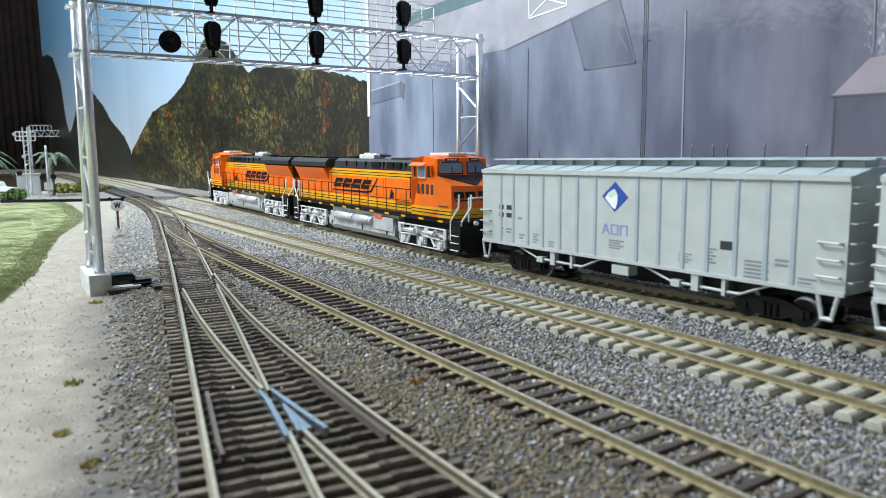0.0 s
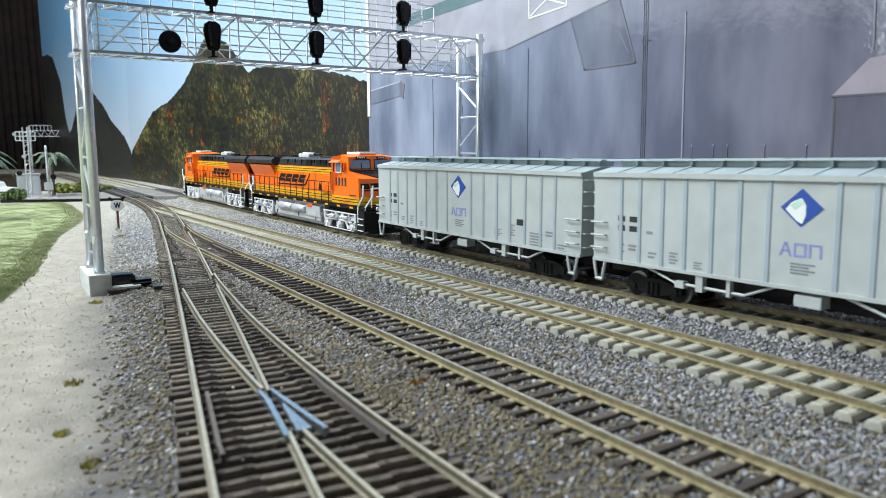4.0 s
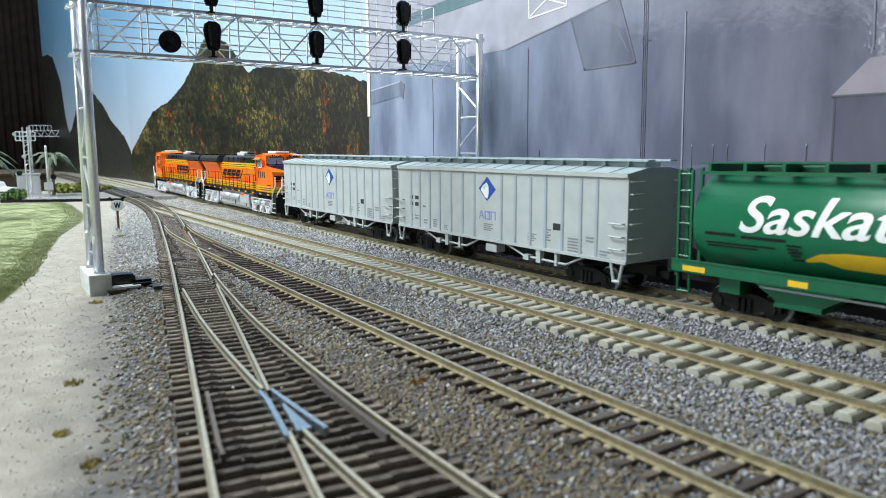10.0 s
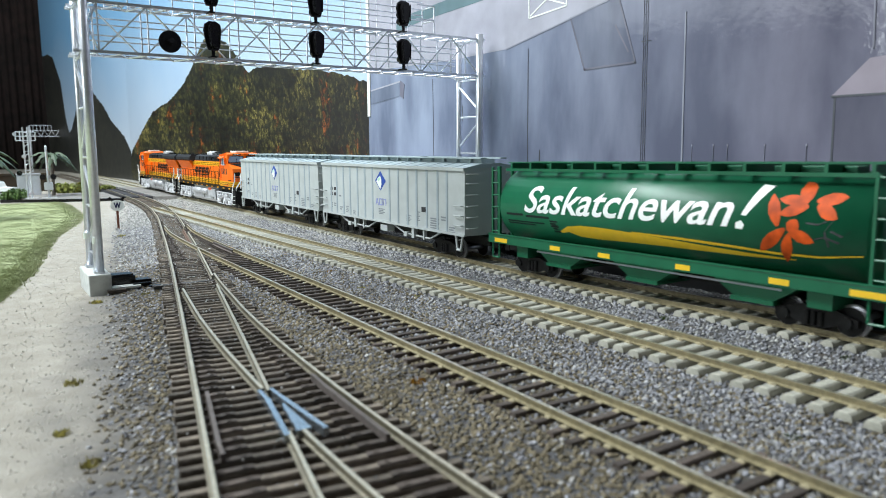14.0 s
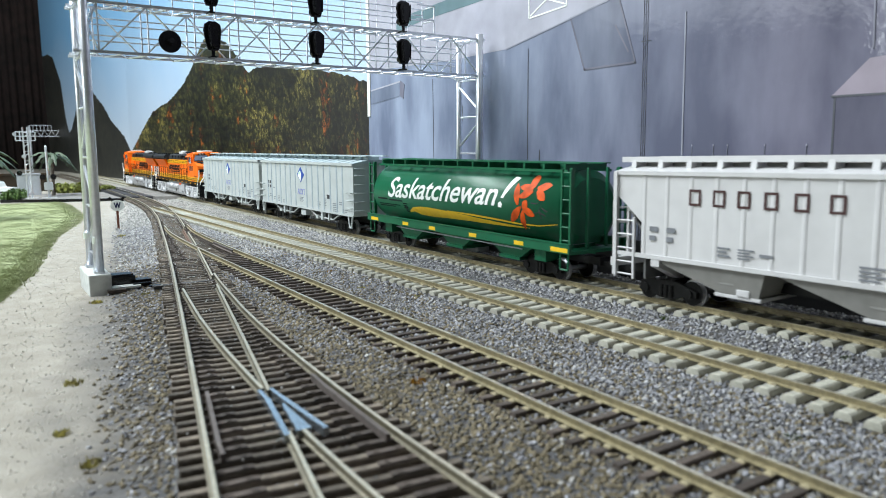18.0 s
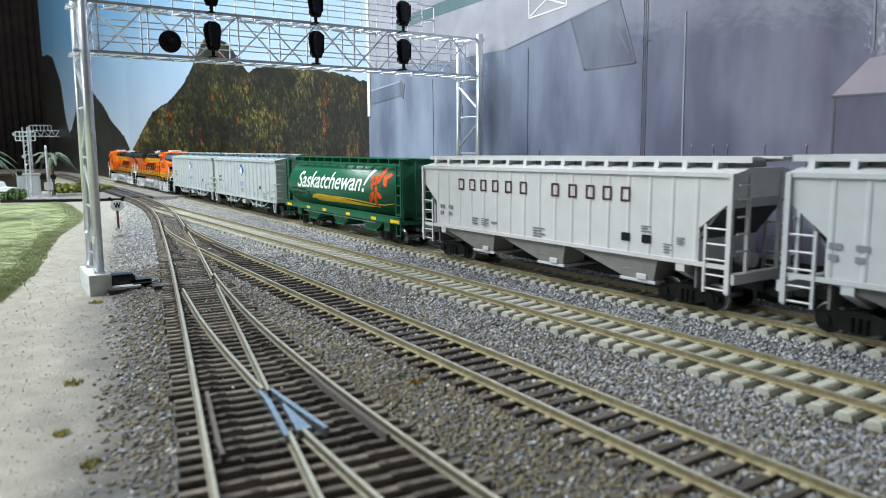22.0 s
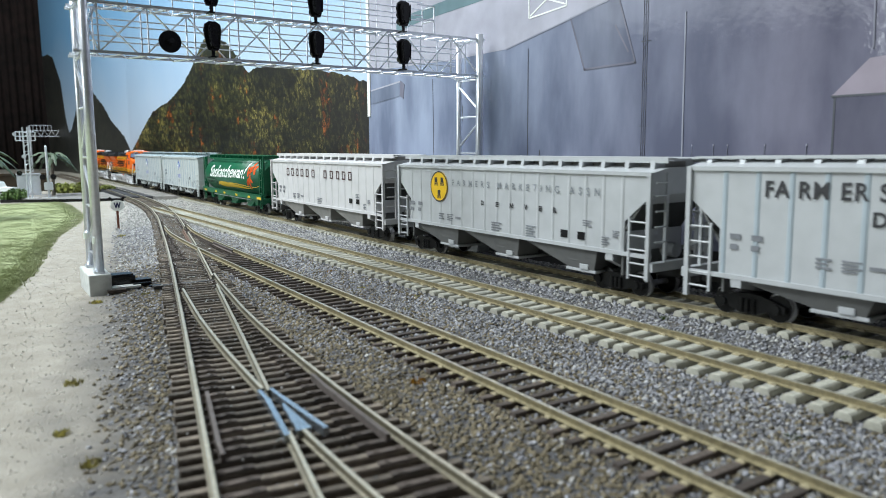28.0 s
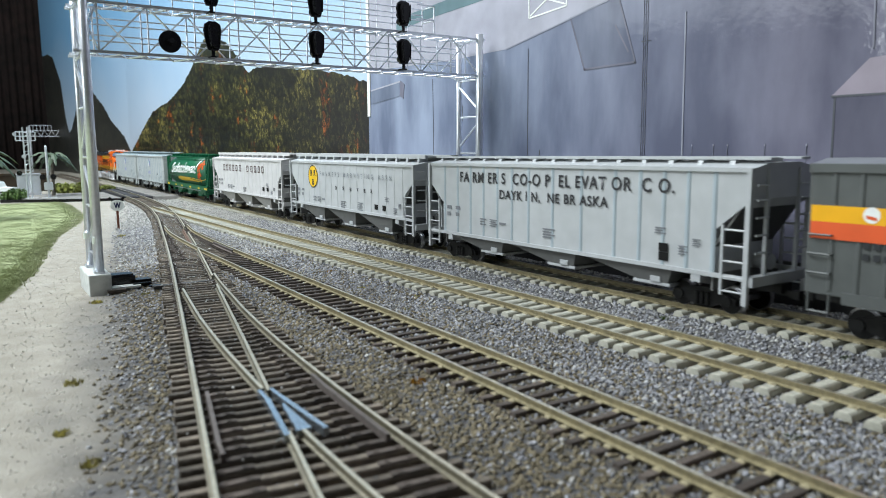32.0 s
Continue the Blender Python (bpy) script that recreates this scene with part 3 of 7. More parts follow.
# white framed opening in the gable
for y0, z0, y1, z1 in ((320.7, 133.8, 290.3, 136), (320.7, 133.8, 321.4, 152), (290.3, 136, 290, 152), (320.7, 134.5, 290, 150), (291, 137, 321, 147)):
    wall_line(y0, z0, y1, z1, 0.9, M_DECALW, "frame_bar", 0.35)
wall_line(132.6, 122, 131.6, 96, 0.7, M_SHADEP, "far_pole", 0.3)
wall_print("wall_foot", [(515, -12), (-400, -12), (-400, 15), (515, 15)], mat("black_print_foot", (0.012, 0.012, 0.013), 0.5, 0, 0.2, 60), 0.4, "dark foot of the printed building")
for y in (206.7, 195.5, 188.5, 171.2, 153.6):
    wall_print("lamp_post", [(y - 0.05, 61.5), (y + 0.05, 61.5), (y + 0.05, 50), (y - 0.05, 50)], M_MIDG, 0.3, "tiny printed lamp post")
    wall_print("lamp_head", [(y - 0.25, 61.2), (y + 0.25, 61.2), (y + 0.2, 62.0), (y - 0.2, 62.0)], M_PALE, 0.35, "tiny white printed lamp")

# ---- tracks ----


def sweep(name, line, y0, y1, off, material, parent, profile, step=6.0):
    n = max(2, int((y1 - y0) / step))
    v, f = [], []
    m = len(profile)
    for i in range(n + 1):
        y = y0 + (y1 - y0) * i / n
        x, t = across(line, y), lean(line, y)
        c = 1 / math.hypot(1, t)
        for px, pz in profile:
            v.append(((x + (off + px) * c) * K, (y - (off + px) * t * c) * K, (pz + (rise(y) if line is LINE_D else 0)) * K))
    for i in range(n):
        for j in range(m):
            a, b = i * m + j, i * m + (j + 1) % m
            f.append((a, b, b + m, a + m))
    f.append(tuple(range(m))[::-1])
    f.append(tuple(range(n * m, n * m + m)))
    return mesh_part(name, v, f, material, parent)


RAIL = [(-0.95, -2.1), (0.95, -2.1), (0.95, -1.8), (0.25, -1.6), (0.25, -0.75), (0.5, -0.55), (0.5, -0.05), (0.4, 0), (-0.4, 0), (-0.5, -0.05), (-0.5, -0.55), (-0.25, -0.75), (-0.25, -1.6), (-0.95, -1.8)]
TOP = [(-0.44, 0.0), (0.44, 0.0), (0.44, 0.03), (-0.44, 0.03)]


def rail(track, line, y0, y1, off, name="rail"):
    r = sweep(name, line, y0, y1, off, M_RAIL2 if line in (LINE_A, LINE_A1) else M_RAIL, track, RAIL)
    sweep("railhead", line, y0, y1, off, M_RAILHEAD2 if line in (LINE_A, LINE_A1) else M_RAILHEAD, r, TOP)
    return r


def tie_mesh(w, length, h, material, crown=0.0, plates=None):
    bm = bm_new()
    prof = [(-w / 2, 0), (w / 2, 0), (w / 2, h * 0.75), (w / 2 - 0.25, h), (-w / 2 + 0.25, h), (-w / 2, h * 0.75)] if not crown else [(-w / 2, 0), (w / 2, 0), (w / 2 * 0.94, h * 0.5), (w / 2 * 0.82, h * 0.8), (w / 2 * 0.55, h), (-w / 2 * 0.55, h), (-w / 2 * 0.82, h * 0.8), (-w / 2 * 0.94, h * 0.5)]
    prism(bm, prof, "x", -length / 2, length / 2)
    n_wood = len(bm.faces)
    for s in (-8.6, 8.6):
        # rail seat and spike heads
        box(bm, s - 2.4, s + 2.4, -min(w * 0.4, 1.2), min(w * 0.4, 1.2), h - 0.1, h + 0.3)
        for d in (-1.35, 1.35):
            box(bm, s + d - 0.35, s + d + 0.35, -0.4, 0.4, h, h + 0.5)
    for i, fc in enumerate(bm.faces):
        fc.material_index = int(i >= n_wood)
    me = bpy.data.meshes.new("tie")
    bmesh.ops.recalc_face_normals(bm, faces=bm.faces)
    bmesh.ops.scale(bm, vec=(K, K, K), verts=bm.verts)
    bm.to_mesh(me)
    bm.free()
    me.materials.append(material)
    me.materials.append(plates or M_PLATE)
    return me


TIE_D = tie_mesh(4.5, 30.5, 2.1, M_CTIE, 1)
TIE_M = tie_mesh(4.3, 30.0, 2.1, M_CTIE, 1)
TIE_W = tie_mesh(2.3, 29.5, 1.9, M_TIE)
TIE_A = tie_mesh(2.3, 29, 1.9, M_TIE2, plates=M_TIE)
rng = random.Random(3)


def track(name, label, line, y0, y1, pitch, tie, gaps=(), rails=True):
    tr = thing(name, label, "track", group="yard tracks", kind="structure")
    if rails:
        rail(tr, line, y0, y1, -8.6)
        rail(tr, line, y0, y1, 8.6)
    y = y0 + 1
    while y < y1:
        if not any(a < y < b for a, b in gaps):
            share("tie", tie, tr, pose((across(line, y) + rng.uniform(-0.6, 0.6)) * K, y * K, (-4.05 + (rise(y) if line is LINE_D else 0)) * K, 0, 0, -math.degrees(math.atan(lean(line, y))) + rng.uniform(-1.3, 1.3)))
        y += pitch * (1 + rng.uniform(-0.03, 0.03))
    return tr


track("train_track", "main track on tan ties under the train", LINE_D, -120, 1950, 7.0, TIE_M)
track("concrete_tie_track", "track on pale concrete ties beside the train", LINE_C, -40, 800, 7.1, TIE_D)
track("brown_tie_track", "yard track on dark brown wooden ties", LINE_B, -40, 590, 6.6, TIE_W, gaps=[(415, 600)])
ladder = track("ladder_track", "ladder track with two turnouts on brown ties", LINE_A, -60, 2000, 5.3, TIE_A, gaps=[(62, 346), (415, 548), (1000, 1150)], rails=False)
siding = track("siding_track", "yard siding on brown ties leaving a turnout", LINE_A1, -60, 70, 5.3, TIE_A, gaps=[(62, 400)], rails=False)


def turnout_ties(line1, line2, y0, y1):
    y = y0
    while y < y1:
        xa, xb = across(line1, y), across(line2, y)
        mid, ln = (xa + xb) / 2, abs(xb - xa) + 29
        m = pose((mid + rng.uniform(-0.8, 0.8)) * K, y * K, -4.05 * K, 0, 0, -6.5 + rng.uniform(-1.4, 1.4)) @ Matrix.Diagonal((ln / 29, 1, 1, 1))
        share("tie", TIE_A, ladder, m)
        y += 5.2 * (1 + rng.uniform(-0.03, 0.03))


turnout_ties(LINE_A, LINE_A1, 64, 346)
turnout_ties(LINE_A, LINE_B, 416, 548)
rail(ladder, LINE_A, -60, 1990, -8.6)
rail(ladder, LINE_A, -60, 143, 8.6)
rail(ladder, LINE_A, 171, 322, 8.6)
rail(ladder, LINE_A, 345, 447, 8.6)
rail(ladder, LINE_A, 460, 535, 8.6)
rail(ladder, LINE_A, 575, 1990, 8.6)
rail(siding, LINE_A1, -60, 143, -8.6)
rail(siding, LINE_A1, 171, 318, -8.6)
rail(siding, LINE_A1, -60, 352, 8.6)


def stick(bm, x0, y0, x1, y1, w, z0, z1):
    d = Vector((x1 - x0, y1 - y0)).normalized() * (w / 2)
    prism(bm, [(x0 - d.y, y0 + d.x), (x0 + d.y, y0 - d.x), (x1 + d.y, y1 - d.x), (x1 - d.y, y1 + d.x)], "z", z0, z1)
    return bm


M_FROG = mat("bright_frog_metal", (0.42, 0.46, 0.50), 0.25, 0.85, 0.1, 500)
frog = part("frog", prism(bm_new(), [(54.9, 140.5), (58.3, 140.5), (58.6, 158), (58.0, 158)], "z", -1.3, 0.04), M_FROG, ladder, "bright metal frog of a turnout")
part("wing_rail", stick(stick(bm_new(), 56.9, 171, 56.3, 163, 1.1, -2, 0.03), 56.4, 163.5, 52.2, 139.5, 1.3, -2, 0.05), M_FROG, ladder, "bright metal wing rail")
part("wing_rail", stick(stick(bm_new(), 59.7, 171, 59.9, 163, 1.1, -2, 0.03), 59.9, 163.5, 60.9, 138.5, 1.3, -2, 0.05), M_FROG, ladder, "bright metal wing rail")
M_GUARD = mat("brown_guard_rail", (0.12, 0.10, 0.09), 0.6, 0.2, 0.2, 500)
part("guard_rail", stick(stick(stick(bm_new(), 45.6, 178, 44.4, 172, 0.9, -2, -0.1), 44.4, 172, 38.6, 143, 1.0, -2, -0.1), 38.6, 143, 37.9, 138, 0.9, -2, -0.1), M_GUARD, ladder, "dark guard rail")
part("guard_rail", stick(stick(bm_new(), 73.6, 176, 72.6, 166, 0.9, -2, -0.1), 72.6, 166, 70.6, 128, 1.0, -2, -0.1), M_GUARD, ladder, "dark guard rail")
sweep("guard_rail", LINE_A, 470, 560, 6.3, mat("rust_brown_rail", (0.15, 0.085, 0.055), 0.7, 0, 0.3, 700, 0.2), ladder, RAIL)
sweep("guard_rail", LINE_B, 425, 470, 6.3, M_GUARD, ladder, RAIL)
M_ROD = mat("dark_throw_bar", (0.05, 0.05, 0.05), 0.6, 0, 0.2, 400)
part("throw_bar", box(bm_new(), 66, 96, 341, 344, -3.4, -2.0), M_ROD, ladder, "black throw bar")

# ---- signal bridge over the tracks ----


def signal_bridge():
    g = thing("signal_bridge", "silver lattice signal bridge spanning four yard tracks", "signal bridge", (0, 357, -5))
    z0, z1, ya, yb, yt = 109.2, 130.8, 0.0, 15.0, 22.0

    def bar(name, p, q, r, label="", n=6):
        return part(name, rod(bm_new(), p, q, r, n), M_SILVER, g, label, smooth=n > 6)
    # two towers: a stout front post, a back post, level bars and one slanting brace to a panel
    for x, zt, sh in ((45.4, 165, 0.4), (264.5, 134, 0)):
        part("footing", box(bm_new(), x - 4.8, x + 4.8, ya - 5, yt + 5, -2, 9, 0.7), M_CONC, g, "pale concrete footing")
        for y, xx in ((ya, x + sh), (yt, x - sh)):
            bar("post", (xx, y, 8), (xx + sh * 3.2, y, zt), 2.2 if y == ya else 1.7, n=20)
            part("post_collar", rod(rod(bm_new(), (xx, y, 23), (xx, y, 26), 2.15, 16), (xx, y, 8.5), (xx, y, 10), 2.6, 16), M_SILVER, g)
            for k in range(4):
                bar("base_bolt", (xx + (1.9 if k % 2 else -1.9), y + (1.9 if k > 1 else -1.9), 8.8), (xx + (1.9 if k % 2 else -1.9), y + (1.9 if k > 1 else -1.9), 10.4), 0.4)
        if sh:
            bar("conduit", (x + 0.9, 9.5, 8), (x + 2.0, 9.5, zt), 1.15, "silver conduit pipe", 12)
        for k, z in enumerate((17.0, 39.6, 62.2, 84.8, 107.4)):
            bar("tie_bar", (x, ya, z), (x, yt, z), 0.62)
            if k < 4:
                lo, hi = (ya, yt) if k % 2 else (yt, ya)
                bar("lattice_brace", (x, lo, z + 3.5), (x, hi, z + 19.5), 0.7)
        for zz in (z0, z1):
            for y in (ya, yt):
                part("cap_bar", box(bm_new(), x - 3.2, x + 3.2, y - 1.1, y + 1.1, zz - 0.7, zz + 0.5, 0.1), M_SILVER, g)
            part("cap_beam", box(bm_new(), x - 0.7, x + 0.7, ya - 1.5, yt + 1.5, zz - 0.6, zz + 0.5, 0.1), M_SILVER, g)
    stations = [44.5] + [52.5 + 21.2 * i for i in range(11)]
    for y, flip in ((ya, 0), (yb, 1)):
        for zz in (z0, z1):
            bm = box(bm_new(), 42, 268, y - 0.55, y + 0.55, zz - 0.5, zz - 0.1)
            box(bm, 42, 268, y - (0.55 if not flip else -0.25), y - (0.25 if not flip else -0.55), zz - 0.1, zz + 0.75)
            part("chord", bm, M_SILVER, g, "angle-section chord")
        for i, (xa, xb) in enumerate(zip(stations, stations[1:])):
            up = (i + flip) % 2
            za, zb = (z0, z1) if up else (z1, z0)
            bar("web_brace", (xa, y, za), (xb, y, zb), 0.42)
            bar("web_post", (xb, y, z0), (xb, y, z1), 0.42)
    bar("web_brace", (44.5, ya, z1), (52.5, ya, z0), 0.4)
    bar("web_brace", (52.5, ya, z1), (44.5, ya, z0), 0.4)
    # zigzag lacing under and over
    for zz, dz in ((z0, -0.55), (z1, -0.55)):
        for i in range(42):
            x = 46 + i * 5.2
            a, b = (ya, yb) if i % 2 else (yb, ya)
            bar("lacing", (x, a, zz + dz), (x + 5.2, b, zz + dz), 0.34)
    # walkway rails behind the truss and above it
    for z in (116.2, 118.8, 123.6, 126.5):
        bar("hand_rail", (47, yb + 2, z), (258, yb + 2, z), 0.36)
    for z in (137.9, 141.3, 144.1, 147.5, 151.5):
        bar("hand_rail", (56, yb, z), (232.8, yb, z), 0.32)
    for i in range(18):
        bar("rail_post", (58 + i * 10.28, yb, z1), (58 + i * 10.28, yb, 152), 0.3)
    for y in (2.0, yb):
        bar("gate_post", (232.8, y, z1), (232.8, y, 147.5), 0.42)
    for z in (139.5, 147.4):
        bar("gate_rail", (232.8, 2, z), (232.8, yb, z), 0.38)
        bar("gate_rail", (221, 2, z), (232.8, 2, z), 0.38)
    for i in range(34):
        part("walkway_slat", box(bm_new(), 58 + i * 5.1, 60.6 + i * 5.1, 6, 13.6, z1 + 0.8, z1 + 1.1), M_SILVER, g)

    def head(x, z, h=13.5):
        bm = bm_new()
        w = 4.2
        prof = [(-w * 0.55, -h / 2), (w * 0.55, -h / 2), (w * 0.75, -h / 2 + 2), (w, h / 2 - 4), (w * 0.85, h / 2 - 1.2), (w * 0.4, h / 2), (-w * 0.4, h / 2), (-w * 0.85, h / 2 - 1.2), (-w, h / 2 - 4), (-w * 0.75, -h / 2 + 2)]
        prism(bm, [(x + a, z + b) for a, b in prof], "y", -5.2, -3.8)
        hd = part("signal_head", bm, M_BLACK, g, "black hooded colour-light signal head")
        bm = bm_new()
        prism(bm, [(x + a * 0.62, z + b * 0.85) for a, b in prof], "y", -8.5, -5.2)
        bmesh.ops.bevel(bm, geom=list(bm.edges), offset=0.5, segments=2, affect="EDGES")
        part("housing", bm, M_BLACK, hd)
        for k in (-1, 0, 1):
            part("hood", rod(bm_new(), (x, -3.8, z + k * h * 0.28), (x, 0.5, z + k * h * 0.28), 1.7, 12), M_BLACK, hd)
        part("bracket", rod(bm_new(), (x, -4.5, z - h / 2 - 2.6), (x, -4.5, z - h / 2), 0.9, 10), M_BLACK, hd)
        part("bracket_foot", box(bm_new(), x - 1.5, x + 1.5, -6, -0.4, z - h / 2 - 3.4, z - h / 2 - 2.6, 0.2), M_BLACK, hd)
        for dx in (-2.1, 2.1):
            part("housing_rib", rod(bm_new(), (x + dx, -8.6, z - h * 0.34), (x + dx * 1.15, -8.6, z + h * 0.33), 0.32, 6), M_BLACK, hd)

    for x in (103.5, 157, 209.6):
        head(x - 1.5, 119.4)
        head(x - 1.5, 140.0)
    bm = rod(bm_new(), (82, -6, 115.2), (82, -4.8, 115.2), 5.0, 28)
    d = part("round_signal", bm, M_BLACK, g, "round black signal target")
    part("hood", rod(bm_new(), (82, -9.5, 115.2), (82, -6, 115.2), 1.6, 16), M_BLACK, d)
    part("lens", rod(bm_new(), (82, -9.6, 115.2), (82, -9.5, 115.2), 1.2, 16), M_LENS, d)
    return g


signal_bridge()

# ---- train ----


def side_wheel(bm, x, r=4.75):
    s = 1 if x > 0 else -1
    rod(bm, (x - 1.2 * s, 0, 0), (x, 0, 0), r + 0.6, 24)
    rod(bm, (x, 0, 0), (x + 1.5 * s, 0, 0), r, 24)
    return bm


def wheelset(parent, y, r=4.75):
    bm = rod(bm_new(), (-8, 0, 0), (8, 0, 0), 1.2, 8)
    for x in (-8.2, 8.2):
        side_wheel(bm, x, r)
    ob = part("wheelset", bm, M_WHEEL, parent, "bright steel wheels on an axle", (0, y, r))
    bm = bm_new()
    for s in (-1, 1):
        rod(bm, (9.62 * s, 0, 0), (9.8 * s, 0, 0), r * 0.985, 20)
        rod(bm, (6.8 * s, 0, 0), (6.95 * s, 0, 0), r * 1.05, 20)
        for k in range(4):
            a = k * math.pi / 2
            rod(bm, (9.7 * s, 2.2 * math.cos(a), 2.2 * math.sin(a)), (10.0 * s, 2.2 * math.cos(a), 2.2 * math.sin(a)), 0.6, 6)
    part("wheel_face", bm, M_DARK, ob)
    return ob


AXLES = []


def truck(car, y):
    bm = bm_new()
    for s in (-1, 1):
        x0, x1 = s * 10.4, s * 12.0
        prism(bm, [(-13.5, 5.8), (-13.5, 3.6), (-7.5, 3.3), (-3.5, 1.8), (3.5, 1.8), (7.5, 3.3), (13.5, 3.6), (13.5, 5.8), (8, 7.6), (4.5, 8.6), (-4.5, 8.6), (-8, 7.6)], "x", x0, x1)
        for yy in (-10.2, 10.2):
            rod(bm, (x1, yy, 4.75), (x1 + s * 0.9, yy, 4.75), 1.9, 10)
        for k in (-2.2, 0, 2.2):
            rod(bm, (x1 + 0.4 * s, k, 2.4), (x1 + 0.4 * s, k, 7), 0.9, 8)
    box(bm, -11, 11, -2.2, 2.2, 5.5, 8.8)
    t = part("truck", bm, M_DARK, car, "black four-wheel truck", (0, y, 0))
    for yy in (-10.2, 10.2):
        AXLES.append((wheelset(t, yy), 4.75, 1))
    return t


def coupler(car, y, s):
    bm = box(bm_new(), -0.9, 0.9, y, y + s * 7, 8.2, 10.0)
    box(bm, -1.6, 1.6, y + s * 5.5, y + s * 8.5, 7.6, 10.4)
    return part("coupler", bm, M_DARK, car, "black knuckle coupler")


def ladder_part(car, x, y0, y1, zs, material, name="ladder"):
    bm = bm_new()
    for y in (y0, y1):
        box(bm, x - 0.5, x + 0.5, y - 0.5, y + 0.5, zs[0] - 1.5, zs[-1] + 1.5)
    for z in zs:
        rod(bm, (x, y0, z), (x, y1, z), 0.4, 6)
    return part(name, bm, material, car)


CARS = []
W2 = 18.2


def adm_car(front):
    c = thing("airslide_hopper", "pale grey ribbed covered hopper with blue diamond emblem", "hopper car", group="train cars")
    CARS.append((c, front - 90.8))
    H, z0, ze = 90.8, 14.0, 50.2
    bm = bm_new()
    prism(bm, [(-W2 + 0.6, z0), (W2 - 0.6, z0), (W2 - 0.6, ze), (-W2 + 0.6, ze)], "y", -H, H)
    part("body", bm, M_GREY, c)
    part("top_chord", box(box(bm_new(), -W2 - 0.3, -W2 + 1, -H, H, ze - 1.6, ze + 0.2), W2 - 1, W2 + 0.3, -H, H, ze - 1.6, ze + 0.2), M_GREY, c)
    part("side_sill", box(box(bm_new(), -W2, -W2 + 1, -H, H, z0 - 0.3, z0 + 1.0), W2 - 1, W2, -H, H, z0 - 0.3, z0 + 1.0), M_GREY, c)
    bm = prism(bm_new(), [(-W2 - 0.3, ze), (W2 + 0.3, ze), (6, ze + 2.4), (-6, ze + 2.4)], "y", -H - 0.5, H + 0.5)
    part("roof", bm, M_ROOF, c, "blue-grey sloping roof")
    part("roof_trough", box(bm_new(), -4.5, 4.5, -H + 3, H - 3, ze + 2, ze + 4.6), M_ROOF, c, "blue-grey hatch trough")
    for s in (-1, 1):
        for y in (92.2 - 1.6, 76, 66.6, 55.7, 45.4, 34.1, 23.3, 12.7, -9.8, -20.5, -31.7, -42.1, -53.3, -64.5, -73.9):
            if y < 90:
                bm = prism(bm_new(), [(s * (W2 - 0.6), y - 1.15), (s * (W2 - 0.25), y - 0.7), (s * (W2 - 0.25), y + 0.7), (s * (W2 - 0.6), y + 1.15)], "z", z0 + 1, ze - 1.6)
                part("rib", bm, M_RIB, c)
    for y in np.arange(-80, 85, 13.2):
        bm = prism(bm_new(), [(-W2, ze + 0.25), (-6.5, ze + 2.7), (-6.5, ze + 4.7), (6.5, ze + 4.7), (6.5, ze + 2.7), (W2, ze + 0.25), (W2, ze - 0.1), (-W2, ze - 0.1)], "y", y - 0.6, y + 0.6)
        part("roof_rib", bm, M_ROOF, c)
    for x0, x1 in ((-8.8, -4.6), (4.6, 8.8)):
        part("running_board", box(bm_new(), x0, x1, -H - 2, H + 2, ze + 4.7, ze + 5.4), M_ROOF, c, "pale grey running board")
    for y in (-60, -20, 20, 60):
        part("hatch", rod(bm_new(), (0, y, ze + 3), (0, y, ze + 5.6), 4.2, 16), M_ROOF, c, "round roof hatch")
    # underframe, pipes and hoppers
    part("centre_sill", box(bm_new(), -3, 3, -H - 3, H + 3, 8, 12.5), M_DARK, c)
    for y in (38, -38):
        bm = prism(bm_new(), [(y - 28, z0), (y + 28, z0), (y + 10, 7.5), (y - 10, 7.5)], "x", -12, 12)
        part("discharge_hopper", bm, M_DARK, c, "dark discharge hopper")
        for s in (-1, 1):
            bm = rod(bm_new(), (s * 16.5, y + 26, z0), (s * 16.5, y + 12, 9.5), 0.5, 6)
            rod(bm, (s * 16.5, y + 12, 9.5), (s * 16.5, y - 17, 9.0), 0.6, 6)
            rod(bm, (s * 16.5, y - 17, 9.0), (s * 16.5, y - 29, z0), 0.5, 6)
            box(bm, s * 16.5 - 1.2, s * 16.5 + 1.2, y - 1, y + 2, 7.6, z0)
            box(bm, s * 16.5 - 1, s * 16.5 + 1, y - 12, y - 10.5, 7.6, z0)
            box(bm, s * 16.5 - 1.4, s * 16.5 + 1.4, y + 7, y + 11, 8.0, 10.5)
            part("discharge_pipe", bm, M_GREY, c, "pale grey outlet piping")
    part("valve_box", box(bm_new(), -17.5, -12, -6, 3, 8.5, 12.5, 0.4), M_GREY, c)
    for s in (-1, 1):
        for y, n in ((H - 3.5, 1), (-H + 5, -1)):
            for z in (19.5, 24.7, 30):
                bm = rod(bm_new(), (s * (W2 + 1.0), y - 3.5, z), (s * (W2 + 1.0), y + 3.5, z), 0.4, 6)
                for yy in (y - 3.5, y + 3.5):
                    rod(bm, (s * (W2 - 0.6), yy, z), (s * (W2 + 1.0), yy, z), 0.4, 6)
                part("grab_iron", bm, M_GREY, c)
            bm = bm_new()
            for yy in (y - 3.2, y + 3.2):
                rod(bm, (s * W2 * 0.97, yy, z0), (s * W2 * 0.97, y + (yy - y) * 0.45, 6.2), 0.7, 6)
            rod(bm, (s * W2 * 0.97, y - 2, 6.2), (s * W2 * 0.97, y + 2, 6.2), 0.8, 6)
            part("step", bm, M_GREY, c, "stirrup step")
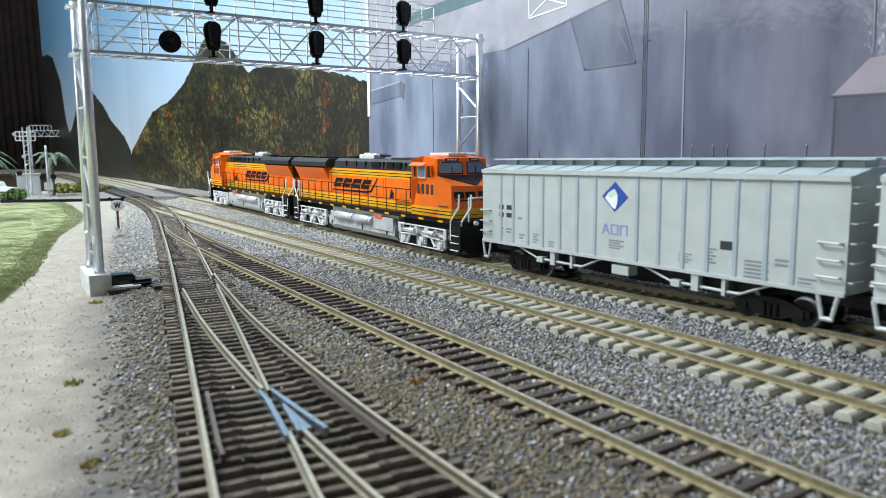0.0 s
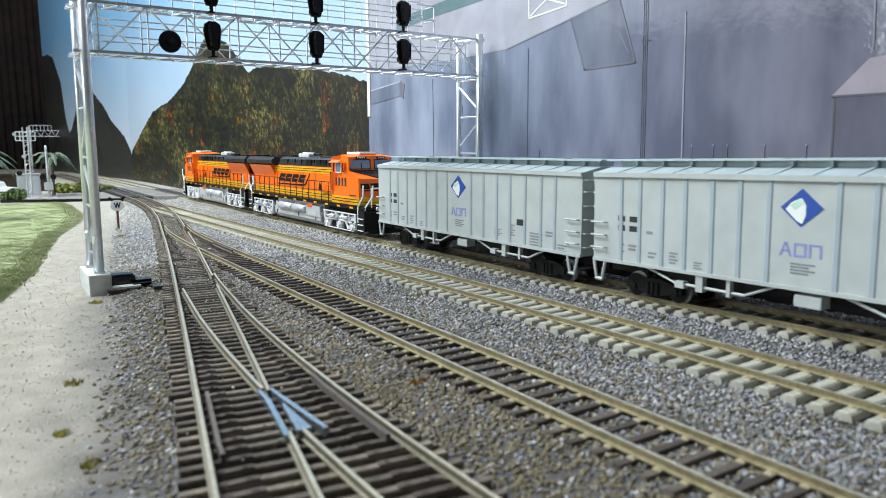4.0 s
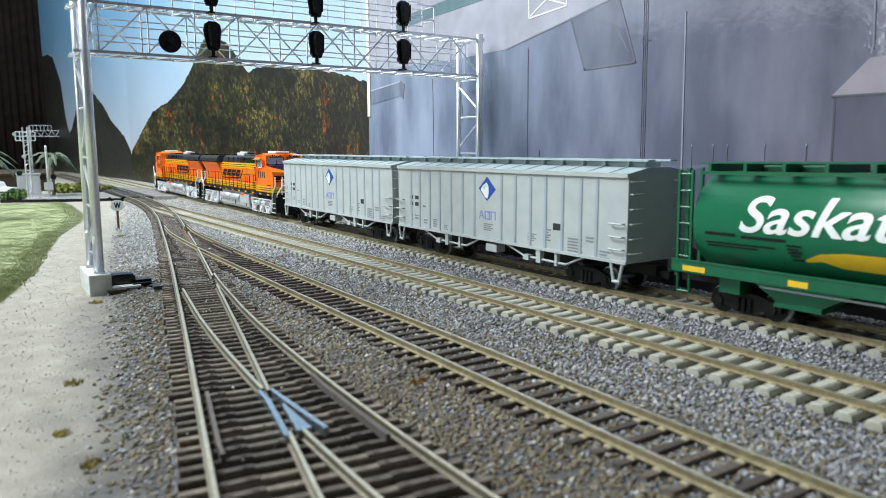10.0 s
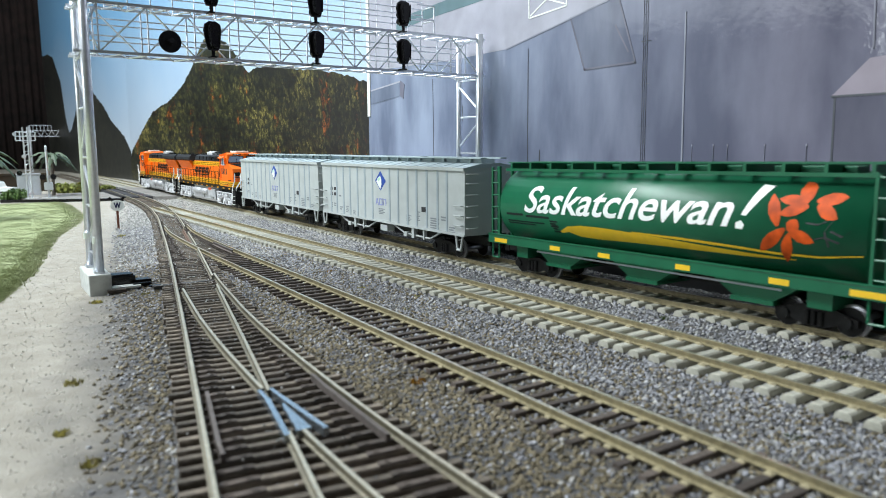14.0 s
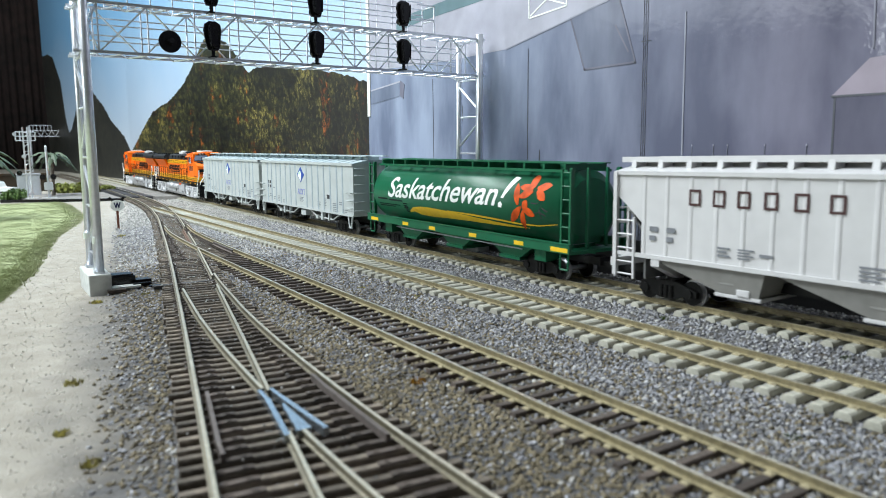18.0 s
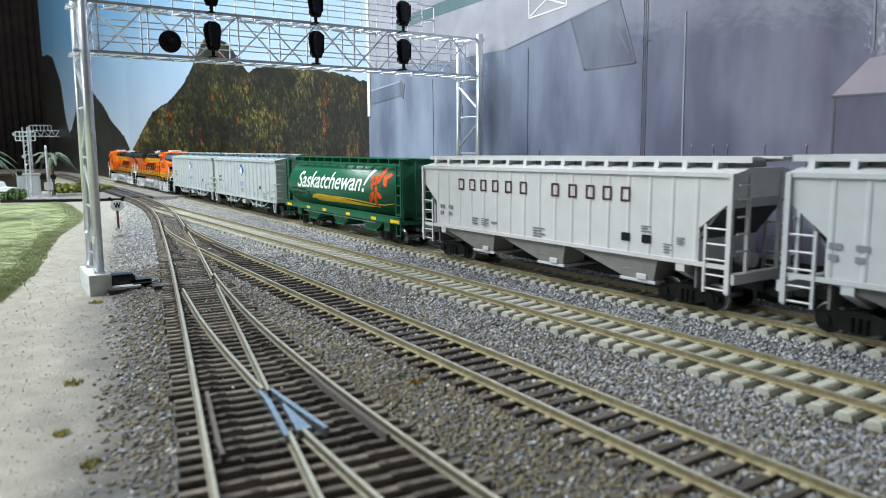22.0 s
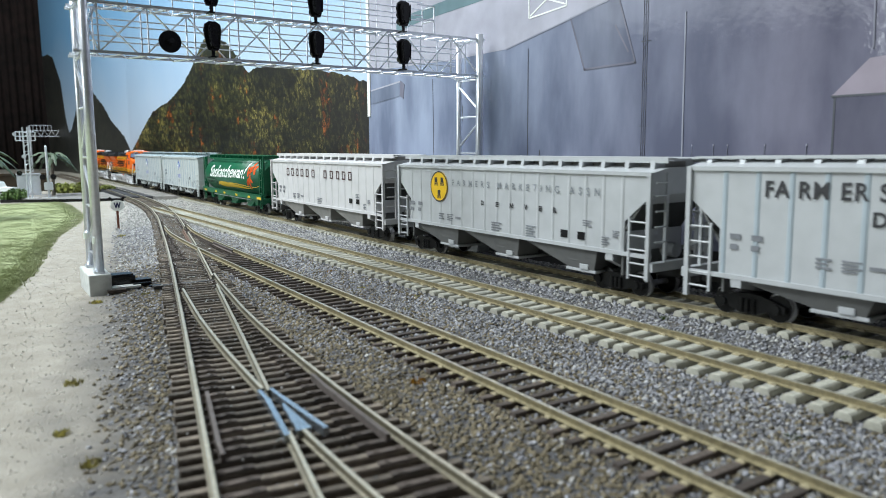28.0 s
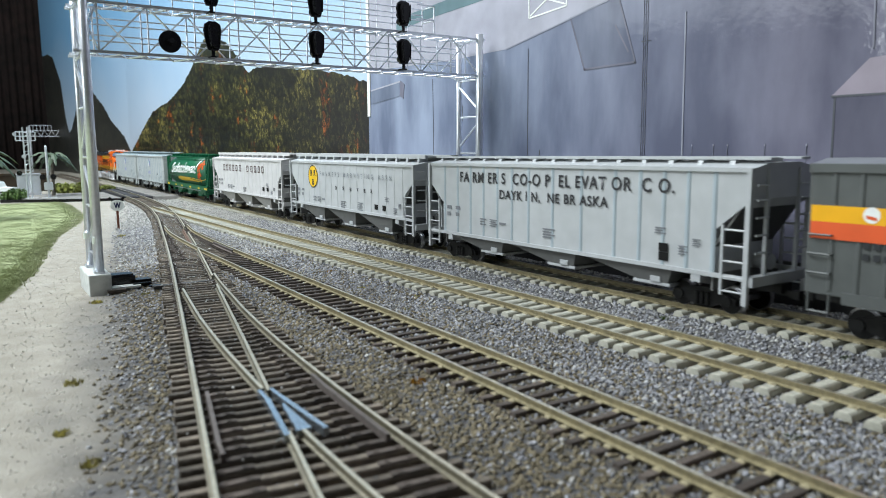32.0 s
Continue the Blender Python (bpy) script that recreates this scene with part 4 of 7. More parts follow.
        for e in (-1, 1):
            for z in (18, 24, 30, 36, 42, 47):
                bm = rod(bm_new(), (s * 16.5, e * (H + 1.4), z), (s * 10, e * (H + 1.4), z), 0.4, 6)
                rod(bm, (s * 16.5, e * H, z), (s * 16.5, e * (H + 1.4), z), 0.4, 6)
                rod(bm, (s * 10, e * H, z), (s * 10, e * (H + 1.4), z), 0.4, 6)
                part("end_rung", bm, M_GREY, c)
    for s in (-1, 1):
        x, sy = s * (W2 - 0.6), s
        y0 = 1.7
        bm = plate(bm_new(), x, [(y0 + 7, 40.2), (y0, 46.3), (y0 - 7, 40.2), (y0, 34.1)], 0.15, s)
        em = part("emblem", bm, M_BLUE, c, "blue diamond emblem with a pale leaf")
        bm = plate(bm_new(), x + s * 0.16, [(y0 + 5.2, 39.6), (y0 + 3.4, 41.8), (y0 + 0.2, 43.4), (y0 - 1.4, 41.2), (y0 - 1.5, 38.0), (y0 - 0.4, 35.2), (y0 + 1.4, 36.0)], 0.1, s)
        part("leaf", bm, M_DECALW, em, "white leaf shape")
        bm = plate(bm_new(), x + s * 0.27, [(y0 + 4.0, 41.0), (y0 + 0.4, 43.0), (y0 - 0.9, 41.9), (y0 + 2.2, 39.6)], 0.06, s)
        part("leaf_shade", bm, M_LEAF, em, "pale green leaf shape")
        for k in range(3):
            yy = y0 + s * (-6.9 + k * 4.9)
            bm = bm_new()

            def stroke(a0, z0, a1, z1, w=0.75):
                plate(bm, x, [(yy + s * a0, z0), (yy + s * (a0 + w), z0), (yy + s * (a1 + w), z1), (yy + s * a1, z1)], 0.12, s)
            if k == 0:
                stroke(0, 24.6, 1.7, 29)
                stroke(3.6, 24.6, 1.9, 29)
                plate(bm, x, [(yy + s * 1, 26), (yy + s * 3.4, 26), (yy + s * 3.2, 26.6), (yy + s * 1.2, 26.6)], 0.12, s)
            else:
                stroke(0, 24.6, 0, 29)
                stroke(3.4, 24.6, 3.4, 29)
                plate(bm, x, [(yy + s * 0.7, 28.3), (yy + s * 3.4, 28.3), (yy + s * 3.4, 29), (yy + s * 0.7, 29)], 0.12, s)
                if k == 1:
                    plate(bm, x, [(yy + s * 0.7, 24.6), (yy + s * 3.4, 24.6), (yy + s * 3.4, 25.3), (yy + s * 0.7, 25.3)], 0.12, s)
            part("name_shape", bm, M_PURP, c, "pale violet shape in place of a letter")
        for yy, w in ((-s * 77.5, 3.6), (-s * 71.6, 5.0)):
            for zz in (33.2, 29.4):
                part("mark_block", plate(bm_new(), x, [(yy, zz), (yy + s * w, zz), (yy + s * w, zz - 2.2), (yy, zz - 2.2)], 0.1, s), M_DECALK, c, "dark block in place of a reporting mark")
        for yy, zz, w, h, n in ((-s * 77, 22, 3, 4, 3), (-s * 72, 22, 5, 3, 2), (-s * 63, 28, 3, 2, 1), (-s * 62, 20, 4, 3, 2), (-s * 52, 21, 4, 5, 4), (-s * 41, 18.5, 3.5, 3, 3), (-s * 4.5, 22.6, 8, 4, 4), (s * 30, 21, 6, 4, 4), (s * 41, 24, 5, 6, 5), (s * 57, 21.5, 9, 8, 6), (s * 68, 23, 6, 3, 2), (s * 76, 18, 6, 4, 3)):
            part("data_mark", bars(bm_new(), x, yy, zz, w, h, n, s), M_DECALG, c, "small grey stencilled data lines")
        bm = plate(bm_new(), x, [(s * 47.5, 24), (s * 47.5, 27), (s * 53.5, 27), (s * 53.5, 24)], 0.12, s)
        part("data_panel", bm, M_DECALK, c, "black data panel")
    for y in (H - 27, -H + 27):
        truck(c, y)
    coupler(c, H, 1)
    coupler(c, -H, -1)
    return c


adm_car(0)
adm_car(-189.5)


def three_bay(front, paint, name, label, H=100.0, z0=18.6, slope=None, ze=50.8, ribs=None, rib_paint=None, up=5.6):
    # the default bay grey has the shade under the car painted in
    slope = slope or M_SLOPE_SHADE
    c = thing(name, label, "hopper car", group="train cars")
    CARS.append((c, front - H))
    bm = prism(bm_new(), [(H, ze), (-H, ze), (-H, 42.4), (-H + 13.7, 31.2), (-H + 13.7, z0), (H - 13.7, z0), (H - 13.7, 31.2), (H, 42.4)], "x", -W2 + 0.5, W2 - 0.5)
    part("body", bm, paint, c)
    part("roof", prism(bm_new(), [(-W2 - 0.2, ze), (W2 + 0.2, ze), (9, ze + 1.9), (-9, ze + 1.9)], "y", -H - 0.3, H + 0.3), paint, c)
    part("top_chord", box(box(bm_new(), -W2 - 0.3, -W2 + 1, -H, H, ze - 1.3, ze + 0.2), W2 - 1, W2 + 0.3, -H, H, ze - 1.3, ze + 0.2), paint, c)
    part("side_sill", box(box(bm_new(), -W2 - 0.2, -W2 + 1, -H, H, z0 - 1.2, z0 + 0.4), W2 - 1, W2 + 0.2, -H, H, z0 - 1.2, z0 + 0.4), paint, c)
    ribs = ribs or [-H + 15 + i * (2 * H - 30) / 16 for i in range(17)]
    for s in (-1, 1):
        for y in ribs:
            y = y * -s
            bm = prism(bm_new(), [(s * (W2 - 0.5), y - 1.0), (s * (W2 - 0.2), y - 0.45), (s * (W2 - 0.2), y + 0.45), (s * (W2 - 0.5), y + 1.0)], "z", z0 + 0.3, ze - 1.3)
            part("rib", bm, rib_paint or paint, c)
        for e in (-1, 1):
            yy = e * (H - 1)
            part("corner_post", box(bm_new(), s * W2 - 0.8, s * W2 + 0.8, yy - 0.9, yy + 0.9, z0 - 9.5, ze), paint, c)
            ladder_part(c, s * W2, yy - e * 9.5, yy, [10, 15, 20.5, 26, 31.5], paint)
            # end sheet takes the dark grey to imitate shade between cars
            part("end_sheet", prism(bm_new(), [(e * (H - 22), z0), (e * (H - 2.5), 42.5), (e * (H - 2.5), 41.5), (e * (H - 21), z0 - 1)], "x", -W2 + 1, W2 - 1), M_SLOPE_SHADE, c, "sloping end sheet coloured dark for shade")
            for z in (24, 30, 36, 42, 47):
                part("end_rung", rod(bm_new(), (s * 16.5, e * (H + 0.8), z), (s * 9.5, e * (H + 0.8), z), 0.4, 6), paint, c)
            part("end_post", box(bm_new(), s * 9.5 - 0.6, s * 9.5 + 0.6, e * H - 0.6, e * H + 0.6, 14, ze), paint, c)
    for s in (-1, 1):
        part("running_board", box(bm_new(), s * 9.2 - 2.6, s * 9.2 + 2.6, -H - 2, H + 2, ze + up - 0.7, ze + up), paint, c, "running board grating")
        part("board_edge", box(bm_new(), s * 11.6 - 0.3, s * 11.6 + 0.3, -H - 2, H + 2, ze + up - (2.0 if up > 5 else 0.8), ze + up + 0.1), paint, c)
    for i in range(15):
        y = H - 4.5 - i * 13.1
        for s in (-1, 1):
            bm = prism(bm_new(), [(s * 12.6, ze + 1.0), (s * 12.0, ze + up - 1.2), (s * 6.2, ze + up - 0.7), (s * 6.2, ze + 1.0)], "y", y - 1.1, y + 1.1)
            part("running_board_support", bm, paint, c)
    # coaming painted grey for the shadow beneath the running boards
    part("hatch_coaming", box(bm_new(), -6.2, 6.2, -H + 4, H - 4, ze + 1.5, ze + up - 1.4), M_SLOPE, c, "trough hatch coaming in shadow grey")
    for i in range(5):
        part("hatch", box(bm_new(), -5.6, 5.6, -80 + i * 40 - 16, -80 + i * 40 + 16, ze + up - 1.4, ze + up - 0.3, 0.4), paint, c, "long roof hatch cover")
    for yc in (51, 0, -51):
        bm = bm_new()
        top = [(-17.2, yc + 33), (17.2, yc + 33), (17.2, yc - 17), (-17.2, yc - 17)]
        bot = [(-15.8, yc + 1), (15.8, yc + 1), (15.8, yc - 14), (-15.8, yc - 14)]
        a = [bm.verts.new((x, y, z0 - 0.5)) for x, y in top]
        b = [bm.verts.new((x, y, 8.3)) for x, y in bot]
        bm.faces.new(a)
        bm.faces.new(b[::-1])
        for i in range(4):
            bm.faces.new((a[i], b[i], b[(i + 1) % 4], a[(i + 1) % 4]))
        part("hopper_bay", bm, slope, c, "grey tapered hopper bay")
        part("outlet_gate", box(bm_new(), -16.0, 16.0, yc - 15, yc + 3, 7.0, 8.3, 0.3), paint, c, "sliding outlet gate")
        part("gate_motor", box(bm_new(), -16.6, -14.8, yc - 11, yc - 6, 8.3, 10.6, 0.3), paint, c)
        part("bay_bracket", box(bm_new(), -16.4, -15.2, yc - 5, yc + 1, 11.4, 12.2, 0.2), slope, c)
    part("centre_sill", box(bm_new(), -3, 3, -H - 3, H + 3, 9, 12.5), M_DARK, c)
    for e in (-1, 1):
        # added plate, dark in place of the shadow between car ends
        part("end_bulkhead", box(bm_new(), -16.8, 16.8, e * (H - 15) - 0.5, e * (H - 15) + 0.5, 9, 33), M_SLOPE_SHADE, c, "dark plate standing for shadow at the car end")
        part("end_sill", box(bm_new(), -W2, W2, e * H - 1.5, e * H + 1.5, 12.5, 16), paint, c)
        part("bolster", prism(bm_new(), [(-W2, z0 - 1), (W2, z0 - 1), (W2, z0 - 4), (6, 9), (-6, 9), (-W2, z0 - 4)], "y", e * (H - 21) - 2, e * (H - 21) + 2), paint, c)
        truck(c, e * (H - 22))
        coupler(c, e * H, e)
    part("brake_cylinder", rod(bm_new(), (8, -H + 8, 18), (8, -H + 15, 18), 3, 14), paint, c)
    return c


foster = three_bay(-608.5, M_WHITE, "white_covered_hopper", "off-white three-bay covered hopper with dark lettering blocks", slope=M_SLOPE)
market = three_bay(-827.0, M_GREY2, "grey_covered_hopper_round_badge", "grey three-bay covered hopper with yellow round badge", H=96.5)
coop = three_bay(-1036.5, M_GREY2, "grey_covered_hopper", "grey three-bay covered hopper with black lettering", z0=15.4, ze=52.6, ribs=[84.7, 72.5, 60.8, 49.6, 38.2, 26.8, 14.5, -2, -20, -39, -52, -63.5, -74.3, -85.4], rib_paint=M_RIB, up=3.6)


def tank_hopper(front):
    c = thing("green_cylindrical_hopper", "dark green cylindrical hopper with white slogan and lily", "hopper car", group="train cars")
    H = 94.5
    CARS.append((c, front - H))
    R = 18.6
    prof = []
    for i in range(33):
        a = math.radians(-62 + i * (304 / 32))
        prof.append((R * math.cos(a), 33.0 + 17.8 * math.sin(a)))
    bm = prism(bm_new(), prof, "y", -86, 86)
    part("tank", bm, M_GREEN, c, smooth=False)
    for p in c.children[-1].data.polygons:
        p.use_smooth = len(p.vertices) == 4
    for e in (-1, 1):
        bm = bm_new()
        ring0 = [bm.verts.new((x, e * 86, z)) for x, z in prof]
        ring1 = [bm.verts.new((x * 0.8, e * 88.5, 33 + (z - 33) * 0.8)) for x, z in prof]
        for i in range(len(prof) - 1):
            bm.faces.new((ring0[i], ring0[i + 1], ring1[i + 1], ring1[i]))
        bm.faces.new(ring1)
        part("tank_end", bm, M_GREEN, c)
        for s in (-1, 1):
            ladder_part(c, s * 17.5, e * 93, e * 87.5, [20, 26, 32, 38, 44, 50], M_GREEN)
            part("end_post", box(bm_new(), s * 15 - 0.8, s * 15 + 0.8, e * 91 - 0.8, e * 91 + 0.8, 16, 52), M_GREEN, c)
            part("end_post", box(bm_new(), s * 6 - 0.6, s * 6 + 0.6, e * 92 - 0.6, e * 92 + 0.6, 16, 52), M_GREEN, c)
            bm = rod(bm_new(), (s * 17.8, e * 92.5, 15), (s * 17.8, e * 92.5, 7), 0.5, 6)
            rod(bm, (s * 17.8, e * 87.5, 15), (s * 17.8, e * 87.5, 7), 0.5, 6)
            rod(bm, (s * 17.8, e * 87.5, 7), (s * 17.8, e * 92.5, 7), 0.5, 6)
            part("step", bm, M_GREEN, c)
        part("end_platform", box(bm_new(), -18, 18, e * 90.5 - 4, e * 90.5 + 4, 14, 15.5), M_GREEN, c)
        part("bolster", box(bm_new(), -16, 16, e * 72 - 4, e * 72 + 4, 8.5, 15), M_GREEN, c)
        truck(c, e * (H - 26))
        coupler(c, e * H, e)
    for s in (-1, 1):
        part("side_sill", box(bm_new(), s * 18.5 - 0.8, s * 18.5 + 0.8, -H, H, 14.2, 18.4, 0.3), M_GREEN, c)
        part("sill_flange", box(bm_new(), s * 18.8 - 0.8, s * 18.8 + 0.8, -H, H, 18.4, 18.9), M_GREEN, c)
        part("top_rail", box(bm_new(), s * 13.2 - 0.7, s * 13.2 + 0.7, -87, 87, 49.8, 51.0), M_GREEN, c)
        part("brake_pipe", rod(bm_new(), (s * 17, 60, 12.8), (s * 17, -60, 12.8), 0.4, 6), M_SILVER, c)
        for y0, w in ((89.3, 9.5), (48.9, 6.5), (19.4, 6.5), (-19.6, 6.5), (-56.7, 7), (-82.5, 11)):
            yy = y0 - w if s < 0 else -y0
            part("reflector", box(bm_new(), s * 19.3 - 0.08, s * 19.3 + 0.08, yy, yy + w, 14.9, 16.9), M_YELLOW, c, "yellow reflective strip")
    for s in (-1, 1):
        part("running_board", box(bm_new(), s * 7.5 - 2.4, s * 7.5 + 2.4, -90, 90, 53.6, 54.1), M_GREEN, c)
    for i in range(13):
        y = -84 + i * 14
        part("running_board_support", box(bm_new(), -13, 13, y - 0.6, y + 0.6, 50.4, 53.6), M_GREEN, c)
    for i in range(4):
        part("hatch", box(bm_new(), -3.5, 3.5, -75 + i * 40, -75 + i * 40 + 28, 50.5, 53, 0.5), M_GREEN, c)
    for y in (48, 0, -48):
        part("hopper_bay", prism(bm_new(), [(y - 20, 16), (y + 20, 16), (y + 7, 7.6), (y - 7, 7.6)], "x", -14, 14), M_GREEN, c, "dark green hopper bay")
        part("outlet_gate", box(bm_new(), -15, 15, y - 8, y + 8, 6.5, 8), M_GREEN, c)
    part("centre_sill", box(bm_new(), -3, 3, -H - 3, H + 3, 8.5, 12), M_DARK, c)

    def skin(z):
        return R * math.sqrt(max(0.0, 1 - ((z - 33.0) / 17.8) ** 2))

    def wrap(ob, s, lift):
        bw = bmesh.new()
        bw.from_mesh(ob.data)
        for zc in np.arange(22, 50, 1.0):
            bmesh.ops.bisect_plane(bw, geom=list(bw.verts) + list(bw.edges) + list(bw.faces), plane_co=(0, 0, zc * K), plane_no=(0, 0, 1))
        bw.to_mesh(ob.data)
        bw.free()
        for v in ob.data.vertices:
            v.co.x = s * (skin(v.co.z / K) + lift) * K
    for s in (-1, 1):
        m = -s
        w = lettering("slogan", "Saskatchewan", m * 67.6, 30.7, 109.5, 12.4, M_DECALW, c, s * R, s, 0.3, "white slanted slogan lettering", 0.014)
        for v in w.data.vertices:
            # the words rise a little towards the end
            f = (m * 67.6 - v.co.y / K) / (m * 109.5)
            v.co.z += 1.5 * f * K
        wrap(w, s, 0.15)
        bm = bm_new()
        bm.faces.new([bm.verts.new((s * R, m * y, z)) for y, z in ((-45.0, 36.6), (-46.8, 36.4), (-53.6, 46.4), (-49.3, 46.8))])
        bm.faces.new([bm.verts.new((s * R, m * y, z)) for y, z in ((-43.2, 32.0), (-45.7, 31.8), (-46.6, 33.4), (-45.2, 34.8), (-43.4, 34.0))])
        ob = part("exclamation_mark", bm, M_DECALW, c, "white slanted exclamation mark")
        wrap(ob, s, 0.15)

        def curve_shape(name, top, bottom, material, label, lift):
            bm = bm_new()
            a = [bm.verts.new((s * R, m * y, z)) for y, z in top]
            b = [bm.verts.new((s * R, m * y, z)) for y, z in bottom]
            for i in range(len(a) - 1):
                bm.faces.new((a[i], a[i + 1], b[i + 1], b[i]))
            ob = part(name, bm, material, c, label)
            wrap(ob, s, lift)
        curve_shape("brush_stroke", [(45.7, 23.4), (40.1, 26.0), (31.9, 27.0), (21.8, 27.1), (7.6, 26.6), (-10.7, 25.6), (-27.0, 24.6), (-47.3, 23.6), (-63.6, 23.2)], [(45.2, 22.6), (40.1, 23.4), (34.0, 21.8), (21.8, 21.6), (7.6, 22.0), (-10.7, 22.2), (-27.0, 22.2), (-47.3, 22.3), (-63.6, 22.9)], M_YELLOW, "yellow brush stroke", 0.12)
        curve_shape("brush_tail", [(3.5, 26.8), (-18.9, 26.6), (-37.1, 26.0), (-57.5, 25.0), (-71.7, 25.2), (-84.9, 26.8)], [(3.5, 26.2), (-18.9, 25.6), (-37.1, 25.0), (-57.5, 24.2), (-71.7, 24.6), (-84.9, 26.5)], M_YELLOW, "thin yellow stroke", 0.16)
        # two lilies: pointed petals from base to tip
        for by, bz, ty, tz, w in ((-67.3, 42.4, -63.4, 47.8, 2.6), (-69.5, 42.4, -78.6, 43.9, 2.0), (-70.3, 41.2, -77.0, 37.2, 2.2), (-67.1, 41.8, -57.1, 42.5, 1.8), (-67.5, 40.6, -58.3, 37.6, 2.0), (-58.4, 33.8, -54.4, 44.0, 2.2), (-60.9, 33.2, -51.8, 25.0, 2.2), (-62.3, 32.6, -70.5, 29.5, 2.1), (-62.5, 31.8, -60.3, 22.0, 2.0), (-62.1, 32.4, -64.6, 36.4, 2.3)):
            d = Vector((ty - by, tz - bz))
            nrm = Vector((-d.y, d.x)).normalized()
            prof = ((0, 0.25), (0.2, 0.7), (0.45, 1.0), (0.7, 0.85), (0.88, 0.45), (1.0, 0.02))
            bm = bm_new()
            rows_ = []
            for u, k in prof:
                p = Vector((by, bz)) + d * u
                rows_.append([bm.verts.new((s * R, m * q.x, q.y)) for q in (p + nrm * w * k * 1.02, p, p - nrm * w * k * 0.9)])
            for r0, r1 in zip(rows_, rows_[1:]):
                bm.faces.new((r0[0], r0[1], r1[1], r1[0]))
                bm.faces.new((r0[1], r0[2], r1[2], r1[1]))
            ob = part("petal", bm, M_LILY, c, "orange-red lily petal")
            wrap(ob, s, 0.2)
        for pts in (((-74.2, 40.8), (-76.3, 37), (-73.9, 33), (-75.2, 28.5)), ((-70.7, 30.5), (-73.7, 31.5), (-78.3, 30.0)), ((-75.7, 33.5), (-79.3, 32.0), (-81.8, 34)), ((-68.1, 35.5), (-71.7, 35.2), (-74.7, 36.5))):
            curve_shape("stem", [(y, z + 0.25) for y, z in pts], [(y + 0.5, z - 0.25) for y, z in pts], M_DECALK, "dark fine stem lines", 0.17)
        bm = bm_new()
        for yy, zz, w0, h, n in ((81, 30, 12, 1.8, 1), (67, 29.6, 16, 1.8, 1), (81, 26.5, 26, 2.2, 2), (51, 28, 5, 3.6, 3), (50, 26, 4, 4, 3)):
            bars(bm, s * R, m * yy, zz, w0, h, n, s)
        ob = part("data_mark", bm, M_DECALK, c, "black stencilled data lines")
        wrap(ob, s, 0.12)
    return c


tank_hopper(-394.5)


def boxcar(front):
    c = thing("dark_grey_hopper", "dark grey freight car with yellow and orange stripes", "hopper car", group="train cars")
    H = 95
    CARS.append((c, front - H))
    part("body", box(bm_new(), -W2 + 0.5, W2 - 0.5, -H, H, 13.5, 52.6, 0.4), M_DGREY, c)
    part("roof", prism(bm_new(), [(-W2, 53.6), (W2, 53.6), (8, 55.4), (-8, 55.4)], "y", -H, H), M_SLATE, c, "slate grey roof")
    for s in (-1, 1):
        part("top_chord", box(bm_new(), s * (W2 - 0.3) - 0.6, s * (W2 - 0.3) + 0.6, -H, H, 51.2, 53.8), M_DGREY, c)
        part("side_sill", box(bm_new(), s * (W2 - 0.3) - 0.6, s * (W2 - 0.3) + 0.6, -H + 12, H - 12, 11.5, 15.2), M_DGREY, c)
        for i in range(24):
            y = H - 7.8 - i * 7.9
            part("rib", prism(bm_new(), [(s * (W2 - 0.5), y - 0.9), (s * (W2 - 0.1), y - 0.5), (s * (W2 - 0.1), y + 0.5), (s * (W2 - 0.5), y + 0.9)], "z", 15.2, 51.2), M_DGREY, c)
        part("yellow_stripe", box(bm_new(), s * (W2 - 0.02) - 0.12, s * (W2 - 0.02) + 0.12, -H + 1.2, H - 1.2, 36.2, 41.2), M_LYEL, c)
        part("orange_stripe", box(bm_new(), s * (W2 - 0.02) - 0.12, s * (W2 - 0.02) + 0.12, -H + 1.2, H - 1.2, 31.0, 36.2), M_RED, c)
        for e in (-1, 1):
            for z in (20.4, 26.3, 32.2):
                bm = rod(bm_new(), (s * (W2 + 0.9), e * (H - 1), z), (s * (W2 + 0.9), e * (H - 8), z), 0.35, 6)
                for d in (1, 8):
                    rod(bm, (s * (W2 - 0.6), e * (H - d), z), (s * (W2 + 0.9), e * (H - d), z), 0.35, 6)
                part("grab_iron", bm, M_DGREY, c)
            bm = bm_new()
            for d in (1.5, 8):
                rod(bm, (s * W2 * 0.98, e * (H - d), 14), (s * W2 * 0.98, e * (H - d), 8), 0.45, 6)
            rod(bm, (s * W2 * 0.98, e * (H - 1.5), 8), (s * W2 * 0.98, e * (H - 8), 8), 0.45, 6)
            part("step", bm, M_DGREY, c, "stirrup step")
        em = part("emblem", rod(bm_new(), (s * W2, -s * 76, 39.0), (s * (W2 + 0.15), -s * 76, 39.0), 2.4, 20), M_DECALW, c, "white and red round emblem")
        part("emblem_bar", plate(bm_new(), s * (W2 + 0.15), [(-s * 74.4, 37.4), (-s * 77.4, 38.0), (-s * 77.6, 39.0), (-s * 74.6, 38.4)], 0.08, s), M_RED, em, "red bar")
        for zz in (31, 27.6):
            for k in range(3):
                part("mark_block", plate(bm_new(), s * (W2 - 0.08), [(-s * (78 - k * 3), zz), (-s * (76 - k * 3), zz), (-s * (76 - k * 3), zz - 2), (-s * (78 - k * 3), zz - 2)], 0.08, s), M_LGRY, c, "faint dark block in place of a mark")
    for e in (-1, 1):
        truck(c, e * (H - 25))
        coupler(c, e * H, e)
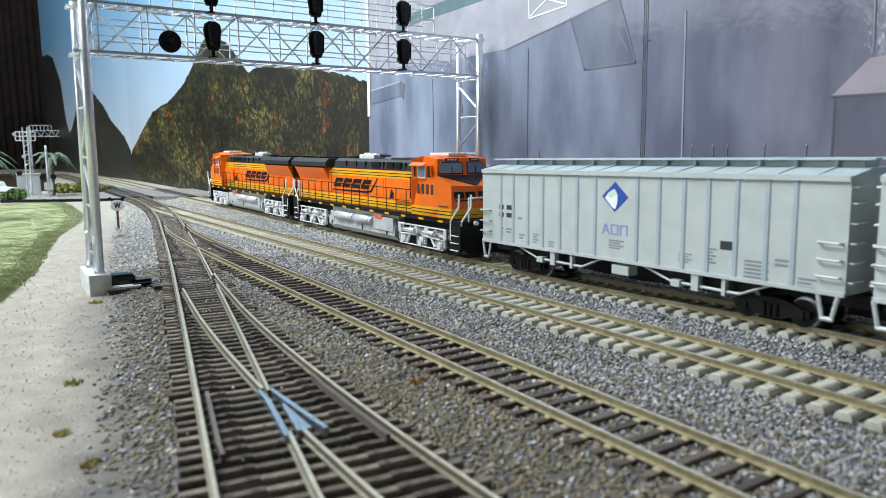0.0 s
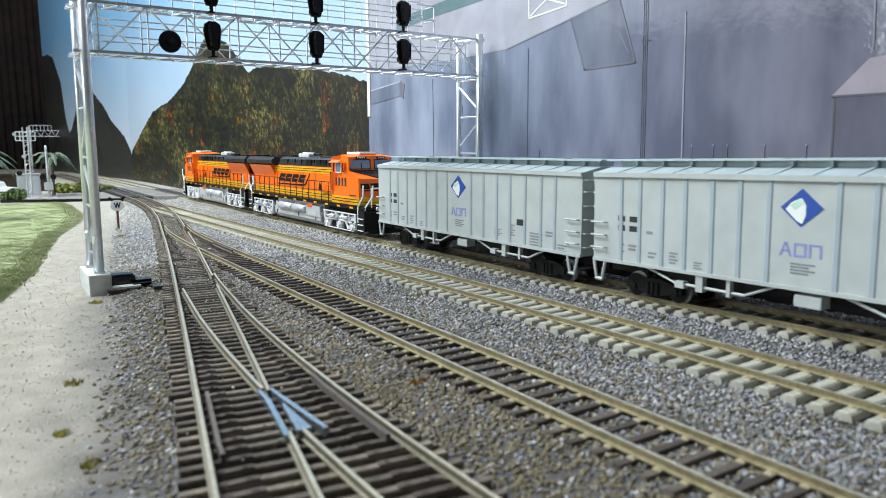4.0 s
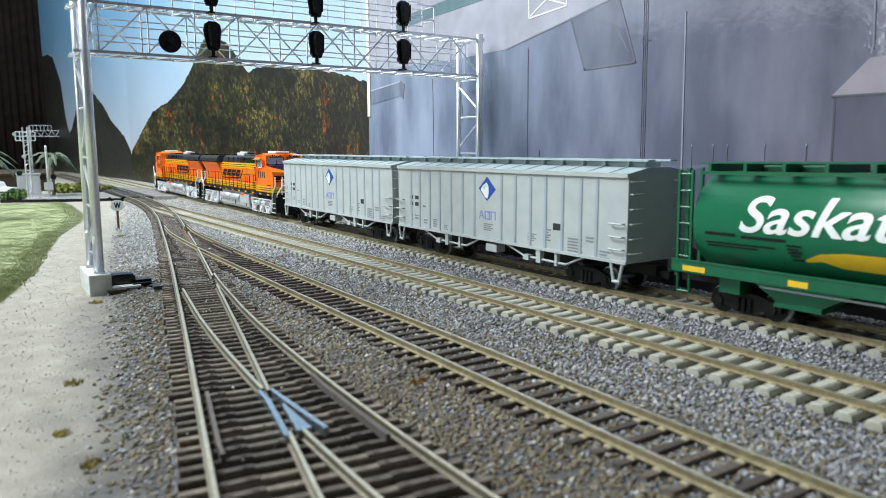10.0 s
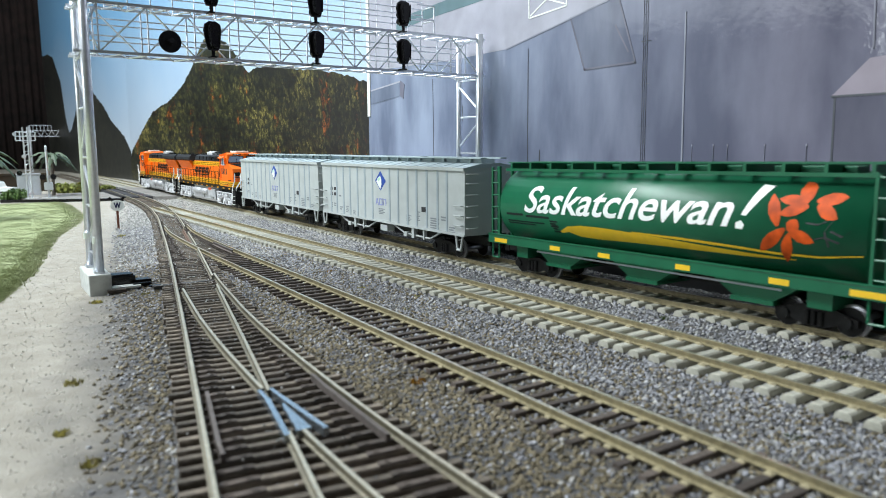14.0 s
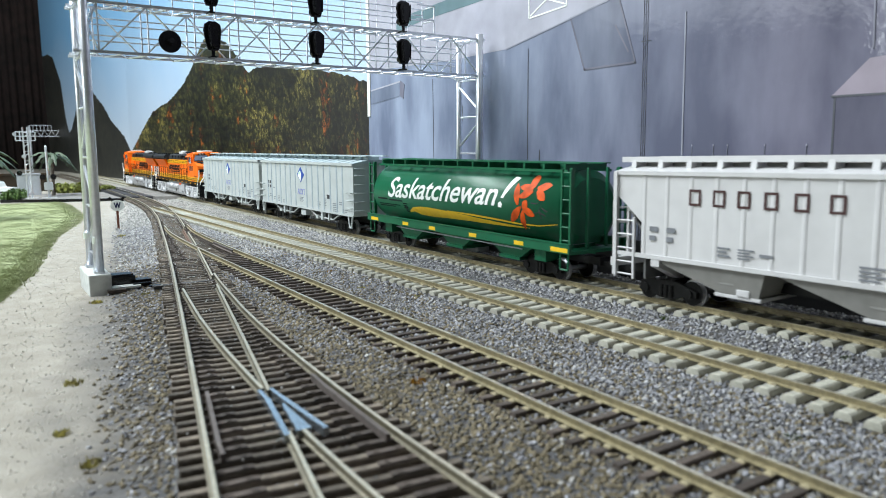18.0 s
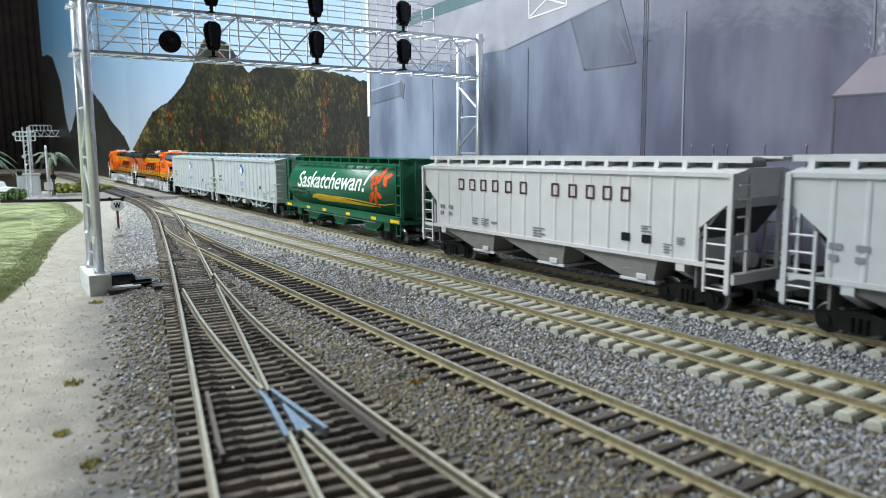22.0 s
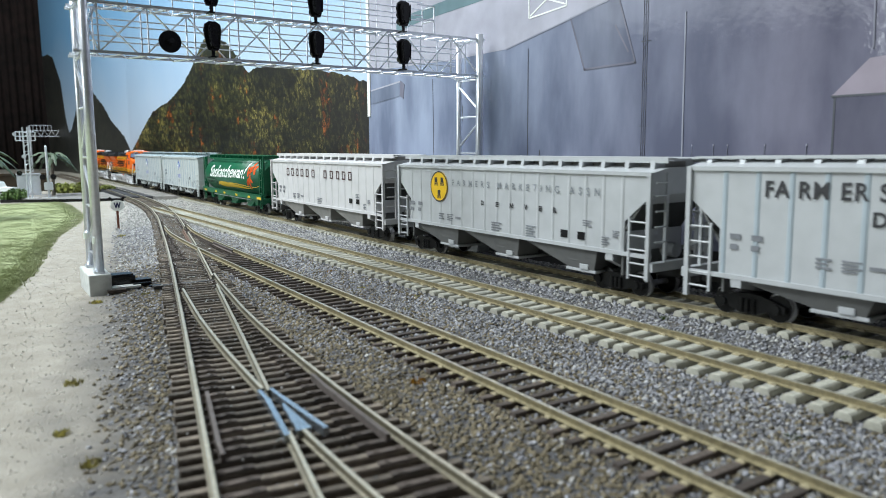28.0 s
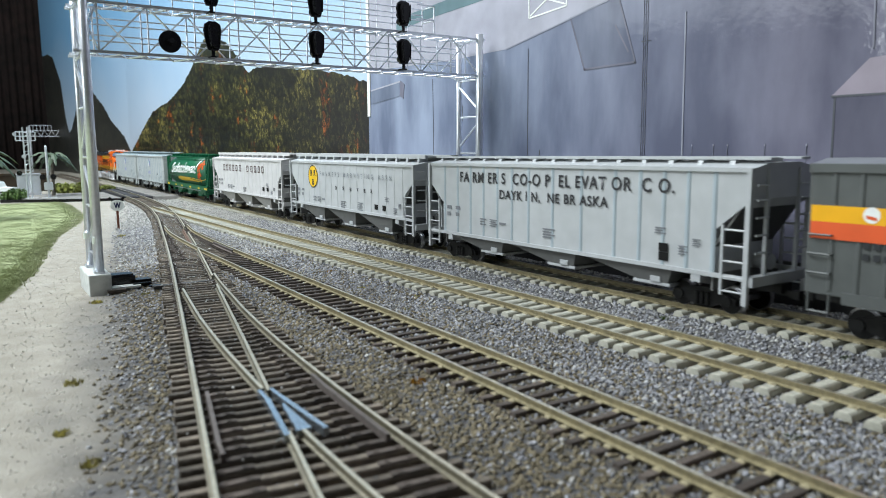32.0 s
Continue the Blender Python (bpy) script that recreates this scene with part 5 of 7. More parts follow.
    part("centre_sill", box(bm_new(), -3, 3, -H - 3, H + 3, 8.5, 15), M_DARK, c)
    return c


boxcar(-1255.5)


def flat_block(bm, pts, thick):
    """A flat outline in space given a thickness along an offset."""
    a = [bm.verts.new(p) for p in pts]
    b = [bm.verts.new(Vector(p) + Vector(thick)) for p in pts]
    n = len(pts)
    bm.faces.new(a)
    bm.faces.new(b[::-1])
    for i in range(n):
        bm.faces.new((a[i], a[(i + 1) % n], b[(i + 1) % n], b[i]))
    return bm


def loco_truck(loco, y):
    bm = bm_new()
    for s in (-1, 1):
        x0, x1 = s * 13.2, s * 14.8
        prism(bm, [(-27, 12.2), (-27, 10.6), (-16, 10.2), (-12, 8.6), (-8, 8.6), (-6, 10.4), (6, 10.4), (8, 8.6), (12, 8.6), (16, 10.2), (27, 10.6), (27, 12.2), (14, 13.2), (-14, 13.2)], "x", x0, x1)
    box(bm, -12, 12, -20, 20, 9, 13)
    t = part("truck", bm, M_TRUCK, loco, "silver six-wheel truck", (0, y, 0))
    for s in (-1, 1):
        x1 = s * 14.8
        for yy in (-20.5, 0, 20.5):
            bm = box(bm_new(), x1 - 1.6 * s, x1 + s * 1.6, yy - 2.4, yy + 2.4, 3.6, 9.0, 0.4)
            rod(bm, (x1 + 1.4 * s, yy, 5.6), (x1 + 2.5 * s, yy, 5.6), 2.0, 12)
            part("journal_box", bm, M_TRUCK, t)
            bm = bm_new()
            for dy in (-4.2, 4.2):
                for k in range(5):
                    rod(bm, (x1 + 0.6 * s, yy + dy, 5.0 + k * 1.05), (x1 + 0.6 * s, yy + dy, 5.55 + k * 1.05), 1.15, 8)
            part("coil_spring", bm, M_TRUCK, t)
        for yy in (-11, 10):
            bm = rod(bm_new(), (x1 + 2.2 * s, yy - 4.5, 12.2), (x1 + 2.2 * s, yy + 1.5, 12.2), 1.35, 12)
            rod(bm, (x1 + 2.2 * s, yy + 2.5, 12.2), (x1 + 2.2 * s, yy + 8, 12.2), 0.5, 6)
            part("brake_cylinder", bm, M_TRUCK, t)
        for yy, d in ((-15.5, 1), (15.5, -1)):
            bm = rod(bm_new(), (x1 + 1.6 * s, yy, 4.5), (x1 + 1.6 * s, yy + d * 5, 11), 0.8, 8)
            part("damper", bm, M_TRUCK, t)
        for yy in (-25, -5, 6, 25):
            part("frame_bracket", box(bm_new(), x1 - 0.4 * s, x1 + 1.5 * s, yy - 1.6, yy + 1.6, 9.6, 15.0, 0.35), M_TRUCK, t)
        bm = rod(bm_new(), (x1 + 1.2 * s, -27, 15.2), (x1 + 1.2 * s, 27, 15.2), 0.55, 8)
        rod(bm, (x1 + 2.0 * s, -22, 9.2), (x1 + 2.0 * s, -2, 10.2), 0.5, 8)
        rod(bm, (x1 + 2.0 * s, 4, 10.2), (x1 + 2.0 * s, 22, 9.2), 0.5, 8)
        for yy in (-16, -8, 2, 12, 20):
            rod(bm, (x1 + 1.2 * s, yy, 15.2), (x1 + 1.2 * s, yy + 2, 11.5), 0.45, 6)
        part("air_pipe", bm, M_TRUCK, t, "silver air piping")
        part("brake_rod", rod(bm_new(), (x1 + 1.8 * s, -24, 3.6), (x1 + 1.8 * s, 24, 3.6), 0.45, 6), M_TRUCK, t)
    for yy in (-20.5, 0, 20.5):
        AXLES.append((wheelset(t, yy, 5.6), 5.6, -1 if loco.get("turned") else 1))
    return t


def loco(centre, turned):
    """Front end towards -y."""
    c = thing("diesel_locomotive", "orange, black and yellow six-axle diesel locomotive", "locomotive", rz=180.0 if turned else 0.0, group="locomotives")
    if turned:
        c["turned"] = 1
        tagged(c, "leading orange, black and yellow six-axle diesel locomotive")
    CARS.append((c, centre))
    hw, cw = 11.5, 17.0
    part("frame", box(bm_new(), -17.3, 17.3, -113, 124, 19.2, 21.6, 0.3), M_LBLK, c, "black underframe")
    part("centre_frame", box(bm_new(), -9, 9, -112, 122, 12, 18.8), M_LBLK, c)
    part("walkway", box(bm_new(), -17.7, 17.7, -104, 122, 21.4, 22.0, 0.15), M_LBLK, c, "black walkway deck")
    for i in range(11):
        y = -96 + i * 20.4
        for s in (-1, 1):
            part("frame_mark", box(bm_new(), s * 17.4 - 0.15, s * 17.4 + 0.15, y, y + 5.2, 19.5, 20.7), M_LYEL, c, "yellow sill reflector")
    bm = prism(bm_new(), [(-hw, 22), (hw, 22), (hw, 46.4), (8.5, 47.6), (-8.5, 47.6), (-hw, 46.4)], "y", -62, 122)
    part("hood", bm, M_ORANGE, c, "orange long hood")
    part("hood_band", box(bm_new(), -hw - 0.2, hw + 0.2, -62, 66, 41.6, 46.3), M_LYEL, c, "yellow hood band")
    for zl in (42.8, 44.6):
        part("hood_line", box(bm_new(), -hw - 0.3, hw + 0.3, -62, 66, zl, zl + 0.45), M_LBLK, c)
    part("low_band", box(bm_new(), -hw - 0.2, hw + 0.2, -62, 122, 22.2, 27.6), M_LYEL, c, "yellow lower band")
    for zl in (23.8, 25.6):
        part("low_line", box(bm_new(), -hw - 0.3, hw + 0.3, -62, 122, zl, zl + 0.45), M_LBLK, c)
    part("hood_roof", prism(bm_new(), [(-hw + 0.3, 46.6), (hw - 0.3, 46.6), (hw - 1.5, 51.6), (7, 53.4), (-7, 53.4), (-hw + 1.5, 51.6)], "y", -60, 58), M_LGRY, c, "dark grey hood roof")
    wing = part("radiator_wing", prism(bm_new(), [(-hw, 45.6), (hw, 45.6), (17.0, 47.6), (17.0, 50.6), (14, 53.4), (-14, 53.4), (-17.0, 50.6), (-17.0, 47.6)], "y", 60, 126), M_LGRY, c, "dark grey overhanging radiator housing")
    part("radiator_slope", prism(bm_new(), [(-hw, 37), (-16.0, 46.2), (16.0, 46.2), (hw, 37)], "y", 66, 122), M_ORANGE, c)
    for y in (74, 84, 94, 104, 114):
        part("radiator_rib", box(bm_new(), -13, 13, y - 0.3, y + 0.3, 53.2, 53.8), M_LBLK, wing)
    for s in (-1, 1):
        for y0, y1 in ((-12.5, -1), (-40, -31.5), (-30, -22)):
            part("roof_grille", box(bm_new(), s * (hw - 0.7) - 0.6, s * (hw - 0.7) + 0.6, y0, y1, 47.6, 52, 0.3), M_LBLK, c, "black roof grille")
        for y in (22, 38, 8, -17, -45):
            part("roof_seam", box(bm_new(), s * (hw - 0.8) - 0.5, s * (hw - 0.8) + 0.5, y - 0.3, y + 0.3, 46.8, 51.8), M_LBLK, c)
    part("roof_box", box(bm_new(), -7, 7, -52, -20, 53, 54.6, 0.4), M_LGRY, c)
    part("exhaust", box(bm_new(), -4.5, 4.5, 8, 30, 53.2, 56.4, 0.8), M_TRUCK, c, "pale grey exhaust silencer")
    for y in (12, 20, 26):
        part("exhaust_cap", rod(bm_new(), (0, y, 56), (0, y, 57.4), 2.2, 12), M_TRUCK, c)
    for k in range(3):
        part("horn", rod(bm_new(), (-2 + 2 * k, -6 + k, 55.6), (-2 + 2 * k, 2 + k, 55.8), 0.5, 8, 1.1), M_LBLK, c, "black air horn")
    for y in (46,):
        part("roof_fan", rod(bm_new(), (0, y, 53), (0, y, 55), 5, 20), M_LGRY, c)
    for s in (-1, 1):
        for i in range(8):
            y = -18 + i * 9.6
            if not 0 < y < 56:
                part("hood_door", box(bm_new(), s * (hw + 0.1) - 0.12, s * (hw + 0.1) + 0.12, y, y + 8.2, 28.4, 40.8, 0.1), M_ORANGE, c)
        for y in (-21, 4, 62):
            part("door_seam", box(bm_new(), s * (hw + 0.1) - 0.1, s * (hw + 0.1) + 0.1, y - 0.18, y + 0.18, 27.6, 41.6), M_RUST, c, "dark door seam")
        for y0, y1, z0, z1 in ((68, 78, 29, 37), (81, 91, 29, 37), (94, 100, 29, 37), (104, 118, 29, 37)):
            lv = part("louvre_door", box(bm_new(), s * (hw + 0.15) - 0.15, s * (hw + 0.15) + 0.15, y0, y1, z0, z1, 0.1), M_ORANGE, c, "orange louvred door")
            for k in range(5):
                part("louvre", box(bm_new(), s * (hw + 0.35) - 0.15, s * (hw + 0.35) + 0.15, y0 + 0.8, y1 - 0.8, z0 + 0.9 + k * 1.5, z0 + 1.4 + k * 1.5), M_ORANGE, lv)
        part("hood_panel", box(bm_new(), s * (hw + 0.9) - 0.9, s * (hw + 0.9) + 0.9, -60, -34, 28.0, 40.6, 0.3), M_ORANGE, c, "orange electrical cabinet panel")
        part("hood_opening", flat_block(bm_new(), [(s * (hw + 0.25), -26, 29), (s * (hw + 0.25), -33, 29), (s * (hw + 0.25), -33, 31), (s * (hw + 0.25), -28, 35)], (s * 0.1, 0, 0)), M_LBLK, c)
    # cab
    bm = prism(bm_new(), [(-62, 22), (-62, 54.2), (-67, 56.2), (-84, 56.4), (-90, 54.6), (-90, 22)], "x", -cw, cw)
    for v in bm.verts:
        if v.co.z > 55.5:
            v.co.x *= 0.66
    cab = part("cab", bm, M_ORANGE, c, "orange crew cab")
    part("cab_roof", box(bm_new(), -6.5, 6.5, -86, -66, 56.2, 58.0, 0.5), M_DECALW, cab, "white roof unit")

    def front(x, z):
        """The cab's face: two panes that meet at a shallow ridge."""
        return -93.4 + abs(x) * 0.2 + (z - 44) * 0.1
    xs = (-cw, 0, cw)
    bm = bm_new()
    lo = [bm.verts.new((x, front(x, 43), 43)) for x in xs]
    hi = [bm.verts.new((x, front(x, 55), 55.4 - abs(x) * 0.05)) for x in xs]
    lo2 = [bm.verts.new((x, -88, 43)) for x in xs]
    hi2 = [bm.verts.new((x, -88, 55.6 - abs(x) * 0.05)) for x in xs]
    for i in (0, 1):
        bm.faces.new((lo[i], lo[i + 1], hi[i + 1], hi[i]))
        bm.faces.new((hi[i], hi[i + 1], hi2[i + 1], hi2[i]))
        bm.faces.new((lo2[i], hi2[i], hi2[i + 1], lo2[i + 1]))
        bm.faces.new((lo[i], lo2[i], lo2[i + 1], lo[i + 1]))
    bm.faces.new((lo[0], hi[0], hi2[0], lo2[0]))
    bm.faces.new((lo[2], lo2[2], hi2[2], hi[2]))
    part("cab_front", bm, M_ORANGE, cab, "orange cab front")
    for s in (-1, 1):
        def pane(name, xa, xb, za, zb, m, parent, label="", lift=0.25, t=0.5):
            pts = [(s * x, front(x, z) - lift, z) for x, z in ((xa, za), (xb, za), (xb, zb), (xa, zb))]
            return part(name, flat_block(bm_new(), pts, (0, t, 0)), m, parent, label)
        seal = pane("window_seal", 1.4, 16.4, 46.1, 53.0, M_LBLK, cab, "black windshield seal", 0.2)
        pane("windshield", 2.1, 15.8, 46.7, 52.5, M_GLASS, seal, "windshield coloured with a blue-grey reflection", 0.35)
        pane("wiper", 8, 8.4, 46.4, 50.5, M_LBLK, seal, "", 0.6, 0.2)
        nb = pane("number_board", 4.0, 11.5, 53.4, 55.0, M_LBLK, cab, "black number board", 0.4)
        for k in range(4):
            pane("number_bar", 5.2 + k * 1.5, 6.1 + k * 1.5, 53.8, 54.6, M_DECALW, nb, "white bar in place of a digit", 0.5, 0.1)
    # nose: sides run on from the cab, top slopes down to the front
    nx = 16.2
    bm = bm_new()
    base = [(-cw, -90), (-nx, -103.2), (0, -105), (nx, -103.2), (cw, -90)]
    tops = [45.2, 40.4, 39.6, 40.4, 45.2]
    a = [bm.verts.new((x, y, 22)) for x, y in base]
    b = [bm.verts.new((x, y + 0.6 * (y < -91), z)) for (x, y), z in zip(base, tops)]
    for i in range(4):
        bm.faces.new((a[i], a[i + 1], b[i + 1], b[i]))
    bm.faces.new((a[4], a[0], b[0], b[4]))
    bm.faces.new((b[0], b[1], b[2]))
    bm.faces.new((b[2], b[3], b[4]))
    bm.faces.new((b[0], b[2], b[4]))
    bm.faces.new(a[::-1])
    nose = part("nose", bm, M_ORANGE, c, "orange wide nose")
    bm = bm_new()
    for s in (-1, 1):
        flat_block(bm, [(0, -104.2, 39.75), (s * (cw - 0.9), -90.4, 45.2), (0, -93.6, 45.2)], (0, 0, 0.35))
    part("nose_deck", bm, M_LBLK, nose, "black sloping nose deck")
    for s in (-1, 1):
        def nface(xa, xb, za, zb, m, name, parent, label="", skew=0.0):
            y = lambda x: -105 + abs(x) * 0.111 - 0.05
            pts = [(s * xa, y(xa), za), (s * xb, y(xb), za), (s * (xb + skew), y(xb), zb), (s * (xa + skew), y(xa), zb)]
            return part(name, flat_block(bm_new(), pts, (0, -0.3, 0)), m, parent, label)
        nface(0, nx + 0.1, 22.1, 27.4, M_LYEL, "nose_band", nose, "yellow nose band")
        nface(0, nx + 0.15, 23.7, 24.2, M_LBLK, "nose_line", nose)
        for k in range(2):
            nface(1.2 + k * 7.2, 7.2 + k * 7.2, 33.2, 36.8, M_LBLK, "name_shape", nose, "black slanted block in place of a letter", -0.8 * s)
        nface(2.5, 14, 31.6, 32.3, M_LBLK, "swoosh", nose)
        part("nose_side_band", flat_block(bm_new(), [(s * cw, -62, 22.1), (s * cw, -90, 22.1), (s * nx, -103.2, 22.1), (s * nx, -103.1, 27.4), (s * cw, -90, 27.4), (s * cw, -62, 27.4)], (s * 0.2, 0, 0)), M_LYEL, nose, "yellow cab band")
        for zl in (23.8, 25.6):
            part("nose_side_line", flat_block(bm_new(), [(s * (cw + 0.21), -62, zl), (s * (cw + 0.21), -90, zl), (s * (nx + 0.21), -103.2, zl), (s * (nx + 0.21), -103.2, zl + 0.45), (s * (cw + 0.21), -90, zl + 0.45), (s * (cw + 0.21), -62, zl + 0.45)], (s * 0.1, 0, 0)), M_LBLK, nose)
    for s in (-1, 1):
        # g marks the window coloured bright as if lit; the others are black
        for y0, y1, g in ((-67.6, -65, 0), (-77.4, -69.8, 1), (-84.6, -79.8, 0)):
            fr = part("side_window_frame", box(bm_new(), s * cw - 0.25, s * cw + 0.25, y0 - 0.5, y1 + 0.5, 43.4, 51.2, 0.1), M_DECALW if g else M_ORANGE, cab)
            part("side_window", box(bm_new(), s * cw - 0.4, s * cw + 0.4, y0 + 0.3, y1 - 0.3, 44.2, 50.6), M_GLASS if g else M_LBLK, fr)
        part("sunshade", prism(bm_new(), [(s * cw, 52.6), (s * (cw + 2.6), 50.9), (s * (cw + 2.6), 50.4), (s * cw, 51.8)], "y", -79, -63), M_ORANGE, cab, "folding sunshade")
        part("mirror", box(bm_new(), s * (cw + 1.2) - 1, s * (cw + 1.2) + 1, -86.4, -85.8, 45, 50.5), M_ORANGE, cab)
        for k in range(4):
            y = (-68.6 - k * 4.9) if s < 0 else (-87.0 + k * 4.9)
            bm = plate(bm_new(), s * cw, [(y, 34.4), (y + s * 2.5, 34.4), (y + s * 2.5, 40.2), (y, 40.2)], 0.15, s)
            part("number_shape", bm, M_DECALK, cab, "black block in place of a digit")
        for k in range(4):
            y = (58.0 - k * 14.4) if s < 0 else (0.4 + k * 14.4)
            o = 0.75 * s
            bm = bm_new()

            def bit(a0, a1, z0, z1):
                plate(bm, s * (hw + 0.25), [(y + s * a0 + o * (z0 - 33), z0), (y + s * a1 + o * (z0 - 33), z0), (y + s * a1 + o * (z1 - 33), z1), (y + s * a0 + o * (z1 - 33), z1)], 0.15, s)
            bit(0, 11.6, 33.2, 35.8)
            bit(0.4, 12.2, 36.7, 39.6)
            bit(0, 3.6, 35.7, 36.8)
            part("name_shape", bm, M_LBLK, c, "black slanted block in place of a letter")
        pts = [(60, 31.2), (8, 32.0), (0, 32.6), (-9, 40.2), (-9, 41), (-11, 41), (-1.5, 31.4), (8, 30.6), (60, 30.4)]
        part("swoosh", plate(bm_new(), s * (hw + 0.25), pts if s < 0 else [(58 - y, z) for y, z in pts][::-1], 0.15, s), M_LBLK, c)
        for i in range(15):
            y = -56 + i * 12.3
            part("stanchion", rod(bm_new(), (s * 17.2, y, 21.5), (s * 17.2, y, 36.5), 0.3, 6), M_LBLK, c)
        part("hand_rail", rod(bm_new(), (s * 17.2, -60, 36.3), (s * 17.2, 120, 36.3), 0.3, 6), M_LBLK, c)
        part("hand_rail", rod(bm_new(), (s * 17.2, -60, 29.5), (s * 17.2, 120, 29.5), 0.2, 6), M_LBLK, c)
        part("cab_side_rail", rod(rod(bm_new(), (s * 17.7, -62, 31), (s * 17.7, -62, 44), 0.35, 6), (s * 17.7, -92, 28.6), (s * 17.7, -101, 28.6), 0.35, 6), M_LBLK, c)
        for e, y in ((-1, -104.2), (1, 113)):
            for k in (0, 1):
                yy = y + e * 8.5 * k
                bm = rod(bm_new(), (s * (17.6 - 1 * k), yy, 10.5), (s * (17.6 - 1 * k), yy, 21), 0.55, 8)
                rod(bm, (s * (17.6 - 1 * k), yy, 21), (s * (17.2 - 5 * k), yy + e * 7 * (1 - 0.6 * k), 29), 0.55, 8)
                rod(bm, (s * (17.2 - 5 * k), yy + e * 7 * (1 - 0.6 * k), 29), (s * (17.2 - 5 * k), yy + e * 7.4 * (1 - 0.6 * k), 36), 0.55, 8)
                part("grab_rail", bm, M_DECALW, c, "white curved grab rail")
            part("step_well", box(bm_new(), s * 16.4 - 1.4, s * 16.4 + 0.6, y - 1 + (e - 1) * 4.2, y + 1 + (e + 1) * 4.2, 5.2, 19), M_LBLK, c)
            for z in (5.4, 9.4, 13.4):
                part("step", box(bm_new(), s * 17.2 - 1, s * 17.2 + 0.9, y + (e - 1) * 4, y + (e + 1) * 4, z - 0.25, z + 0.25), M_DECALW, c, "white step edge")
        # tank and reservoirs
    tank = part("fuel_tank", prism(bm_new(), [(-16.3, 11.6), (-15, 12.4), (15, 12.4), (16.3, 11.6), (16.3, 6.2), (13, 3.0), (-13, 3.0), (-16.3, 6.2)], "y", -40, 57), M_TANK, c, "silver fuel tank")
    part("tank_shelf", box(bm_new(), -13.2, 13.2, -40, 57, 12.4, 18.6), M_TANK, tank)
    for s in (-1, 1):
        for y0, y1 in ((17.2, 45), (-11, 14.4)):
            bm = rod(bm_new(), (s * 16.2, y0 + 1, 13.3), (s * 16.2, y1 - 1, 13.3), 3.0, 20)
            rod(bm, (s * 16.2, y0, 13.3), (s * 16.2, y0 + 1, 13.3), 2.2, 20, 3.0)
            rod(bm, (s * 16.2, y1 - 1, 13.3), (s * 16.2, y1, 13.3), 3.0, 20, 2.2)
            part("air_reservoir", bm, M_TANK, c, "silver air reservoir", smooth=True)
        part("equipment_box", box(bm_new(), s * 15.4 - 1.6, s * 15.4 + 1.6, -39, -13, 8.5, 17, 0.4), M_TANK, c)
        part("red_valve", box(bm_new(), s * 16.6 - 0.6, s * 16.6 + 0.6, -25, -15, 15.6, 18, 0.3), M_RED, c)
        part("tank_gauge", box(bm_new(), s * 16.6 - 0.4, s * 16.6 + 0.4, 48, 53, 9, 16, 0.2), M_TANK, c)
        for y in (52, -30, 4):
            part("tank_strap", box(bm_new(), s * 16.3 - 0.3, s * 16.3 + 0.3, y - 0.6, y + 0.6, 6.4, 11.8), M_LBLK, c)
    for e, y in ((-1, -113.2), (1, 123)):
        part("pilot", prism(bm_new(), [(-16.5, 19), (16.5, 19), (16.5, 7), (13, 3.2), (-13, 3.2), (-16.5, 7)], "y", y - 1.0, y + 1.0), M_LBLK, c, "black pilot plate")
        coupler(c, y, e)
        part("end_rail", rod(rod(rod(bm_new(), (-12, y, 21), (-12, y, 34), 0.5, 6), (12, y, 21), (12, y, 34), 0.5, 6), (-12, y, 34), (12, y, 34), 0.5, 6), M_DECALW, c, "white end rail")
    part("draft_gear", box(bm_new(), -2.5, 2.5, -121, -113, 7.5, 12), M_LBLK, c)
    for x in (-8, 8):
        part("ditch_light", rod(bm_new(), (x, -113.5, 20.2), (x, -115.5, 20.2), 1.2, 12), M_DECALW, c)
    loco_truck(c, -71)
    loco_truck(c, 89)
    return c


loco(134, False)
loco(393, True)

# ---- lettering on the three-bay hoppers ----


def block_letters(car, x, places, z, w, height, s, t=0.85):
    """Plain open blocks, one for each letter of a name."""
    for y0 in places:
        bm = bm_new()
        for a0, a1, z0, z1 in ((0, t, 0, height), (w - t, w, 0, height), (t, w - t, height - t, height), (t, w - t, 0, t)):
            plate(bm, x, [(y0 + s * a0, z + z0), (y0 + s * a1, z + z0), (y0 + s * a1, z + z1), (y0 + s * a0, z + z1)], 0.08, s)
        part("letter_block", bm, M_MAROON, car, "dark maroon block in place of a letter")


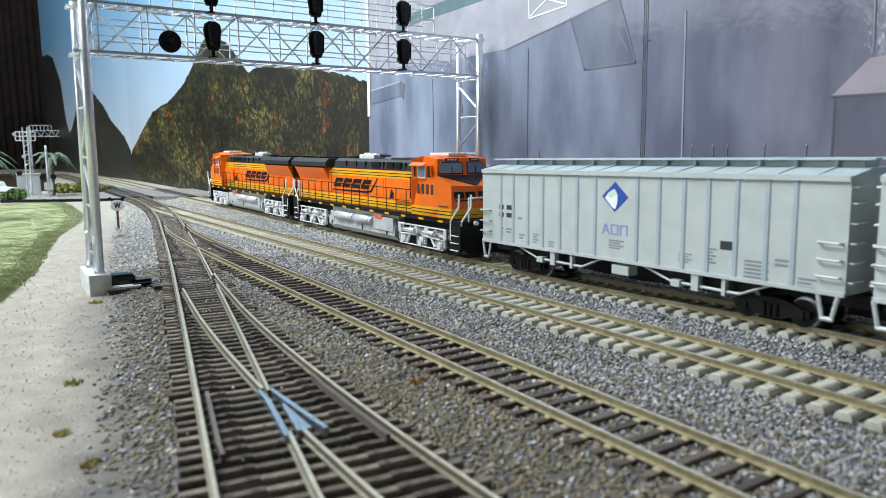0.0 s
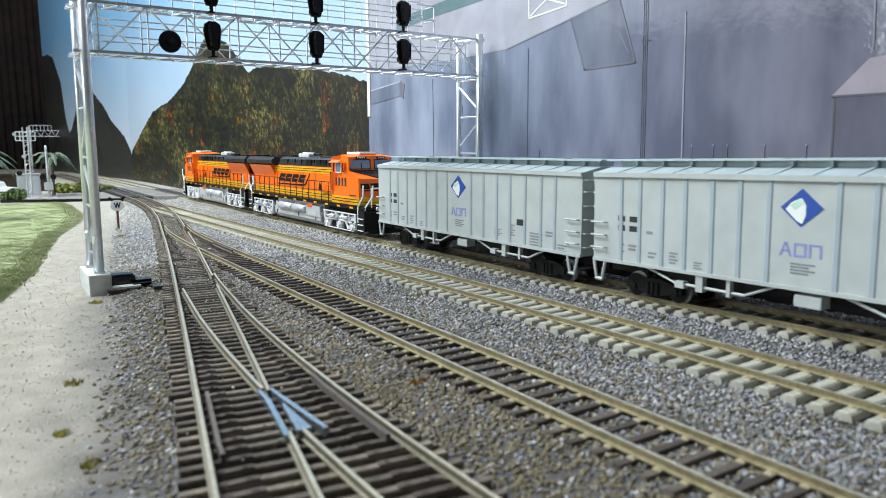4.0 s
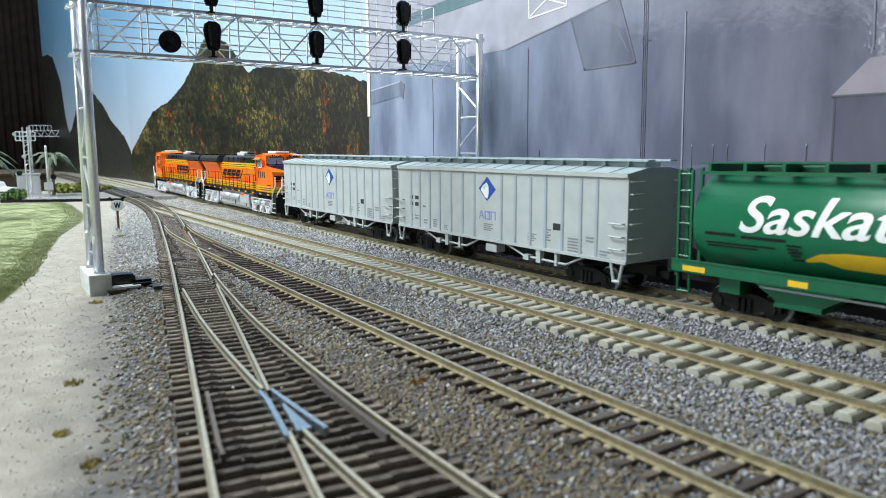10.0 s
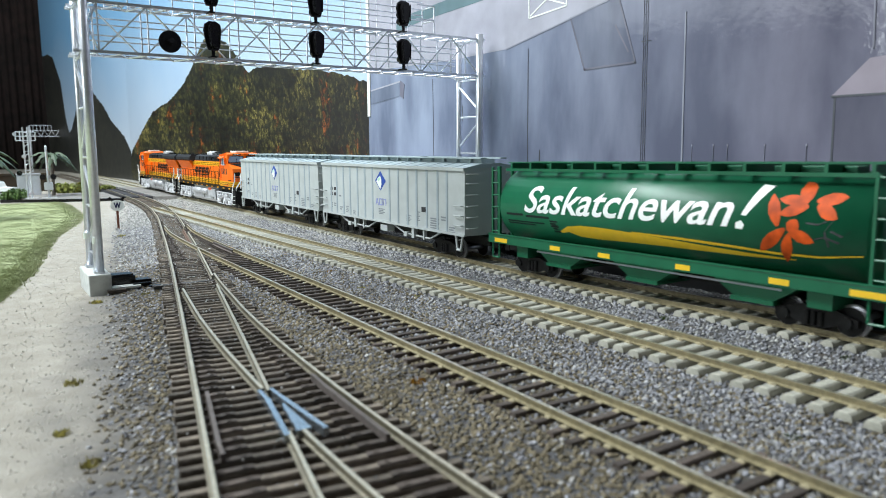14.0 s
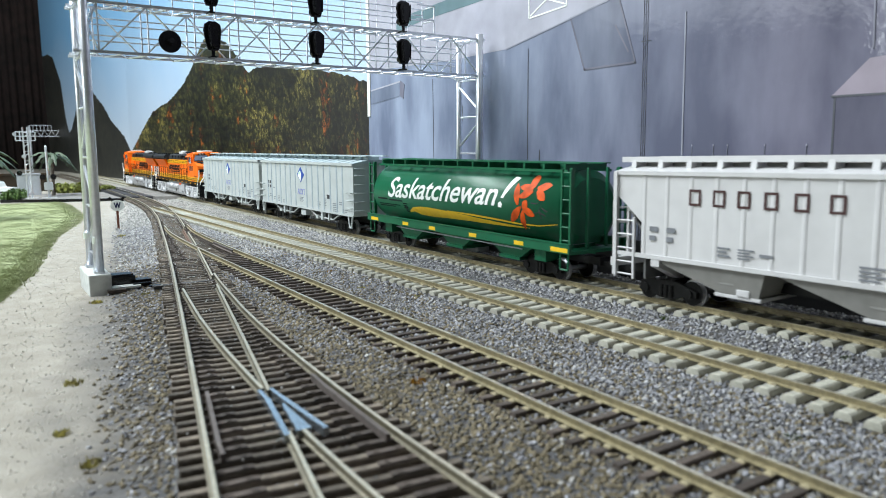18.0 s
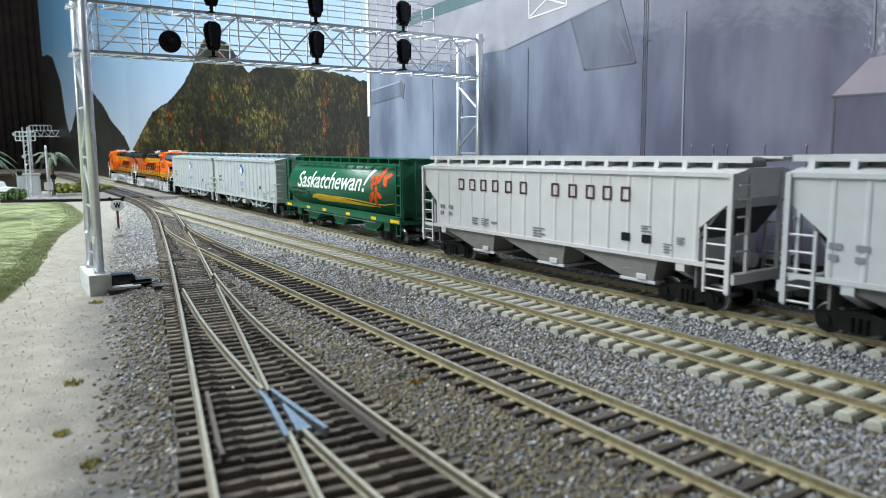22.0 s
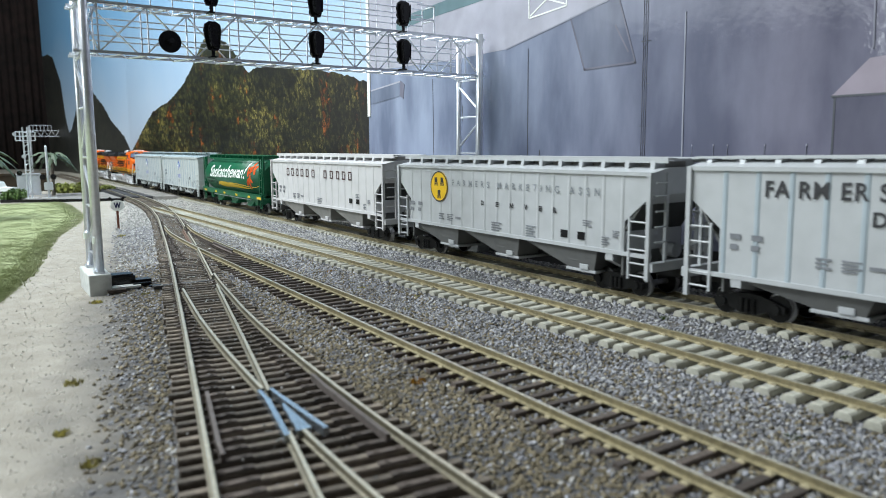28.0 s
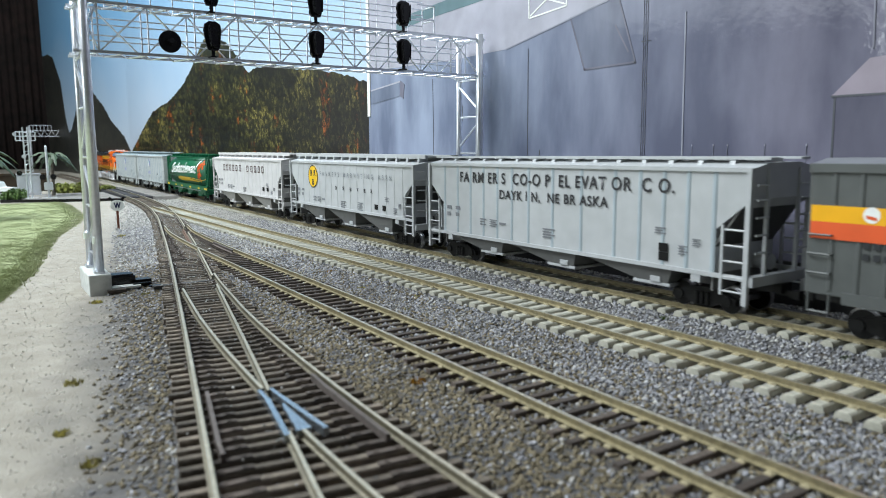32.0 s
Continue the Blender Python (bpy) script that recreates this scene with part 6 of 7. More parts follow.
M_NAVY = mat("navy_decal", (0.008, 0.015, 0.07), 0.5, 0, 0.05, 300)
M_MAROON = mat("dark_maroon_decal", (0.055, 0.02, 0.02), 0.5, 0, 0.1, 300)
for s in (-1, 1):
    m, x = -s, s * (W2 - 0.19)
    block_letters(foster, x, [m * y for y in (64.4, 54.5, 45.0, 35.2, 24.9, 13.7, -8.2, -19.2, -29.7, -39.3, -49.1)], 38.8, 4.9, 5.9, s)
    for car in (foster, market, coop):
        z = {foster: 23.2, market: 21.4, coop: 18.9}[car]
        y = -50 if car is not coop else -62
        for k in (0, 1):
            yy = m * (y - 10.5 * k + (3.6 if car is market else 0)) if car is not coop else m * y
            zz = z if car is not coop else z + 3.4 * k - 1.5
            part("data_panel", plate(bm_new(), x, [(yy, zz), (yy + s * 4.4, zz), (yy + s * 4.4, zz + 3.3), (yy, zz + 3.3)], 0.12, s), M_LBLK, car, "black data panel")
        for yy, zz, w, h, n in ((82, 30, 4, 7, 2), (74, 30, 4, 7, 2), (52, 25, 5, 4, 3), (44, 25, 6, 4, 4), (36, 24, 5, 2, 1), (4, 24, 8, 5, 4), (-60, 30, 5, 3, 3), (-71, 24, 4, 4, 4), (-77, 27, 3.5, 3, 4)):
            part("data_mark", bars(bm_new(), x, m * yy, zz, w, h, n, s), M_DECALG2, car, "small grey stencilled data lines")
    badge = part("badge", rod(bm_new(), (s * (W2 - 0.6), m * 51.8, 39.6), (x + s * 0.14, m * 51.8, 39.6), 8.4, 40), M_YELLOW, market, "yellow round badge with dark rim")
    bm = bm_new()
    n = 40
    for k in range(n):
        a, b = 2 * math.pi * k / n, 2 * math.pi * (k + 1) / n
        plate(bm, x + s * 0.14, [(m * 51.8 + r * math.cos(t), 39.6 + r * math.sin(t)) for r, t in ((8.5, a), (8.5, b), (7.8, b), (7.8, a))], 0.06, s)
    part("rim", bm, M_DECALK, badge)
    for yy, zz in ((56.8, 40.0), (50.8, 40.0), (53.8, 33.0)):
        bm = bm_new()
        plate(bm, x + s * 0.14, [(m * yy + s * 0.6, zz), (m * yy + s * 1.6, zz), (m * yy + s * 1.9, zz + 2), (m * yy + s * 2.4, zz + 2), (m * yy + s * 2.8, zz), (m * yy + s * 3.8, zz), (m * yy + s * 3.2, zz + 4.6), (m * yy + s * 0.9, zz + 4.6)], 0.06, s)
        part("badge_shape", bm, M_DECALK, badge, "dark block in place of an initial")
    lettering("lettering", "FARMERS MARKETING ASSN", m * 38.8, 40.6, 108, 3.3, M_DECALG, market, x, s, 0, "grey spaced company lettering", 0.01, 2.2)
    for k, ch in enumerate("DENVER"):
        lettering("letter", ch, m * ((12.6, 0.5, -10.6, -21.3, -31.5, -41.3)[k]), 31.6, 2.3, 2.5, M_DECALK, market, x, s, 0, "small black spaced letter", 0.04)
    bm = bm_new()
    bars(bm, x, m * -22.5, 24.6, 7.0, 6.0, 5, s)
    part("data_mark", bm, M_DECALG, market, "grey stencilled data lines")
    lettering("lettering", "FA RM ER S  CO-O P  EL EVAT OR  C O.", m * 69.7, 42.9, 138, 5.5, M_DECALK, coop, x, s, 0, "black company lettering", 0.02, 1.15)
    lettering("lettering", "DAYK I N,  NE BR ASKA", m * 36.0, 34.9, 71.5, 5.2, M_DECALK, coop, x, s, 0, "black town lettering", 0.02, 1.15)

# ---- ballast, in three colours ----
OCTA = np.array([(1, 0, 0), (-1, 0, 0), (0, 1, 0), (0, -1, 0), (0, 0, 1), (0, 0, -1)], float)
OFACE = np.array([(0, 2, 4), (2, 1, 4), (1, 3, 4), (3, 0, 4), (2, 0, 5), (1, 2, 5), (3, 1, 5), (0, 3, 5)])


def scatter(name, label, material, xs, ys, zs, rs, seed, flat=0.75, parent=None):
    g = np.random.RandomState(seed)
    n = len(xs)
    v = OCTA[None] * rs[:, None, None] * g.uniform(0.65, 1.25, (n, 6, 1))
    v += g.normal(0, 0.22, (n, 6, 3)) * rs[:, None, None]
    v[:, :, 2] *= flat
    a = g.uniform(0, 6.28, n)
    c, s = np.cos(a)[:, None], np.sin(a)[:, None]
    x = v[:, :, 0] * c - v[:, :, 1] * s
    y = v[:, :, 0] * s + v[:, :, 1] * c
    w = np.stack([x + xs[:, None], y + ys[:, None], v[:, :, 2] + zs[:, None]], -1).reshape(-1, 3) * K
    f = (OFACE[None] + np.arange(n)[:, None, None] * 6).reshape(-1, 3)
    me = bpy.data.meshes.new(name)
    me.vertices.add(len(w))
    me.vertices.foreach_set("co", w.ravel())
    me.loops.add(f.size)
    me.loops.foreach_set("vertex_index", f.ravel().astype(np.int32))
    me.polygons.add(len(f))
    me.polygons.foreach_set("loop_start", np.arange(0, f.size, 3).astype(np.int32))
    me.update()
    me.validate()
    me.materials.append(material)
    ob = new(name, me)
    return tagged(ob, label, "gravel", "", "stuff")


def ballast(n, seed, x0, x1, y0, y1, r0, r1, keep):
    g = np.random.RandomState(seed)
    x, y = g.uniform(x0, x1, n), y0 + (y1 - y0) * g.uniform(0, 1, n) ** 1.25
    ok = keep(x, y, g.uniform(0, 1, n))
    x, y = x[ok], y[ok]
    z = np.array([ground_z(a, b) for a, b in zip(x, y)])
    r = g.uniform(r0, r1, len(x))
    return x, y, z + 0.1 * r, r


def in_yard(x, y, u):
    edge = x - 0.165 * y + 12
    return (u < np.clip(edge / 22, 0.0, 1)) & (x > 0.03 * y - 6) & (x < 272)


def grey_zone(x, y, u):
    # few grey stones on the old bed of the ladder and on the warm strip beside it
    ladder_x = 16.5 + 0.197 * y
    bed = (x > ladder_x - 14) & (x < np.maximum(ladder_x, 66) + 15) & (y < 330)
    bank = (x < ladder_x - 13) & (y < 420)
    warm = np.exp(-((x - 90) / 38.0) ** 2) * np.clip((330 - y) / 160, 0, 1)
    v = np.random.RandomState(18).uniform(0, 1, len(x))
    return in_yard(x, y, u) & (v > np.where(bed, 0.8, np.where(bank, 0.55, 0.8 * warm)))


def brown_zone(x, y, u):
    # warmer, older gravel between the ladder and the brown-tie track
    f = np.maximum(np.exp(-((x - 88) / 42.0) ** 2), 0.8 * (x < 16 + 0.197 * y) * np.clip((320 - y) / 120, 0, 1)) * np.clip((460 - y) / 200, 0, 1)
    ladder_x = 16.5 + 0.197 * y
    bed = (x > ladder_x - 15) & (x < np.maximum(ladder_x, 66) + 15) & (y < 340)
    v = np.random.RandomState(8).uniform(0, 1, len(x))
    return in_yard(x, y, u) & (v < np.where(bed, 0.22, 0.26 + 0.7 * f))


scatter("grey_ballast", "loose grey ballast stones round the tracks", M_STONE, *ballast(100000, 11, 5, 272, 40, 640, 0.45, 0.98, grey_zone), 1)
scatter("pale_ballast", "pale ballast stones scattered among the grey", M_WSTONE, *ballast(34000, 12, 5, 272, 40, 760, 0.45, 1.0, grey_zone), 2)
scatter("brown_ballast", "brown old ballast stones between the tracks", M_BSTONE, *ballast(90000, 13, 0, 200, 40, 520, 0.42, 0.95, brown_zone), 3)
scatter("far_ballast", "pale ballast stones beyond the turnouts", M_WSTONE, *ballast(26000, 14, 60, 272, 420, 1000, 0.5, 1.1, in_yard), 4)
scatter("sand_grit", "fine pale grit on the sandy path", mat("sandy_grit", (0.46, 0.435, 0.385), 0.95, 0, 0.2, 400, world_space=True, island=0.3), *ballast(9000, 15, -20, 110, 70, 800, 0.2, 0.5, lambda x, y, u: (x - 0.165 * y < 2) & (x > 0.03 * y - 8)), 5)


def spilt(n, seed):
    g = np.random.RandomState(seed)
    y = g.uniform(70, 720, n)
    x = np.array([across(LINE_A, b) for b in y]) + g.uniform(-15, 15, n) + np.where(y < 330, g.uniform(0, 14, n), 0)
    ok = g.uniform(0, 1, n) < np.clip((y - 120) / 260, 0.1, 1.0)
    x, y = x[ok], y[ok]
    return x, y, np.full(len(x), -2.0), g.uniform(0.25, 0.6, len(x))


scatter("spilt_ballast", "small grey stones spilt over the ladder ties", M_WSTONE, *spilt(2100, 31), 6)


def tuft(x, y, r, material, n=40):
    g = random.Random(int(x * 7 + y * 13))
    v, f = [], []
    for i in range(n):
        a, d = g.uniform(0, 6.28), r * math.sqrt(g.random())
        bx, by, bz = x + d * math.cos(a), y + d * math.sin(a), ground_z(x, y)
        h = g.uniform(0.6, 1.6) * r * 0.45
        lx, ly = g.uniform(-0.5, 0.5) * r * 0.4, g.uniform(-0.5, 0.5) * r * 0.4
        k = len(v)
        v += [((bx - 0.25) * K, by * K, bz * K), ((bx + 0.25) * K, (by + 0.1) * K, bz * K), ((bx + lx) * K, (by + ly) * K, (bz + h) * K)]
        f.append((k, k + 1, k + 2))
    return tagged(mesh_part("weed_tuft", v, f, material), "small tuft of yellow-green weeds in the gravel", "weeds", "weed tufts", "stuff")


M_TUFTG = mat("green_tuft", (0.13, 0.20, 0.05), 0.9, 0, 0.3, 900, island=0.4)
M_OCHRE = mat("ochre_tuft", (0.45, 0.26, 0.03), 0.9, 0, 0.3, 900, island=0.4)
for i, (x, y, r) in enumerate(((99.4, 162, 2.4), (50.3, 144.7, 2.6), (151, 83.5, 2.2), (149.5, 295, 1.8), (155.6, 343, 1.8), (135, 404, 2), (19.7, 221.6, 2.6), (16.3, 161, 2.2), (92, 584, 3), (41, 336, 2.6), (117, 206, 1.2), (215, 104, 1.9), (214, 170.7, 2.0), (61.6, 336, 2.2), (13, 183.5, 2.0), (160, 262, 1.4), (120, 128, 1.4), (142, 240, 1.5))):
    tuft(x, y, r, M_OCHRE if i in (0, 4) else M_TUFTG if i in (1, 2, 11, 12) else M_MOSS, 60)

# ---- grass bank ----
EDGE = [(-80, -30), (150, -12), (240, -2), (295, -8), (345, 1), (366, 6.2), (396, 14.2), (438, 24), (493, 32.3), (533, 38.6), (617, 53), (700, 76), (788, 91), (942, 95), (1012, 90)]


def grass_bank():
    g = np.random.RandomState(21)
    v, f = [], []
    ys = np.arange(-80, 1012, 12.0)
    xs = [-1.0, -0.75, -0.5, -0.3, -0.18, -0.09, -0.04, 0.0]
    for y in ys:
        e = float(np.interp(y, [p[0] for p in EDGE], [p[1] for p in EDGE])) + g.uniform(-2.5, 2.5)
        for t in xs:
            x = e + t * 420
            v.append((x * K, y * K, (ground_z(x, y) + (0.7 if t < 0 else -0.4) + g.uniform(-0.04, 0.04)) * K))
    n = len(xs)
    for j in range(len(ys) - 1):
        for i in range(n - 1):
            f.append((j * n + i, j * n + i + 1, (j + 1) * n + i + 1, (j + 1) * n + i))
    bank = tagged(mesh_part("lawn", v, f, M_GRASSB, smooth=True), "pale green lawn beside the sandy path", "lawn", "", "structure")
    n = 42000
    y = 250 + 760 * g.uniform(0, 1, n) ** 1.2
    e = np.interp(y, [p[0] for p in EDGE], [p[1] for p in EDGE])
    x = e - (np.maximum(e - 0.03 * y + 6, 5)) * g.uniform(0, 1, n) ** 1.3 + g.normal(0, 1.2, n)
    z = np.array([ground_z(a, b) for a, b in zip(x, y)]) + 0.4
    h, lx, ly, w = g.uniform(0.4, 1.0, n), g.normal(0, 0.5, n), g.normal(0, 0.5, n), g.uniform(0.2, 0.4, n)
    p = np.stack([np.stack([x - w, y, z], -1), np.stack([x + w, y, z], -1), np.stack([x + lx, y + ly, z + h], -1)], 1).reshape(-1, 3) * K
    ob = mesh_part("grass", p.tolist(), np.arange(n * 3).reshape(-1, 3).tolist(), M_GRASSB)
    return tagged(ob, "short pale green model grass", "grass", "", "stuff")


grass_bank()

# ---- trackside things ----


def whistle_post():
    t = thing("whistle_post", "oval white whistle sign on a rusty post", "sign", (100, 645, -5))
    part("post", box(bm_new(), -0.9, 0.9, -0.5, 0.5, -1, 19, 0.15), M_RUST, t, "rusty brown post")
    bm = bm_new()
    pts = [(5.6 * math.cos(a), 18.8 + 4.6 * math.sin(a)) for a in np.linspace(0, 2 * math.pi, 28, endpoint=False)]
    prism(bm, [(math.copysign(abs(p[0]) ** 0.85 * 1.25, p[0]), p[1]) for p in pts], "y", -1.2, -0.6)
    plate_ob = part("sign_plate", bm, M_DECALW, t, "white oval plate")
    cu = bpy.data.curves.new("letter", "FONT")
    cu.body, cu.size, cu.offset = "W", 1.0, 0.06
    tmp = bpy.data.objects.new("letter", cu)
    scene.collection.objects.link(tmp)
    me = bpy.data.meshes.new_from_object(tmp.evaluated_get(bpy.context.evaluated_depsgraph_get()))
    bpy.data.objects.remove(tmp)
    co = np.array([v.co[:] for v in me.vertices])
    lo, hi = co.min(0), co.max(0)
    for v in me.vertices:
        v.co = ((-2.9 + 5.8 * (v.co.x - lo[0]) / (hi[0] - lo[0])) * K, -1.3 * K, (16.3 + 5.0 * (v.co.y - lo[1]) / (hi[1] - lo[1])) * K)
    me.materials.clear()
    me.materials.append(M_NAVY)
    ob = new("letter", me)
    ob.parent = plate_ob
    for s in (-1, 1):
        part("bracket", prism(bm_new(), [(s * 1.5, 22.4), (s * 5.2, 26.2), (s * 6.6, 24.8), (s * 3.2, 21.4)], "y", -0.5, 0.5), M_BLACK, t, "black corner bracket")


whistle_post()


def switch_machine():
    t = thing("switch_machine", "black switch machine with white bars beside the turnout", "switch machine", (56, 357, -4.6))
    part("case", box(bm_new(), -6, 6, 4, 13, 0, 5.4, 0.5), M_BLACK, t, "black machine case")
    part("lid", box(bm_new(), -5.2, 5.2, 4.8, 12.2, 5.4, 6.2, 0.3), M_BLACK, t)
    part("motor", box(bm_new(), 5, 13, 3, 9, 0, 3.2, 0.5), M_BLACK, t)
    for y in (-3.2, 0.2):
        part("white_bar", box(bm_new(), -9.5, 7.0, y, y + 1.9, 0.6, 1.7, 0.2), M_DECALW, t, "white wooden bar")
    part("rod", box(bm_new(), 10, 24, -6, -4, 0.4, 1.4), M_BLACK, t, "black throw rod")
    part("rod", box(bm_new(), 4, 12, -1, 2.4, 1.2, 2.2), M_BLACK, t, "black throw rod")
    part("base_tie", box(bm_new(), -8, 0, -7, -3.4, -0.4, 1.2, 0.2), M_TIE, t)


switch_machine()


def crossing():
    road = thing("road", "pale asphalt road with grade crossing panels", "road", kind="structure")
    def strip(name, pts, z, material, label=""):
        b = prism(bm_new(), pts, "z", -8, z)
        part(name, b, material, road, label)
    strip("carriageway", [(-300, 1090), (28, 1047), (88, 1016), (160, 985), (160, 1146), (99, 1148), (-300, 1175)], -2.6, M_ROAD, "pale asphalt carriageway")
    strip("verge", [(28, 1040), (88, 1009), (160, 978), (160, 985), (88, 1016), (28, 1047)], -2.2, M_BLACK, "dark road edge")
    strip("crossing_panel", [(184, 968), (184, 1235), (193, 1235), (193, 966)], -0.25, M_DROAD)
    strip("crossing_panel", [(162, 985), (162, 1240), (164, 1240), (164, 984)], -0.3, M_DROAD)
    strip("crossing_panel", [(167, 982), (170, 1240), (180.6, 1240), (178, 970)], -0.3, M_DROAD, "dark rubber crossing panel")
    strip("crossing_panel", [(195, 962), (195, 1225), (224, 1205), (224, 948)], -0.4, M_ROAD, "pale crossing slab")
    strip("crossing_panel", [(226.8, 948), (226.8, 1150), (241.4, 1140), (241.4, 941)], -0.3, M_DROAD, "dark rubber crossing panel")
    strip("crossing_panel", [(244, 940), (244, 1140), (281, 1110), (281, 918)], -0.4, M_ROAD, "pale crossing slab")


crossing()


def crossing_signal(x, y, h, big):
    t = thing("crossing_signal", "silver grade crossing signal mast with flashers" if not big else "silver cantilever grade crossing signal mast", "crossing signal", (x, y, -4.6), group="crossing signals")
    part("base", box(bm_new(), -9, 9, -5, 5, -1, 2.2, 0.4), M_CONC, t)
    if big:
        for dx in (-2.6, 2.6):
            part("mast", rod(bm_new(), (dx, 0, 0), (dx, 0, h), 1.0, 8), M_SILVER, t)
        for i in range(int(h / 6)):
            part("brace", rod(bm_new(), (-2.6, 0, i * 6 + 2), (2.6, 0, i * 6 + (6 if i % 2 else 2)), 0.5, 6), M_SILVER, t)
        for s in (-1, 1):
            bm = bm_new()
            for a, b in (((0, h - 6), (11, h - 6)), ((0, h - 17), (11, h - 17)), ((11, h - 17), (11, h - 6)), ((6, h - 17), (6, h - 6)), ((0, h - 11.5), (11, h - 11.5))):
                rod(bm, (s * a[0], 0, a[1]), (s * b[0], 0, b[1]), 0.8, 6)
            part("arm_frame", bm, M_SILVER, t, "silver lattice arm")
        part("flasher", rod(bm_new(), (-12, -2, h - 9), (-12, 1, h - 9), 2.4, 12), M_SILVER, t)
        part("flasher", rod(bm_new(), (-10, -3, h * 0.37), (-10, 0, h * 0.37), 3.2, 14), M_BLACK, t, "black round flasher")
        part("flasher", rod(bm_new(), (-3.5, -3, h * 0.6), (-3.5, 0, h * 0.6), 2.5, 14), M_SILVER, t)
    else:
        part("mast", rod(bm_new(), (0, 0, 0), (0, 0, h), 1.5, 10), M_SILVER, t)
        part("cap", rod(bm_new(), (0, 0, h), (0, 0, h + 2), 1.8, 10, 0.6), M_SILVER, t)
        part("gate_box", box(bm_new(), -5, 5, -4, 4, 12, 22, 0.6), M_SILVER, t, "silver gate mechanism box")
        for s in (-1, 1):
            part("flasher", rod(bm_new(), (s * 6, -3, 29), (s * 6, 0, 29), 3.6, 16), M_BLACK, t, "black round flasher")
        part("cross_arm", rod(bm_new(), (-6, 0, 29), (6, 0, 29), 0.7, 6), M_SILVER, t)
    return t


crossing_signal(62, 1062, 93, True)
crossing_signal(83.5, 1058, 68, False)


def cabinet():
    t = thing("relay_cabinet", "pale silver relay cabinet by the road crossing", "cabinet", (66, 1140, -5))
    part("case", box(bm_new(), -14, 14, -8, 8, 0, 30, 0.8), M_SILVER, t)
    part("roof", box(bm_new(), -15, 15, -9, 9, 30, 32, 0.5), M_SILVER, t)
    for s in (-7, 7):
        part("door", box(bm_new(), s - 6, s + 6, -8.4, -8, 2, 28), M_SILVER, t)


cabinet()


def clump(name, label, x, y, z, r, h, material, n, seed, cat):
    t = thing(name, label, cat, (x, y, z), group=cat + "s")
    g = np.random.RandomState(seed)
    part("stem", rod(bm_new(), (0, 0, -1), (0, 0, h * 0.6), r * 0.06, 6, r * 0.03), M_RUST, t)
    v, f = [], []
    for i in range(n):
        d = g.normal(0, 1, 3)
        d /= np.linalg.norm(d)
        p = d * np.array([r, r, h * 0.55]) * (0.55 + 0.5 * g.uniform()) * (1 + 0.25 * math.sin(3 * d[0] + 5 * d[1] + seed)) + np.array([0, 0, h * 0.5])
        p[2] = max(p[2], 0)
        a, b = g.normal(0, 1, 3), g.normal(0, 1, 3)
        sz = r * 0.13
        k = len(v)
        v += [tuple((p - a * sz) * K), tuple((p + b * sz) * K), tuple((p + a * sz) * K), tuple((p - b * sz) * K)]
        f.append((k, k + 1, k + 2, k + 3))
    crown = mesh_part("foliage", v, f, material, t)
    return t


M_SHRUB = mat("yellow_green_shrub", (0.20, 0.22, 0.05), 0.8, 0, 0.4, 900, island=0.5)
for i, (x, y, r, h) in enumerate(((111, 1196, 12, 13), (127, 1192, 11, 12), (139, 1194, 12, 14), (152, 1190, 9, 9), (168, 1187, 10, 10), (178, 1200, 8, 8))):
    clump("shrub", "low yellow-green model shrub by the road", x, y, -5, r, h, M_SHRUB, 420, 30 + i, "shrub")
for i, (x, y, r, h) in enumerate(((42, 1052, 12, 13), (53, 1096, 8, 11))):
    clump("bush", "dark green model bush beside the crossing signal", x, y, -5, r, h, M_LEAVES, 500, 50 + i, "bush")


def palm(x, y, z, h, spread, seed):
    t = thing("palm_tree", "model palm tree with drooping blue-green fronds", "palm tree", (x, y, z), group="palm trees")
    g = random.Random(seed)
    part("trunk", rod(bm_new(), (0, 0, 0), (1.5, 0, h), 2.4, 10, 1.6), M_TIE2, t, "brown tapering trunk")
    for i in range(13):
        a = i * 2 * math.pi / 13 + g.uniform(-0.2, 0.2)
        up = g.uniform(0.1, 0.7)
        bm = bm_new()
        prev = None
        for k in range(9):
            u = k / 8
            r = spread * u
            zz = h + spread * (up * u - 0.95 * u * u)
            c = Vector((1.5 + r * math.cos(a), r * math.sin(a), zz))
            w = spread * 0.16 * math.sin(math.pi * min(1, 0.12 + u * 0.88)) * (1 if k % 2 else 0.55)
            side = Vector((-math.sin(a), math.cos(a), 0)) * w
            row = [bm.verts.new(c - side - Vector((0, 0, w * 0.5))), bm.verts.new(c), bm.verts.new(c + side - Vector((0, 0, w * 0.5)))]
            if prev:
                bm.faces.new((prev[0], prev[1], row[1], row[0]))
                bm.faces.new((prev[1], prev[2], row[2], row[1]))
            prev = row
        part("frond", bm, M_PALM, t)


palm(92, 1100, -5, 58, 32, 4)
palm(5, 800, -5, 62, 36, 9)


